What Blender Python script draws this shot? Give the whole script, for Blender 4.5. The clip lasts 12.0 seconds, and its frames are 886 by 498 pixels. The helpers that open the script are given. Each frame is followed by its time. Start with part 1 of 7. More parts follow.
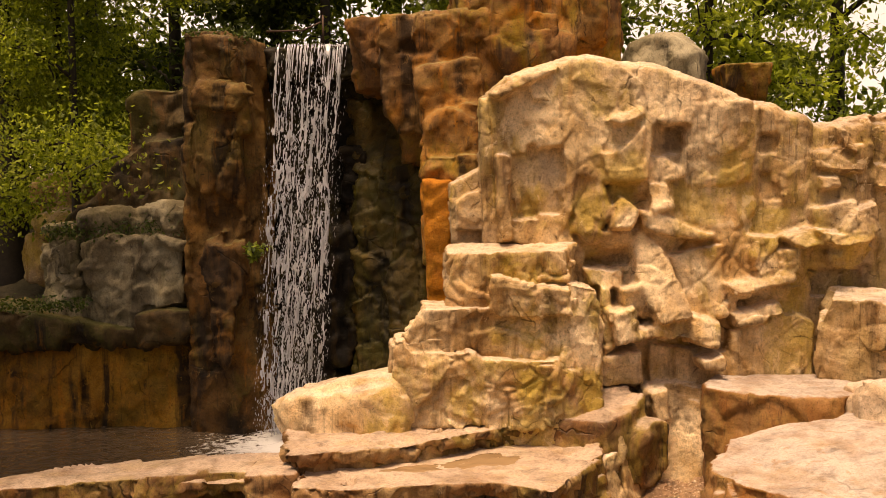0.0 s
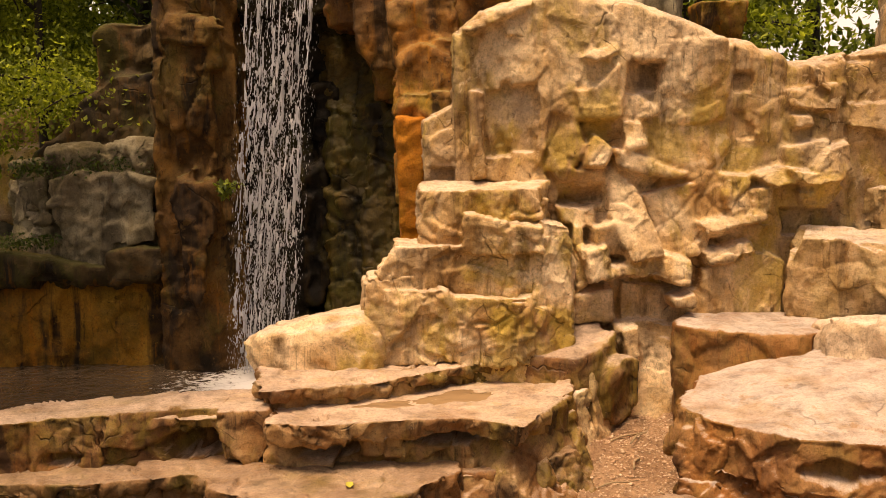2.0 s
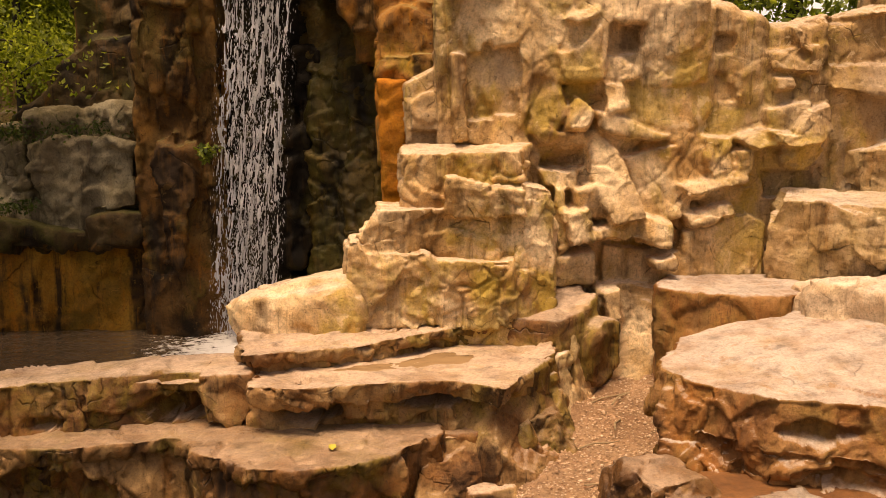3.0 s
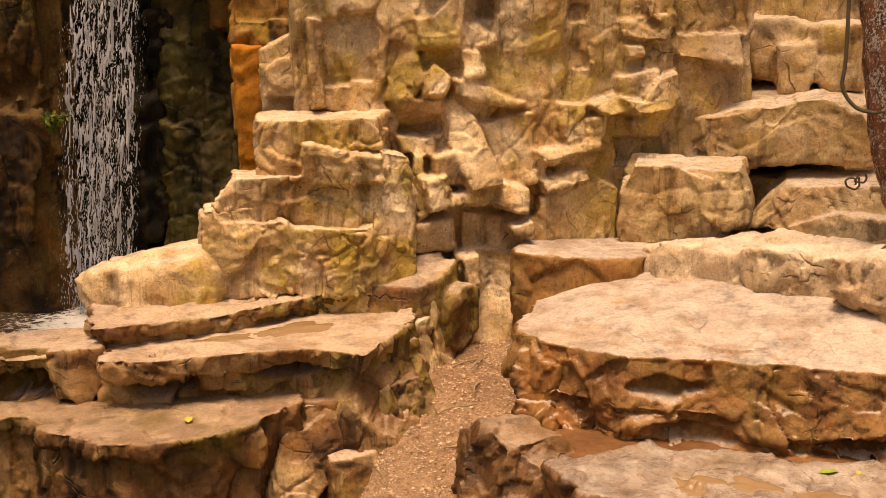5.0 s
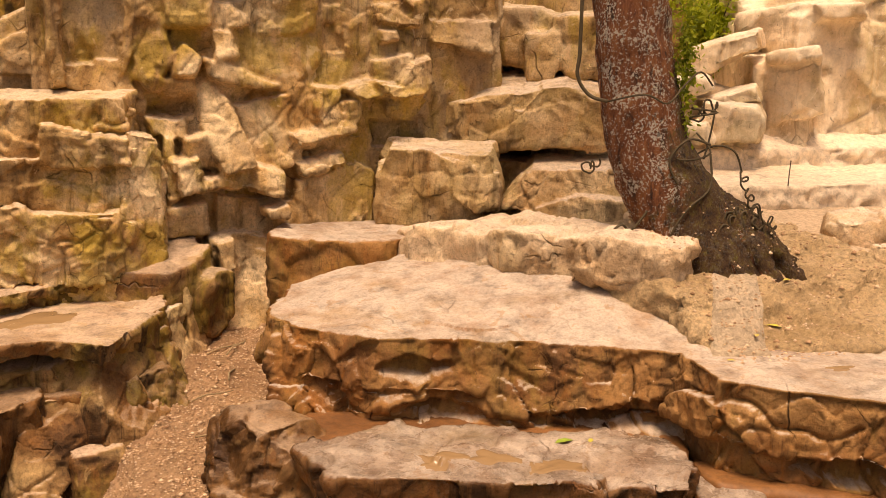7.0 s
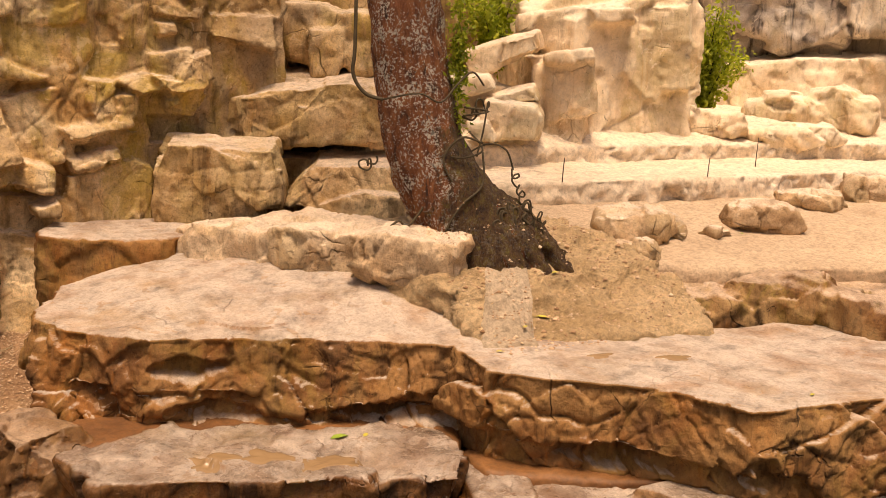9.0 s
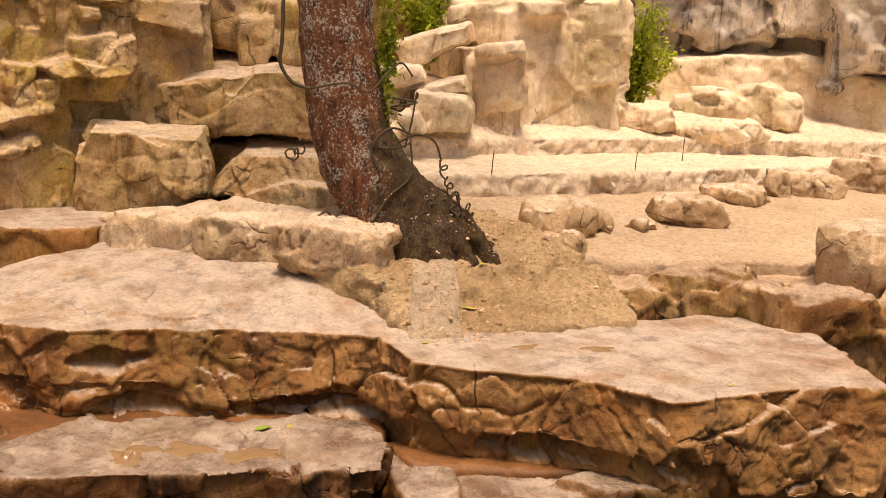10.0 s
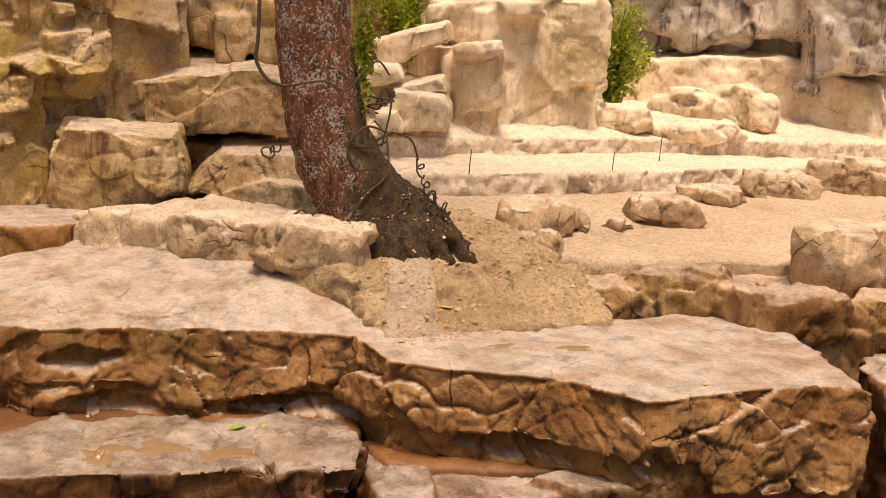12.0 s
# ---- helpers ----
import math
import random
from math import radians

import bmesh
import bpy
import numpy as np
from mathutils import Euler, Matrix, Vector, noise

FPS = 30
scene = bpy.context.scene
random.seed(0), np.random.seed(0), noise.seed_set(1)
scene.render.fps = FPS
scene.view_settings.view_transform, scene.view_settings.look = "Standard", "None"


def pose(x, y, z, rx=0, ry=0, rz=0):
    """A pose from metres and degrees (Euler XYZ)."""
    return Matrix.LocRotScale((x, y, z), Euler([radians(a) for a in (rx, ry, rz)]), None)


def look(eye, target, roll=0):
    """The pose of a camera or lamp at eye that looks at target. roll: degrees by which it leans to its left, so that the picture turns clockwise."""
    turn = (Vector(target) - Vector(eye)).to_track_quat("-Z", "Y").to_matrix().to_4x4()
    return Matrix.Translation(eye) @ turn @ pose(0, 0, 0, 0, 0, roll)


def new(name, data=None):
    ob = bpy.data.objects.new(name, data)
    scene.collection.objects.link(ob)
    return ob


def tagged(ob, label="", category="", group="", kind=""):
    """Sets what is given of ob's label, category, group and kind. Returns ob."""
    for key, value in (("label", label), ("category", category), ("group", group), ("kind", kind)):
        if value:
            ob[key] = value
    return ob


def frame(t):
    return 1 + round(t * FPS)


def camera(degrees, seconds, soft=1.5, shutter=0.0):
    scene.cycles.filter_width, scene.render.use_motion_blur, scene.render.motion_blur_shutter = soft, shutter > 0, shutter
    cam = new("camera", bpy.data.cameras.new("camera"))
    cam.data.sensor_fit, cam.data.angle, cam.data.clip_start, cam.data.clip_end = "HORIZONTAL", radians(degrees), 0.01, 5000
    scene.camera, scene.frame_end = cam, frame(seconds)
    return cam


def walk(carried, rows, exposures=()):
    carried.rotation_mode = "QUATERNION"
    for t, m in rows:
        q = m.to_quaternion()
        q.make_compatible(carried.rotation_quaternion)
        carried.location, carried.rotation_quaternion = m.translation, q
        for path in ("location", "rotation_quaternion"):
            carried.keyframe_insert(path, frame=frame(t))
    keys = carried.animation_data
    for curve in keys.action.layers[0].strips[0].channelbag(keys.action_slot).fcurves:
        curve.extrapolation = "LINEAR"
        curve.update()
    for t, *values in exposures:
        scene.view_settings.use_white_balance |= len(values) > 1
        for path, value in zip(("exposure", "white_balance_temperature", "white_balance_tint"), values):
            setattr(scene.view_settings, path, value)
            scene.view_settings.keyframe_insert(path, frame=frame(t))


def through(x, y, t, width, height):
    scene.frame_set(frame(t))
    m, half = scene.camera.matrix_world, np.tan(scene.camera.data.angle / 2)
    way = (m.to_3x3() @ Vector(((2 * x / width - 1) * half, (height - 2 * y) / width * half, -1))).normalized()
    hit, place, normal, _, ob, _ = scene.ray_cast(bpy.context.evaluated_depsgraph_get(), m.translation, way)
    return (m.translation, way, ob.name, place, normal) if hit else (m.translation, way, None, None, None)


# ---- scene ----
import collections

cam = camera(46.3, 12.0, soft=0.5)
EXPOSURE, KELVIN, TINT = 0.3, 8500, 15
PATH = [
    (0, (0.161, 0.123, 3.164), (0.156, 2.120, 3.049), -0.70),
    (0.5, (0.164, 0.133, 3.158), (0.165, 2.128, 3.011), -0.49),
    (1, (0.171, 0.143, 3.153), (0.187, 2.135, 2.979), -0.24),
    (1.5, (0.173, 0.147, 3.142), (0.204, 2.138, 2.949), -0.10),
    (2, (0.176, 0.152, 3.132), (0.219, 2.138, 2.903), -0.41),
    (2.5, (0.180, 0.156, 3.122), (0.231, 2.138, 2.855), -0.49),
    (4.5, (0.266, 0.161, 3.099), (0.506, 2.117, 2.758), -0.33),
    (5, (0.291, 0.160, 3.067), (0.611, 2.103, 2.717), -0.20),
    (5.5, (0.308, 0.120, 3.114), (0.725, 2.040, 2.740), 0.06),
    (6, (0.351, 0.103, 3.123), (0.905, 1.986, 2.736), 0.68),
    (6.5, (0.420, 0.133, 3.081), (1.068, 1.986, 2.700), 1.05),
    (7, (0.499, 0.099, 3.085), (1.223, 1.924, 2.704), 1.28),
    (7.5, (0.551, 0.019, 3.130), (1.360, 1.806, 2.738), 1.53),
    (9.5, (0.750, -0.054, 3.117), (1.854, 1.569, 2.737), 3.07),
    (10, (0.771, -0.070, 3.117), (1.920, 1.520, 2.728), 3.65),
    (10.5, (0.790, -0.073, 3.114), (1.972, 1.493, 2.723), 4.02),
    (11, (0.800, -0.073, 3.109), (1.986, 1.489, 2.714), 4.23),
    (11.5, (0.802, -0.084, 3.105), (1.980, 1.484, 2.714), 4.21),
    (12, (0.798, -0.078, 3.110), (1.979, 1.490, 2.723), 4.02),
]
walk(cam, [(t, look(eye, target, roll)) for t, eye, target, roll in PATH], exposures=[(0, EXPOSURE + 0.05, KELVIN + 900, TINT + 9), (4, EXPOSURE, KELVIN + 900, TINT + 9), (8, EXPOSURE - 0.13, KELVIN + 500, TINT + 8), (12, EXPOSURE - 0.2, KELVIN - 900, TINT + 4)])

# ---- light ----
world = bpy.data.worlds.new("world")
scene.world = world
world.use_nodes = True
wn = world.node_tree
sky = wn.nodes.new("ShaderNodeTexSky")
sky.sky_type = "NISHITA"
sky.sun_disc = False
sky.sun_elevation, sky.sun_rotation = radians(75), radians(212)
sky.dust_density, sky.air_density, sky.ozone_density = 6.0, 1.0, 0.4
wn.nodes["Background"].inputs[1].default_value = 0.105
wn.links.new(sky.outputs[0], wn.nodes["Background"].inputs[0])
sun_data = bpy.data.lights.new("sun", "SUN")
sun_data.energy, sun_data.angle, sun_data.color = 3.1, radians(20), (1.0, 0.93, 0.82)
sun = new("sun", sun_data)
sun.matrix_world = look((-1.3, -2.1, 12.5), (0.0, 0.0, 3.0))


# ---- materials ----
def nodes_of(name):
    m = bpy.data.materials.new(name)
    m.use_nodes = True
    return m, m.node_tree.nodes, m.node_tree.links, m.node_tree.nodes["Principled BSDF"]


def noise_node(n, l, vec, scale, detail=6, rough=0.6, distort=0.0):
    t = n.new("ShaderNodeTexNoise")
    t.inputs["Scale"].default_value, t.inputs["Detail"].default_value = scale, detail
    t.inputs["Roughness"].default_value, t.inputs["Distortion"].default_value = rough, distort
    l.new(vec, t.inputs["Vector"])
    return t.outputs["Fac"]


def ramp(n, l, fac, stops):
    r = n.new("ShaderNodeValToRGB")
    while len(r.color_ramp.elements) < len(stops):
        r.color_ramp.elements.new(0.5)
    for e, (p, c) in zip(r.color_ramp.elements, stops):
        e.position, e.color = p, (*c, 1) if len(c) == 3 else (c[0], c[0], c[0], 1)
    l.new(fac, r.inputs[0])
    return r.outputs[0]


def mix(n, l, fac, a, b, kind="MIX"):
    m = n.new("ShaderNodeMix")
    m.data_type, m.blend_type = "RGBA", kind
    for sock, v in ((0, fac), (6, a), (7, b)):
        if hasattr(v, "is_output"):
            l.new(v, m.inputs[sock])
        elif sock == 0:
            m.inputs[0].default_value = v
        else:
            m.inputs[sock].default_value = (*v, 1)
    return m.outputs[2]


def maths(n, l, op, a, b=None, clamp=False):
    m = n.new("ShaderNodeMath")
    m.operation, m.use_clamp = op, clamp
    for i, v in enumerate((a, b)):
        if v is None:
            continue
        if hasattr(v, "is_output"):
            l.new(v, m.inputs[i])
        else:
            m.inputs[i].default_value = v
    return m.outputs[0]


def mapped(n, l, scale):
    g = n.new("ShaderNodeNewGeometry")
    m = n.new("ShaderNodeMapping")
    m.inputs["Scale"].default_value = scale
    l.new(g.outputs["Position"], m.inputs["Vector"])
    return m.outputs[0], g


def rock_material(name, deep, mid, pale, stain, moss, moss_amount=0.5, stain_amount=0.5, top=None, top_amount=0.6,
                  streak=(0.05, 0.03, 0.015), streak_amount=0.5, rough=0.85, seed=0.0, grey=0.0, gloss=0.3, cracks=0.5, algae=(), bleached=(), grit=0.9, wet=0.0):
    """Moulded rock: large patches of ground colour, grey films, vertical run-off, rust, algae, cracks, tops coloured by
    wear and overhead light.
    """
    m, n, l, p = nodes_of(name)
    pos, g = mapped(n, l, (1, 1, 1))
    off = n.new("ShaderNodeVectorMath")
    off.inputs[1].default_value = (seed, seed * 0.7, seed * 0.3)
    l.new(pos, off.inputs[0])
    pos = off.outputs[0]

    def tall(across, up):
        st = n.new("ShaderNodeMapping")
        st.inputs["Scale"].default_value = (across, across, up)
        l.new(pos, st.inputs["Vector"])
        return st.outputs[0]

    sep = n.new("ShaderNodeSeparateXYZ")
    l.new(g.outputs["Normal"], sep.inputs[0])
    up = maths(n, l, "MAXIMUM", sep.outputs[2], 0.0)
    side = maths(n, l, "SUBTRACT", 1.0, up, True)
    broad = noise_node(n, l, pos, 0.75, 3, 0.55, 0.8)
    near = noise_node(n, l, pos, 2.4, 8, 0.62, 0.5)
    tone = maths(n, l, "ADD", maths(n, l, "MULTIPLY", broad, 0.55), maths(n, l, "MULTIPLY", near, 0.45))
    col = ramp(n, l, tone, [(0.36, deep), (0.47, mid), (0.6, pale)])
    # cleaved plates, each of its own tone
    wobble = n.new("ShaderNodeTexNoise")
    wobble.inputs["Scale"].default_value, wobble.inputs["Detail"].default_value = 2.6, 6
    l.new(pos, wobble.inputs["Vector"])
    warped = n.new("ShaderNodeMix")
    warped.data_type = "VECTOR"
    warped.inputs[0].default_value = 0.2
    l.new(pos, warped.inputs[4])
    l.new(wobble.outputs["Color"], warped.inputs[5])
    plates = n.new("ShaderNodeTexVoronoi")
    plates.inputs["Scale"].default_value = 3.0
    l.new(warped.outputs[1], plates.inputs["Vector"])
    cell = n.new("ShaderNodeSeparateColor")
    l.new(plates.outputs["Color"], cell.inputs[0])
    col = mix(n, l, 1.0, col, ramp(n, l, cell.outputs[0], [(0.0, (0.88,)), (0.5, (1.0,)), (1.0, (1.1,))]), "MULTIPLY")
    # rust, algae and grey films in large patches
    big = noise_node(n, l, pos, 0.6, 3, 0.5, 0.4)
    rust = ramp(n, l, noise_node(n, l, pos, 1.0, 6, 0.62, 1.0), [(0.56 - 0.1 * stain_amount, (0.0,)), (0.74, (1.0,))])
    col = mix(n, l, maths(n, l, "MULTIPLY", rust, stain_amount), col, stain)
    mo = ramp(n, l, maths(n, l, "ADD", maths(n, l, "MULTIPLY", noise_node(n, l, tall(2.6, 1.5), 1.0, 8, 0.68, 0.7), 0.6), maths(n, l, "MULTIPLY", big, 0.4)),
              [(0.49, (0.0,)), (0.57, (1.0,))])
    col = mix(n, l, maths(n, l, "MULTIPLY", mo, moss_amount * 0.85, True), col, moss)
    if grey:
        film = ramp(n, l, noise_node(n, l, tall(1.3, 0.8), 1.0, 6, 0.62, 0.6), [(0.5, (0.0,)), (0.66, (1.0,))])
        col = mix(n, l, maths(n, l, "MULTIPLY", film, grey), col, tuple(0.55 * v + 0.3 * sum(mid) / 3 for v in mid))
    # run-off: broad stains and thin lines
    sk = ramp(n, l, noise_node(n, l, tall(3.2, 0.4), 1.0, 6, 0.62, 0.5), [(0.53, (0.0,)), (0.62, (1.0,))])
    col = mix(n, l, maths(n, l, "MULTIPLY", maths(n, l, "MULTIPLY", sk, side), streak_amount), col, streak)
    thin_mask = ramp(n, l, noise_node(n, l, pos, 1.5, 3, 0.5), [(0.46, (0.0,)), (0.58, (1.0,))])
    sk2 = ramp(n, l, noise_node(n, l, tall(22.0, 0.7), 1.0, 6, 0.66, 0.3), [(0.56, (0.0,)), (0.64, (0.75,))])
    sk2 = maths(n, l, "MULTIPLY", maths(n, l, "MULTIPLY", sk2, side), thin_mask)
    col = mix(n, l, maths(n, l, "MULTIPLY", sk2, streak_amount), col, streak)
    sk3 = ramp(n, l, noise_node(n, l, tall(9.0, 0.5), 1.0, 4, 0.6, 0.3), [(0.6, (0.0,)), (0.68, (1.0,))])
    col = mix(n, l, maths(n, l, "MULTIPLY", maths(n, l, "MULTIPLY", sk3, side), 0.6 * stain_amount), col, stain)
    # upper faces recoloured: wear, plus overhead light put into the colour
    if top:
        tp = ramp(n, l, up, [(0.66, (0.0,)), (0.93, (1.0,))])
        lit_wear = ramp(n, l, noise_node(n, l, pos, 2.1, 7, 0.65, 0.4), [(0.34, (0.4,)), (0.55, (1.0,))])
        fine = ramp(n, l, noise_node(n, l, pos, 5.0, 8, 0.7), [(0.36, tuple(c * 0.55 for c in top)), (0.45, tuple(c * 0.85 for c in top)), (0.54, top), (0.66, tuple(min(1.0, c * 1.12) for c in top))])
        col = mix(n, l, maths(n, l, "MULTIPLY", maths(n, l, "MULTIPLY", tp, lit_wear), top_amount), col, fine)
    # algae and bleached patches with ragged rims
    for patches, tint, amount in ((algae, moss, 0.6), (bleached, pale, 0.7)):
        for x, z, r in patches:
            here = n.new("ShaderNodeMapping")
            here.inputs["Location"].default_value = (-x / r, 0, -0.75 * z / r)
            here.inputs["Scale"].default_value = (1 / r, 0, 0.75 / r)
            l.new(g.outputs["Position"], here.inputs["Vector"])
            away = n.new("ShaderNodeVectorMath")
            away.operation = "LENGTH"
            l.new(here.outputs[0], away.inputs[0])
            ragged = maths(n, l, "ADD", away.outputs["Value"], maths(n, l, "MULTIPLY", noise_node(n, l, tall(5.0, 2.2), 1.0, 8, 0.72, 0.6), 2.4))
            patch = ramp(n, l, maths(n, l, "MULTIPLY", ragged, 0.5), [(0.78, (1.0,)), (0.98, (0.0,))])
            col = mix(n, l, maths(n, l, "MULTIPLY", patch, amount), col, tint)
    # mottling and grain
    mottle = ramp(n, l, noise_node(n, l, pos, 6.5, 9, 0.7, 0.5), [(0.34, (0.6,)), (0.43, (0.9,)), (0.5, (1.0,)), (0.64, (1.12,))])
    col = mix(n, l, 0.5, col, mottle, "MULTIPLY")
    grain = ramp(n, l, noise_node(n, l, pos, 36, 6, 0.75), [(0.34, (0.6,)), (0.47, (1.0,)), (0.64, (1.18,))])
    col = mix(n, l, grit, col, grain, "MULTIPLY")
    speck = ramp(n, l, noise_node(n, l, pos, 95, 3, 0.7), [(0.36, (0.62,)), (0.46, (1.0,)), (0.66, (1.2,))])
    col = mix(n, l, 0.5 * grit, col, speck, "MULTIPLY")
    pits = ramp(n, l, noise_node(n, l, pos, 13, 6, 0.72, 0.8), [(0.64, (0.0,)), (0.67, (1.0,))])
    col = mix(n, l, maths(n, l, "MULTIPLY", maths(n, l, "MULTIPLY", pits, side), 0.75), col, tuple(v * 0.35 for v in deep))
    flakes = ramp(n, l, noise_node(n, l, pos, 4.2, 9, 0.7, 1.2), [(0.6, (0.0,)), (0.62, (1.0,))])
    col = mix(n, l, maths(n, l, "MULTIPLY", flakes, 0.45), col, pale)
    # cracks
    seam = n.new("ShaderNodeTexVoronoi")
    seam.feature = "DISTANCE_TO_EDGE"
    seam.inputs["Scale"].default_value = 1.9
    l.new(warped.outputs[1], seam.inputs["Vector"])
    thin = ramp(n, l, seam.outputs["Distance"], [(0.0, (1.0,)), (0.004, (0.7,)), (0.012, (0.0,))])
    some = ramp(n, l, noise_node(n, l, pos, 1.9, 3, 0.6), [(0.54, (0.0,)), (0.62, (1.0,))])
    split = n.new("ShaderNodeTexVoronoi")
    split.feature = "DISTANCE_TO_EDGE"
    split.inputs["Scale"].default_value = 5.2
    l.new(warped.outputs[1], split.inputs["Vector"])
    hair = ramp(n, l, split.outputs["Distance"], [(0.0, (0.7,)), (0.006, (0.4,)), (0.015, (0.0,))])
    hair = maths(n, l, "MULTIPLY", hair, ramp(n, l, noise_node(n, l, pos, 2.7, 4, 0.6), [(0.58, (0.0,)), (0.64, (1.0,))]))
    thin = maths(n, l, "MAXIMUM", maths(n, l, "MULTIPLY", thin, some), hair)
    seams = maths(n, l, "MULTIPLY", thin, maths(n, l, "SUBTRACT", 1.0, maths(n, l, "MULTIPLY", up, 0.75)))
    col = mix(n, l, maths(n, l, "MULTIPLY", seams, cracks), col, tuple(v * 0.25 for v in deep))
    rr = ramp(n, l, noise_node(n, l, pos, 3.0, 5), [(0.35, (max(0.05, rough - 0.25),)), (0.65, (min(1.0, rough + 0.08),))])
    if wet:
        soaked = ramp(n, l, noise_node(n, l, pos, 2.2, 9, 0.72, 0.4), [(0.44, (0.0,)), (0.56, (1.0,))])
        soaked = maths(n, l, "MULTIPLY", soaked, wet)
        col = mix(n, l, soaked, col, mix(n, l, 1.0, col, (0.5, 0.43, 0.38), "MULTIPLY"))
        rr = mix(n, l, soaked, rr, (0.16, 0.16, 0.16))
    l.new(col, p.inputs["Base Color"])
    l.new(rr, p.inputs["Roughness"])
    h = maths(n, l, "ADD", maths(n, l, "MULTIPLY", noise_node(n, l, pos, 5, 5, 0.55, 0.3), 0.1), maths(n, l, "MULTIPLY", noise_node(n, l, pos, 17, 7, 0.66), 0.2))
    h = maths(n, l, "ADD", h, maths(n, l, "MULTIPLY", noise_node(n, l, pos, 60, 4, 0.7), 0.13))
    chips = n.new("ShaderNodeTexVoronoi")
    chips.inputs["Scale"].default_value = 7.0
    l.new(warped.outputs[1], chips.inputs["Vector"])
    h = maths(n, l, "ADD", h, maths(n, l, "MULTIPLY", chips.outputs["Distance"], 0.22))
    h = maths(n, l, "ADD", h, maths(n, l, "MULTIPLY", maths(n, l, "SUBTRACT", 1.0, seams), 0.7 * cracks))
    h = maths(n, l, "ADD", h, maths(n, l, "MULTIPLY", cell.outputs[1], 0.2))
    b = n.new("ShaderNodeBump")
    b.inputs["Strength"].default_value, b.inputs["Distance"].default_value = 1.0, 0.06
    l.new(h, b.inputs["Height"])
    l.new(b.outputs[0], p.inputs["Normal"])
    p.inputs["Specular IOR Level"].default_value = gloss
    return m


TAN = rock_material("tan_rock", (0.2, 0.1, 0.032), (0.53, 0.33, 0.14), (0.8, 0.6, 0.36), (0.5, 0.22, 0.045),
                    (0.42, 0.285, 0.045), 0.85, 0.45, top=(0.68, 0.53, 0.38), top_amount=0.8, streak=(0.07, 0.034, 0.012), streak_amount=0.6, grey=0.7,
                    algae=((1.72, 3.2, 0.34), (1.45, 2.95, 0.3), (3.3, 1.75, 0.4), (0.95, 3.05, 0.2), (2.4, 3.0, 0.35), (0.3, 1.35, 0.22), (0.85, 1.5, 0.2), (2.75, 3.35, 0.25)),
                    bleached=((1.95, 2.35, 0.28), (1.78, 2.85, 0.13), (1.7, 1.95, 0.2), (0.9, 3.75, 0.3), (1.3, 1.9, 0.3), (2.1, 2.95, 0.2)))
# overhead light is in the slab's colours too: pale tops, darker sides
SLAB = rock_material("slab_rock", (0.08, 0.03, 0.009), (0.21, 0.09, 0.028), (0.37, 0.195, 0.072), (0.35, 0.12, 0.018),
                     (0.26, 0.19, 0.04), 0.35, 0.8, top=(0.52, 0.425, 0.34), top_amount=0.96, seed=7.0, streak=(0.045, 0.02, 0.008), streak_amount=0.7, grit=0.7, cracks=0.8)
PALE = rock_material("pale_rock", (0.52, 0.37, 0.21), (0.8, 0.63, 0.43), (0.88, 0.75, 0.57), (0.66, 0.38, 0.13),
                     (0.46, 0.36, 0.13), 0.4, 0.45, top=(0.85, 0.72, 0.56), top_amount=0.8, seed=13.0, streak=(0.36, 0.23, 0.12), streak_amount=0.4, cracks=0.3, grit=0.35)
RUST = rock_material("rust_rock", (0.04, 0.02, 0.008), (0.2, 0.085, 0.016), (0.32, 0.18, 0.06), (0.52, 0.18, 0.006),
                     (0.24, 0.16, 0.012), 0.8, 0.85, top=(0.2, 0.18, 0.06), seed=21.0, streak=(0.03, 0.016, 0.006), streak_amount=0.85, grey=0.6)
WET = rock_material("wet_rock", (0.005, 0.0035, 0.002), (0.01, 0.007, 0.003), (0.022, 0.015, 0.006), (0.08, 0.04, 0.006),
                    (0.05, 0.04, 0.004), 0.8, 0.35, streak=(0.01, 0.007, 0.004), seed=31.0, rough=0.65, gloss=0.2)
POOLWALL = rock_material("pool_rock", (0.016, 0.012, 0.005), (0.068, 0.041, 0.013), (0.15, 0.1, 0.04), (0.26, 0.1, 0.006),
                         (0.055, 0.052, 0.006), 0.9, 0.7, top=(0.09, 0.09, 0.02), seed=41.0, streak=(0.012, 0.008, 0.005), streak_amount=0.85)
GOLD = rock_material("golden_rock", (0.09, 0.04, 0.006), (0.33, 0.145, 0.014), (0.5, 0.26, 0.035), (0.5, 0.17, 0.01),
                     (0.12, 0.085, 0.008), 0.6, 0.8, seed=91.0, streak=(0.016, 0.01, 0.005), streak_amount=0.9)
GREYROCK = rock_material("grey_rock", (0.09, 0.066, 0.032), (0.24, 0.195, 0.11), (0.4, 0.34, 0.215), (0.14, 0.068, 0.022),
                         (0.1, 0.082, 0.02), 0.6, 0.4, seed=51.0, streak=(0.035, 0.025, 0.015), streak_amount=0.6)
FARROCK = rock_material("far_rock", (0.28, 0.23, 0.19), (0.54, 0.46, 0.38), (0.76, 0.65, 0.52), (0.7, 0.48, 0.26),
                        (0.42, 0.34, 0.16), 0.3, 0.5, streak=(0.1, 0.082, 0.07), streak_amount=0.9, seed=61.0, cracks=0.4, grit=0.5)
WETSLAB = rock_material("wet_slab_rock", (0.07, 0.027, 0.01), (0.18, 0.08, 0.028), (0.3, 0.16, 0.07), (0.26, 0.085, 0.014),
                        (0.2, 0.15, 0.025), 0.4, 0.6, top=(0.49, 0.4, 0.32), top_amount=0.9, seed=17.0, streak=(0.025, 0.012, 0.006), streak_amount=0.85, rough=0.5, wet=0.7)
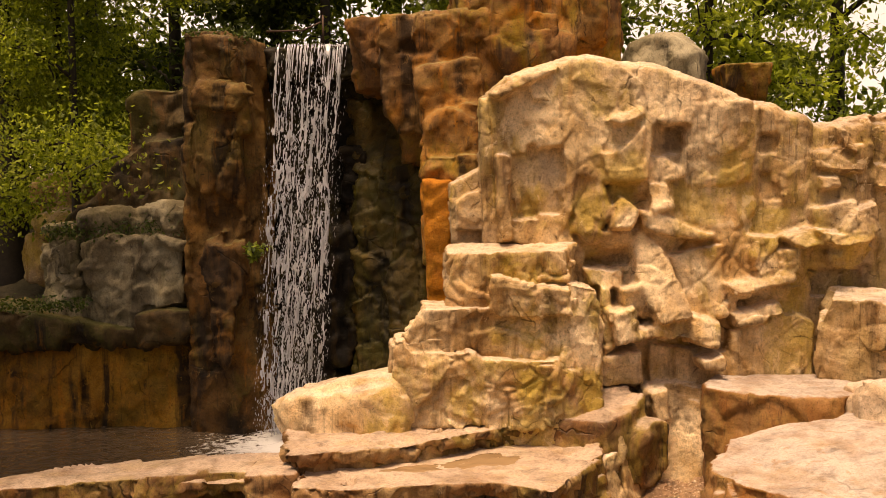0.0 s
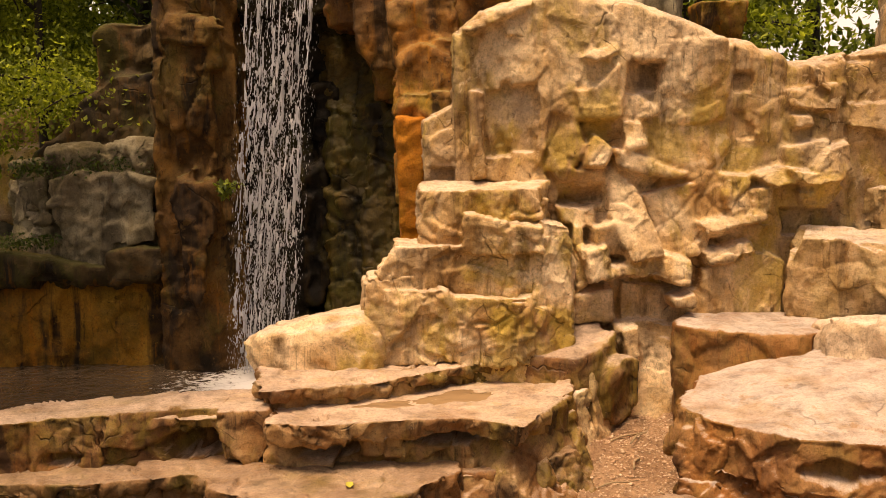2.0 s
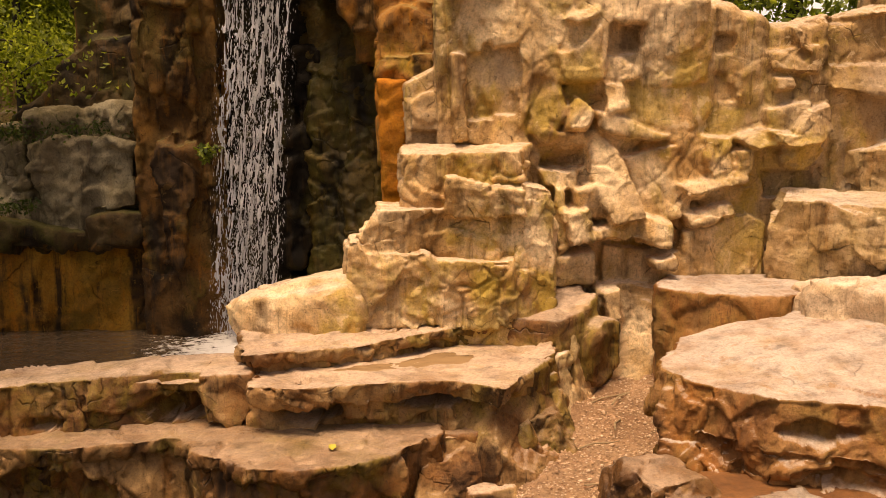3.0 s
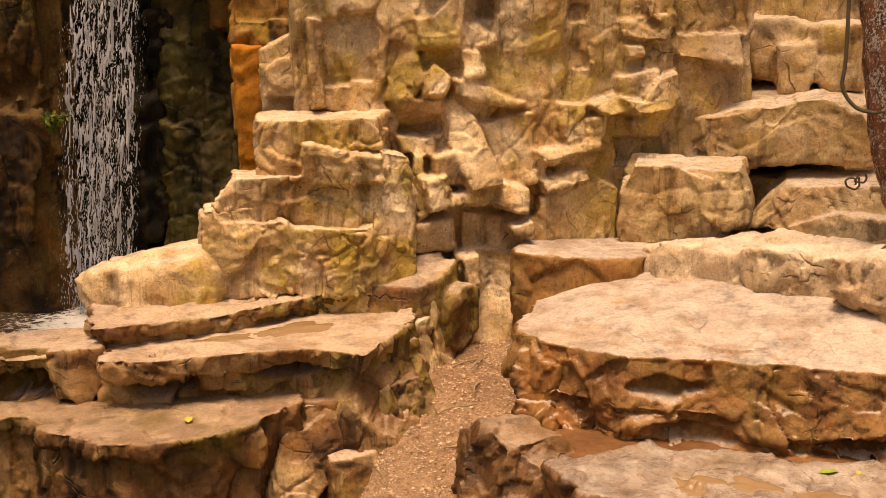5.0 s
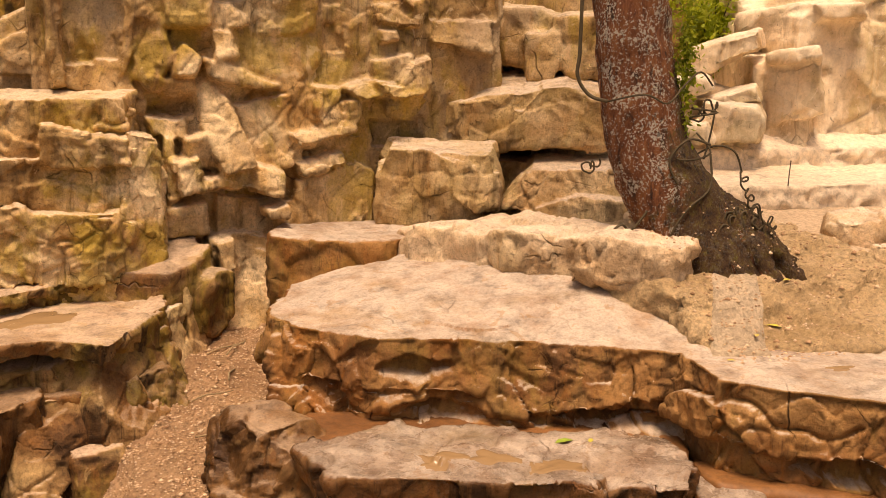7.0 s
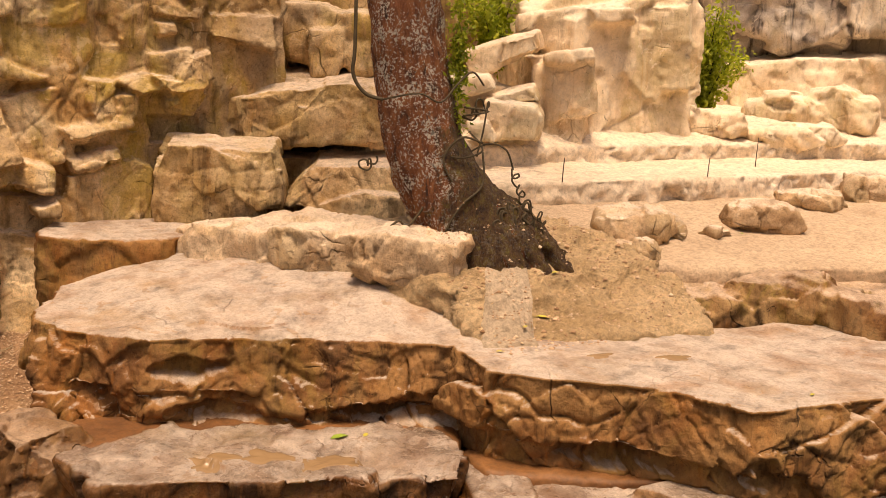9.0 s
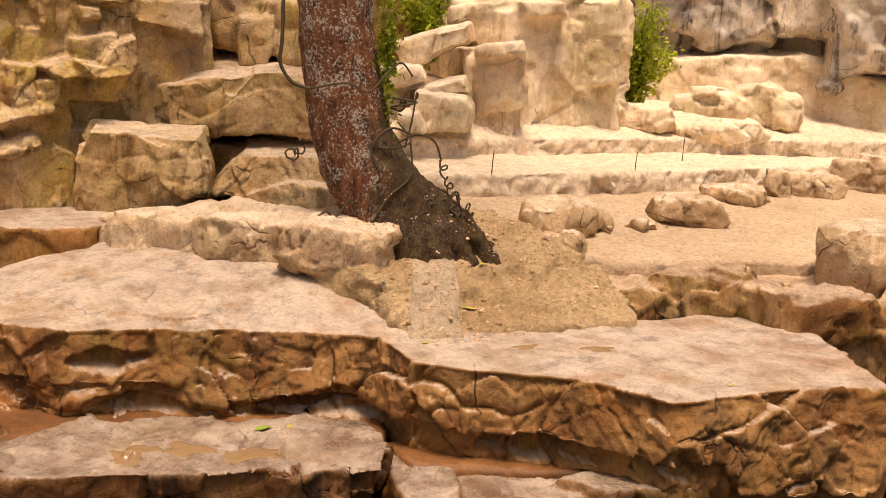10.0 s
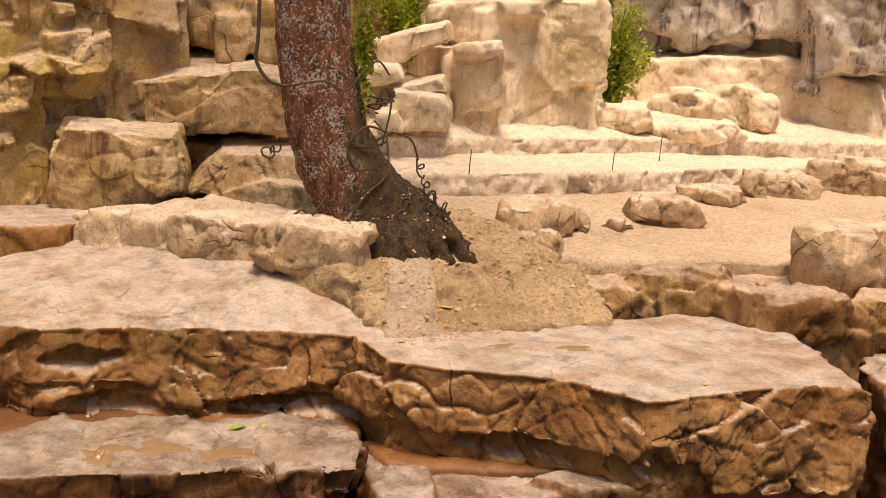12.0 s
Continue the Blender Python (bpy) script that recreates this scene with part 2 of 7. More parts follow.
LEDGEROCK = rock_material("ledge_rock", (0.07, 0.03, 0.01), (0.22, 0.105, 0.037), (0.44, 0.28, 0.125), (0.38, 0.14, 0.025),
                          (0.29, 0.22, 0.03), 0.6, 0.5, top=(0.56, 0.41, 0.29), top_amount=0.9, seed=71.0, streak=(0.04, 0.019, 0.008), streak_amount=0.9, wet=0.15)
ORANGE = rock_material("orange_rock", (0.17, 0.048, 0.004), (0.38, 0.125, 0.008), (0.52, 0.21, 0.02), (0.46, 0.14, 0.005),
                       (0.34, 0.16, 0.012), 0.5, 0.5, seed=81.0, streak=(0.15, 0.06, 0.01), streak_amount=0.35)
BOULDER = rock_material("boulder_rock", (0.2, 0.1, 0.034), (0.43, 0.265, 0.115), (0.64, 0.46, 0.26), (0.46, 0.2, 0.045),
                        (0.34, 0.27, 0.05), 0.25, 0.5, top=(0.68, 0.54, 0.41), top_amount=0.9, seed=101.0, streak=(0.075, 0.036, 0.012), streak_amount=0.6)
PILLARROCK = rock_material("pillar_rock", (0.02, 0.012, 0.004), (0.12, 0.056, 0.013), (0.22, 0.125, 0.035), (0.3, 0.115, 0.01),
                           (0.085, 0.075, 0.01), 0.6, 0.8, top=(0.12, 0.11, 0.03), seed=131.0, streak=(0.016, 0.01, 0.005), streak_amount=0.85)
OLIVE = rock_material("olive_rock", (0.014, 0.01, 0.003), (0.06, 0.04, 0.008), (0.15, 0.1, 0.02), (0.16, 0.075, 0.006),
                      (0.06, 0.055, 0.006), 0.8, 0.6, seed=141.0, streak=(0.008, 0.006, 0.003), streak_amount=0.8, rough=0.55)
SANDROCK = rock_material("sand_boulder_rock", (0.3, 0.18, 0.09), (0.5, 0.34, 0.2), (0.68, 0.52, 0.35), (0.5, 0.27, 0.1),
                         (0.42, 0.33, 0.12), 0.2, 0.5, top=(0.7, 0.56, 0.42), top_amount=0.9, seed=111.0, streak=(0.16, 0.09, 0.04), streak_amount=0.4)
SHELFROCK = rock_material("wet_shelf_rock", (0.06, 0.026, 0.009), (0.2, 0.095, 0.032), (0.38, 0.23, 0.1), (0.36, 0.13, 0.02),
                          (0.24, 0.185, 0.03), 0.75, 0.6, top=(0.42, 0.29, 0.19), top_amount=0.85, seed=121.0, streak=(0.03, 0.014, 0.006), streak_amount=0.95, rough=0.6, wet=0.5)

def earth_material(name, dark, light, grit=30.0, seed=0.0, bump=0.6):
    m, n, l, p = nodes_of(name)
    pos, g = mapped(n, l, (1, 1, 1))
    c = ramp(n, l, noise_node(n, l, pos, 1.3 + seed * 0.01, 8, 0.7), [(0.3, dark), (0.7, light)])
    gr = ramp(n, l, noise_node(n, l, pos, grit, 6, 0.75), [(0.3, (0.45,)), (0.52, (1.0,)), (0.74, (1.35,))])
    l.new(mix(n, l, 0.8, c, gr, "MULTIPLY"), p.inputs["Base Color"])
    p.inputs["Roughness"].default_value = 0.95
    b = n.new("ShaderNodeBump")
    b.inputs["Strength"].default_value, b.inputs["Distance"].default_value = bump, 0.05
    l.new(maths(n, l, "ADD", noise_node(n, l, pos, grit, 7, 0.75), noise_node(n, l, pos, grit * 0.3, 4, 0.6)), b.inputs["Height"])
    l.new(b.outputs[0], p.inputs["Normal"])
    return m


SOIL = earth_material("soil", (0.03, 0.025, 0.012), (0.09, 0.07, 0.035), 12)
GULLY = earth_material("gully_dirt", (0.34, 0.18, 0.09), (0.62, 0.39, 0.22), 26, bump=1.0)
SAND = earth_material("sand", (0.46, 0.32, 0.2), (0.68, 0.51, 0.345), 24)
BANK = earth_material("bank_dirt", (0.44, 0.28, 0.13), (0.76, 0.54, 0.31), 24, bump=1.0)
MUD = earth_material("wet_mud", (0.13, 0.05, 0.014), (0.28, 0.12, 0.038), 20, bump=0.25)
MUD.node_tree.nodes["Principled BSDF"].inputs["Roughness"].default_value = 0.6


CONCRETE = earth_material("rough_concrete", (0.42, 0.31, 0.2), (0.68, 0.53, 0.37), 26, seed=9.0, bump=0.8)
TERRACE = earth_material("packed_sand", (0.66, 0.51, 0.35), (0.87, 0.73, 0.56), 14, seed=5.0, bump=0.5)

# ---- rock building ----
def hash01(ix, iy, iz, k):
    h = (ix * 374761393 + iy * 668265263 + iz * 2147483647 + k * 1274126177) & 0xFFFFFFFF
    h = ((h ^ (h >> 13)) * 1274126177) & 0xFFFFFFFF
    h = ((h ^ (h >> 16)) * 2246822519) & 0xFFFFFFFF
    return ((h ^ (h >> 15)) & 0xFFFFFF) / float(0xFFFFFF)


def value_noise(p, k):
    i = np.floor(p).astype(np.int64)
    f = p - i
    f = f * f * (3 - 2 * f)
    out = 0
    for dx in (0, 1):
        for dy in (0, 1):
            for dz in (0, 1):
                w = (f[:, 0] if dx else 1 - f[:, 0]) * (f[:, 1] if dy else 1 - f[:, 1]) * (f[:, 2] if dz else 1 - f[:, 2])
                out = out + w * hash01(i[:, 0] + dx, i[:, 1] + dy, i[:, 2] + dz, k)
    return out * 2 - 1


def p3(x, y, z=0.0):
    return np.stack([x, y, np.full_like(x, z)], 1)


def fbm(p, k, octaves=4):
    out, a = 0, 1.0
    for o in range(octaves):
        out = out + a * value_noise(p * 2 ** o, k + o)
        a *= 0.5
    return out


def facets(p, k):
    """Broken-face relief: each cell is a tilted plane of its own height; also the distance to the cell's border."""
    i = np.floor(p).astype(np.int64)
    best = np.full(len(p), 9.0)
    second = best.copy()
    val = np.zeros(len(p))
    for dx in (-1, 0, 1):
        for dy in (-1, 0, 1):
            for dz in (-1, 0, 1):
                c = (i[:, 0] + dx, i[:, 1] + dy, i[:, 2] + dz)
                q = np.stack([c[a] + 0.5 + 0.42 * (2 * hash01(*c, k + a) - 1) for a in range(3)], 1)
                d = p - q
                r = np.sqrt((d * d).sum(1))
                plane = sum((2 * hash01(*c, k + 5 + a) - 1) * d[:, a] for a in range(3)) * 1.5 + (2 * hash01(*c, k + 9) - 1) * 0.5
                near = r < best
                second = np.where(near, best, np.minimum(second, r))
                val = np.where(near, plane, val)
                best = np.where(near, r, best)
    return val, second - best


def rockify(me, seed, big=0.035, med=0.016, small=0.008, fine=0.009, chip=0.004, bs=0.7, ms=0.28, ss=0.12, stretch=(1, 1, 1), crack=0.03, top_keep=0.5, hollows=()):
    n = len(me.vertices)
    co, no = np.empty(n * 3), np.empty(n * 3)
    me.vertices.foreach_get("co", co)
    me.vertex_normals.foreach_get("vector", no)
    co, no = co.reshape(-1, 3), no.reshape(-1, 3)
    s = np.array(stretch)
    warp = np.stack([fbm(co * 1.6 + 11 * a, seed + 40 + a, 3) for a in range(3)], 1) * 0.13
    q = (co + warp) * s
    v1, e1 = facets(q / bs + 3.3, seed)
    v2, e2 = facets(q / ms + 7.7, seed + 20)
    mask = np.clip(fbm(co * 1.3, seed + 80, 2) * 3 + 0.4, 0, 1)
    v3, e3 = facets(q / ss + 1.7, seed + 30)
    v4, e4 = facets(q / 0.07 + 5.1, seed + 35)
    d = chip * v4 + big * v1 + med * v2 + small * v3 - crack * mask * np.clip(1 - e1 / 0.05, 0, 1) - 0.5 * crack * mask * np.clip(1 - e2 / 0.06, 0, 1)
    d = d + 0.7 * fine * fbm(co * 9, seed + 60, 4) + fine * 0.5 * fbm(co * 2.2, seed + 70, 3)
    keep = 1 - (1 - top_keep) * np.clip((no[:, 2] - 0.55) / 0.3, 0, 1)
    co += no * (d * keep)[:, None]
    for centre, radii, deep in hollows:
        away = (((co - np.array(centre)) / np.array(radii)) ** 2).sum(1) + 0.5 * fbm(co * 7, seed + 95, 3)
        co += np.array([0.2, 1.0, 0.0]) * (deep * np.sqrt(np.clip(1 - away, 0, 1)))[:, None]
    me.vertices.foreach_set("co", co.ravel())
    me.update()


def leant(blocks, z0, slope):
    """The same face blocks with their upper parts leaning back from height z0."""
    return [(k, [(x + 0.4 * slope * (z - z0), y + slope * (z - z0), z) for x, y, z in f], b) for k, f, b in blocks]


def ragged(outline, amount=0.04):
    """The outline with a broken, wavering edge."""
    out = []
    for p, q in zip(outline, outline[1:] + outline[:1]):
        p, q = Vector(p), Vector(q)
        steps = min(60, max(1, int((q - p).length / 0.07)))
        for k in range(steps):
            w = p.lerp(q, k / steps)
            shift = noise.noise_vector(Vector((w.x * 2.3, w.y * 2.3, 3.0))) * amount * 1.3 + noise.noise_vector(Vector((w.x * 7.0, w.y * 7.0, 8.0))) * amount * 0.7
            out.append((w.x + shift.x, w.y + shift.y, w.z))
    return out


def prism(bm, top, zb, flare=0.1):
    """A solid below the polygon top of (x, y, z), down to zb, wider at its foot by flare."""
    top = ragged(top)
    cx, cy = sum(p[0] for p in top) / len(top), sum(p[1] for p in top) / len(top)
    if sum(a[0] * b[1] - b[0] * a[1] for a, b in zip(top, top[1:] + top[:1])) < 0:
        top = top[::-1]
    tv = [bm.verts.new(p) for p in top]
    bv = []
    for x, y, z in top:
        r = math.hypot(x - cx, y - cy) or 1
        bv.append(bm.verts.new((x + (x - cx) / r * flare, y + (y - cy) / r * flare, zb)))
    bm.faces.new(tv)
    bm.faces.new(bv[::-1])
    for i in range(len(top)):
        j = (i + 1) % len(top)
        bm.faces.new((tv[j], tv[i], bv[i], bv[j]))


def flat(pts, z):
    return [(x, y, z) for x, y in pts]


def add_hull(bm, pts):
    tmp = bmesh.new()
    for p in pts:
        tmp.verts.new(p)
    bmesh.ops.convex_hull(tmp, input=tmp.verts)
    bmesh.ops.delete(tmp, geom=[v for v in tmp.verts if not v.link_faces], context="VERTS")
    bmesh.ops.recalc_face_normals(tmp, faces=tmp.faces)
    me = bpy.data.meshes.new("tmp")
    tmp.to_mesh(me)
    tmp.free()
    bm.from_mesh(me)
    bpy.data.meshes.remove(me)


def chunk(bm, c, s, rz=0, rx=0, ry=0, seed=1, square=0.55):
    """A broken boulder: the hull of points strewn over a squarish ellipsoid."""
    rnd = random.Random(seed * 7919 + 13)
    m = pose(*c, rx, ry, rz)
    pts = []
    for k in range(26):
        z = 1 - 2 * (k + 0.5) / 26
        a = k * 2.39996 + rnd.uniform(-0.5, 0.5)
        r = math.sqrt(1 - z * z)
        v = [r * math.cos(a), r * math.sin(a), z]
        v = [math.copysign(abs(w) ** square, w) * rnd.uniform(0.82, 1.05) for w in v]
        pts.append(m @ Vector((v[0] * s[0], v[1] * s[1], v[2] * s[2])))
    add_hull(bm, pts)


def face_block(bm, front, back, spread=1.14, grow=1.06, cap=99.0):
    """A block with the given front face, running back into the rock and widening a little."""
    c = sum((Vector(p) for p in front), Vector()) / len(front)
    fv = [bm.verts.new(c + (Vector(p) - c) * grow) for p in front]
    bv = [bm.verts.new(c + (Vector(p) - c) * (spread + grow - 1.06) + Vector(back)) for p in front]
    for v in fv + bv:
        v.co.z = min(v.co.z, cap)
    made = [bm.faces.new(fv), bm.faces.new(bv[::-1])]
    for i in range(len(fv)):
        j = (i + 1) % len(fv)
        made.append(bm.faces.new((fv[j], fv[i], bv[i], bv[j])))
    bmesh.ops.recalc_face_normals(bm, faces=made)


def soften(me, rounds):
    """Rounds off edges and fills narrow clefts by easing each vertex towards its neighbours."""
    n = len(me.vertices)
    co, ed = np.empty(n * 3), np.empty(len(me.edges) * 2, np.int64)
    me.vertices.foreach_get("co", co)
    me.edges.foreach_get("vertices", ed)
    co, ed = co.reshape(-1, 3), ed.reshape(-1, 2)
    count = np.bincount(ed.ravel(), minlength=n)[:, None]
    for _ in range(rounds):
        mean = np.stack([np.bincount(ed[:, 0], co[ed[:, 1], a], n) + np.bincount(ed[:, 1], co[ed[:, 0], a], n) for a in range(3)], 1) / np.maximum(count, 1)
        co += 0.6 * (mean - co)
    me.vertices.foreach_set("co", co.ravel())
    me.update()


def cleaved(bm, blocks, step=0.016, reach=12, groove=0.025, thick=0.6, slant=0.16, lid=99.0):
    """One broken rock face out of many cleaved faces: each block's front is a plane of its own, and the joints
    between them are filled a little deeper."""
    d = Vector((blocks[0][2][0], blocks[0][2][1], 0)).normalized()
    u = Vector((d.y, -d.x, 0))
    quads = [[(Vector(p).dot(u), p[2], Vector(p).dot(d)) for p in b[1]] for b in blocks]
    allp = np.array([q for f in quads for q in f])
    pad = (reach + 2) * step
    us = np.arange(allp[:, 0].min() - pad, allp[:, 0].max() + pad, step)
    zs = np.arange(allp[:, 1].min() - pad, allp[:, 1].max() + pad, step)
    gu, gz = np.meshgrid(us, zs)
    depth = np.full(gu.shape, 1e9)
    rnd = random.Random(len(blocks))
    for f in quads:
        q = np.array(f)
        lean, tip, out = rnd.uniform(-slant, slant), rnd.uniform(-slant, 0.4 * slant), rnd.uniform(-0.25, 0.25) * slant
        inside = np.zeros(gu.shape, bool)
        for (x1, y1, _), (x2, y2, _) in zip(f, f[1:] + f[:1]):
            if y1 != y2:
                inside ^= ((y1 > gz) != (y2 > gz)) & (gu < (x2 - x1) * (gz - y1) / (y2 - y1) + x1)
        c = q.mean(0)
        sol = np.linalg.lstsq(np.column_stack([q[:, 0] - c[0], q[:, 1] - c[1], np.ones(len(q))]), q[:, 2], rcond=1e-3)[0]
        plane = np.clip(sol[0] * (gu - c[0]) + sol[1] * (gz - c[1]) + sol[2], q[:, 2].min() - 0.02, q[:, 2].max() + 0.02) + lean * (gu - c[0]) + tip * (gz - c[1]) + 0.3 * out
        depth = np.where(inside & (plane < depth), plane, depth)
    known = (depth < 1e8) & (gz < lid)
    first = known.copy()
    val = np.where(known, depth, 0.0)
    for k in range(reach):
        w = known.astype(float)
        total, count = np.zeros_like(val), np.zeros_like(val)
        for dy, dx in ((0, 1), (0, -1), (1, 0), (-1, 0), (1, 1), (-1, -1), (1, -1), (-1, 1)):
            total += np.roll(val * w, (dy, dx), (0, 1))
            count += np.roll(w, (dy, dx), (0, 1))
        grow = ~known & (count > 0)
        val = np.where(grow, total / np.maximum(count, 1) + (groove if k == 0 else 0.004), val)
        known |= grow
    for k in range(reach):
        inner = known.copy()
        for dy, dx in ((0, 1), (0, -1), (1, 0), (-1, 0), (1, 1), (-1, -1), (1, -1), (-1, 1)):
            inner &= np.roll(known, (dy, dx), (0, 1))
        known = inner
    known |= first
    ny, nx = gu.shape
    index = -np.ones((ny, nx), int)
    jj, ii = np.nonzero(known)
    index[jj, ii] = np.arange(len(jj))
    p = gu[jj, ii][:, None] * np.array(u) + val[jj, ii][:, None] * np.array(d)
    p[:, 2] = gz[jj, ii]
    full = known[:-1, :-1] & known[1:, :-1] & known[:-1, 1:] & known[1:, 1:]
    fj, fi = np.nonzero(full)
    front = np.stack([index[fj, fi], index[fj, fi + 1], index[fj + 1, fi + 1], index[fj + 1, fi]], 1)
    count = len(p)
    edges = collections.Counter()
    for q in front.tolist():
        for a, b in zip(q, q[1:] + q[:1]):
            edges[(a, b)] += 1
    rim = [(b, a, a + count, b + count) for (a, b) in edges if (b, a) not in edges]
    me = bpy.data.meshes.new("tmp")
    me.from_pydata(np.concatenate([p, p + np.array(d) * thick]).tolist(), [], front.tolist() + (front[:, ::-1] + count).tolist() + rim)
    bm.from_mesh(me)
    bpy.data.meshes.remove(me)


def rock_mesh(name, solids, material, voxel, seed, first=0, ease=0, grow=1.06, cap=99.0, **relief):
    bm = bmesh.new()
    for i, s in enumerate(solids):
        if s[0] == "p":
            prism(bm, *s[1:])
        elif s[0] == "r":
            cleaved(bm, *s[1:])
        elif s[0] == "w":
            wall_relief(bm)
        elif s[0] == "f":
            face_block(bm, *s[1:3], grow=grow, cap=cap)
        else:
            chunk(bm, *s[1:], seed=seed * 31 + i + first)
    bmesh.ops.triangulate(bm, faces=bm.faces)
    me = bpy.data.meshes.new(name)
    bm.to_mesh(me)
    bm.free()
    ob = new(name, me)
    mod = ob.modifiers.new("remesh", "REMESH")
    mod.mode, mod.voxel_size, mod.use_smooth_shade = "VOXEL", voxel, True
    made = bpy.data.meshes.new_from_object(ob.evaluated_get(bpy.context.evaluated_depsgraph_get()))
    ob.modifiers.clear()
    ob.data = made
    bpy.data.meshes.remove(me)
    made.name = name
    if ease:
        soften(made, ease)
    rockify(made, seed * 101, **relief)
    made.shade_smooth()
    made.materials.clear()
    made.materials.append(material)
    return ob


def rock(name, solids, material, label, category="rock", group="", kind="", voxel=0.04, seed=1, fuse=False, **relief):
    """A body of rock out of overlapping solids: ("p", polygon, foot, flare), ("f", front, back) ("r", faces) or
    ("c", centre, size, rz, rx, ry), or a dictionary of such lists, one for each part. Face blocks become parts of their own, unless fused."""
    if isinstance(solids, dict):
        top = tagged(new(name), label, category, group, kind)
        for k, (piece, content) in enumerate(solids.items()):
            rock_mesh(piece, content, material, voxel, seed + 200 * k, **relief).parent = top
        return top
    body = [s for s in solids if s[0] != "f"]
    blocks = [s for s in solids if s[0] == "f"]
    if fuse or len(solids) == 1 or not blocks:
        return tagged(rock_mesh(name, solids, material, voxel, seed, **relief), label, category, group, kind)
    top = tagged(new(name), label, category, group, kind)
    if body:
        rock_mesh("rock_body", body, material, voxel, seed, **relief).parent = top
    for b in blocks:
        rock_mesh("rock_block", [b], b[3] if len(b) > 3 else material, voxel * 0.9, seed, **relief).parent = top
    return top


def part(name, bm, material, parent, label=""):
    me = bpy.data.meshes.new(name)
    bm.to_mesh(me)
    bm.free()
    me.materials.append(material)
    me.shade_smooth()
    ob = new(name, me)
    ob.parent = parent
    return tagged(ob, label)




def drop(x, y, top=6.0):
    """The height of what lies under (x, y)."""
    hit = scene.ray_cast(bpy.context.evaluated_depsgraph_get(), Vector((x, y, top)), Vector((0, 0, -1)))
    return hit[1].z

# ---- the wall's broken face ----
PLATES = []


def plate(y, lean, tip, *outline):
    """One cleaved face of the wall at depth y; lean and tip turn it to the side and up or down."""
    PLATES.append((y, lean, tip, outline))


plate(9.56, -0.25, 0.05, (0.55, 4.03), (1.21, 4.24), (1.22, 3.54), (0.96, 3.5), (0.81, 3.39), (0.64, 3.44), (0.57, 3.71))
plate(9.62, 0, 0.05, (0.77, 3.46), (1.27, 3.56), (1.29, 2.89), (0.82, 2.88))
plate(9.5, 0, 0.15, (0.8, 2.88), (1.29, 2.94), (1.35, 2.64), (1.07, 2.59), (0.79, 2.66))
plate(9.42, 0.05, 0.02, (0.63, 3.47), (0.76, 3.45), (0.78, 2.68), (0.63, 2.66))
plate(9.46, -0.1, 0.06, (1.19, 4.3), (1.65, 4.36), (2.0, 4.15), (2.05, 3.73), (1.99, 3.21), (1.59, 3.21), (1.41, 3.15), (1.24, 2.78))
plate(9.46, -0.2, 0.1, (1.34, 3.27), (1.58, 3.23), (1.68, 2.94), (1.53, 2.77), (1.42, 2.69), (1.31, 2.8))
plate(9.44, 0, 0.25, (0.55, 4.02), (0.73, 4.19), (1.18, 4.31), (1.21, 4.23), (0.93, 4.09), (0.65, 3.97))
plate(9.5, 0, 0.2, (1.66, 4.37), (2.11, 4.31), (2.93, 3.97), (2.94, 3.87), (2.66, 3.7), (2.03, 3.71), (1.98, 4.06))
plate(9.67, 0, 0.0, (2.09, 3.74), (2.49, 3.73), (2.52, 3.49), (2.13, 3.46))
plate(9.5, -0.1, -0.12, (2.42, 3.9), (2.94, 3.94), (2.98, 3.53), (2.96, 3.23), (2.69, 3.17), (2.19, 3.15), (2.31, 3.43))
plate(9.56, 0, 0.1, (2.19, 3.17), (2.98, 3.16), (3.0, 2.92), (2.73, 2.72), (2.36, 2.86))
plate(9.5, 0, 0.2, (2.0, 3.45), (2.18, 3.43), (2.35, 3.27), (2.25, 3.19), (1.99, 3.23))
plate(9.42, 0, 0.25, (1.95, 3.22), (2.17, 3.19), (2.24, 2.97), (2.01, 2.93))
plate(9.6, 0, -0.15, (3.04, 3.96), (3.25, 3.92), (3.27, 3.03), (3.07, 3.03))
plate(9.66, 0, 0.15, (3.04, 3.28), (3.16, 3.3), (3.17, 3.06), (3.05, 3.05))
plate(9.68, 0, 0.3, (3.04, 3.62), (3.23, 3.63), (3.24, 3.46), (3.04, 3.45))
plate(9.6, 0.15, -0.05, (3.2, 3.91), (3.48, 3.82), (3.53, 3.44), (3.52, 2.97), (3.24, 2.92))
plate(9.72, 0, 0, (3.54, 3.8), (4.06, 3.75), (4.02, 3.52), (3.58, 3.48))
plate(9.6, 0, 0.2, (3.74, 3.71), (3.85, 3.7), (3.94, 3.43), (3.8, 3.48))
plate(9.58, 0, 0.35, (3.52, 3.49), (3.75, 3.44), (3.97, 3.33), (3.98, 3.27), (3.55, 3.32))
plate(9.64, 0, 0.1, (3.57, 3.3), (4.0, 3.27), (3.94, 3.02), (3.57, 3.08))
plate(9.52, 0, 0.3, (3.54, 3.23), (3.75, 3.25), (3.77, 3.14), (3.58, 3.11))
plate(9.8, 0, 0.1, (4.09, 3.78), (4.81, 3.83), (4.83, 3.36), (4.09, 3.35))
plate(9.6, 0, 0.5, (4.01, 3.34), (4.74, 3.36), (4.75, 3.0), (4.1, 3.14))
plate(9.62, 0, 0.1, (3.03, 3.02), (3.51, 2.97), (3.54, 2.77), (3.05, 2.69), (2.94, 2.85))
plate(9.5, 0.1, -0.1, (3.5, 2.95), (3.93, 3.02), (3.76, 2.74), (3.5, 2.75))
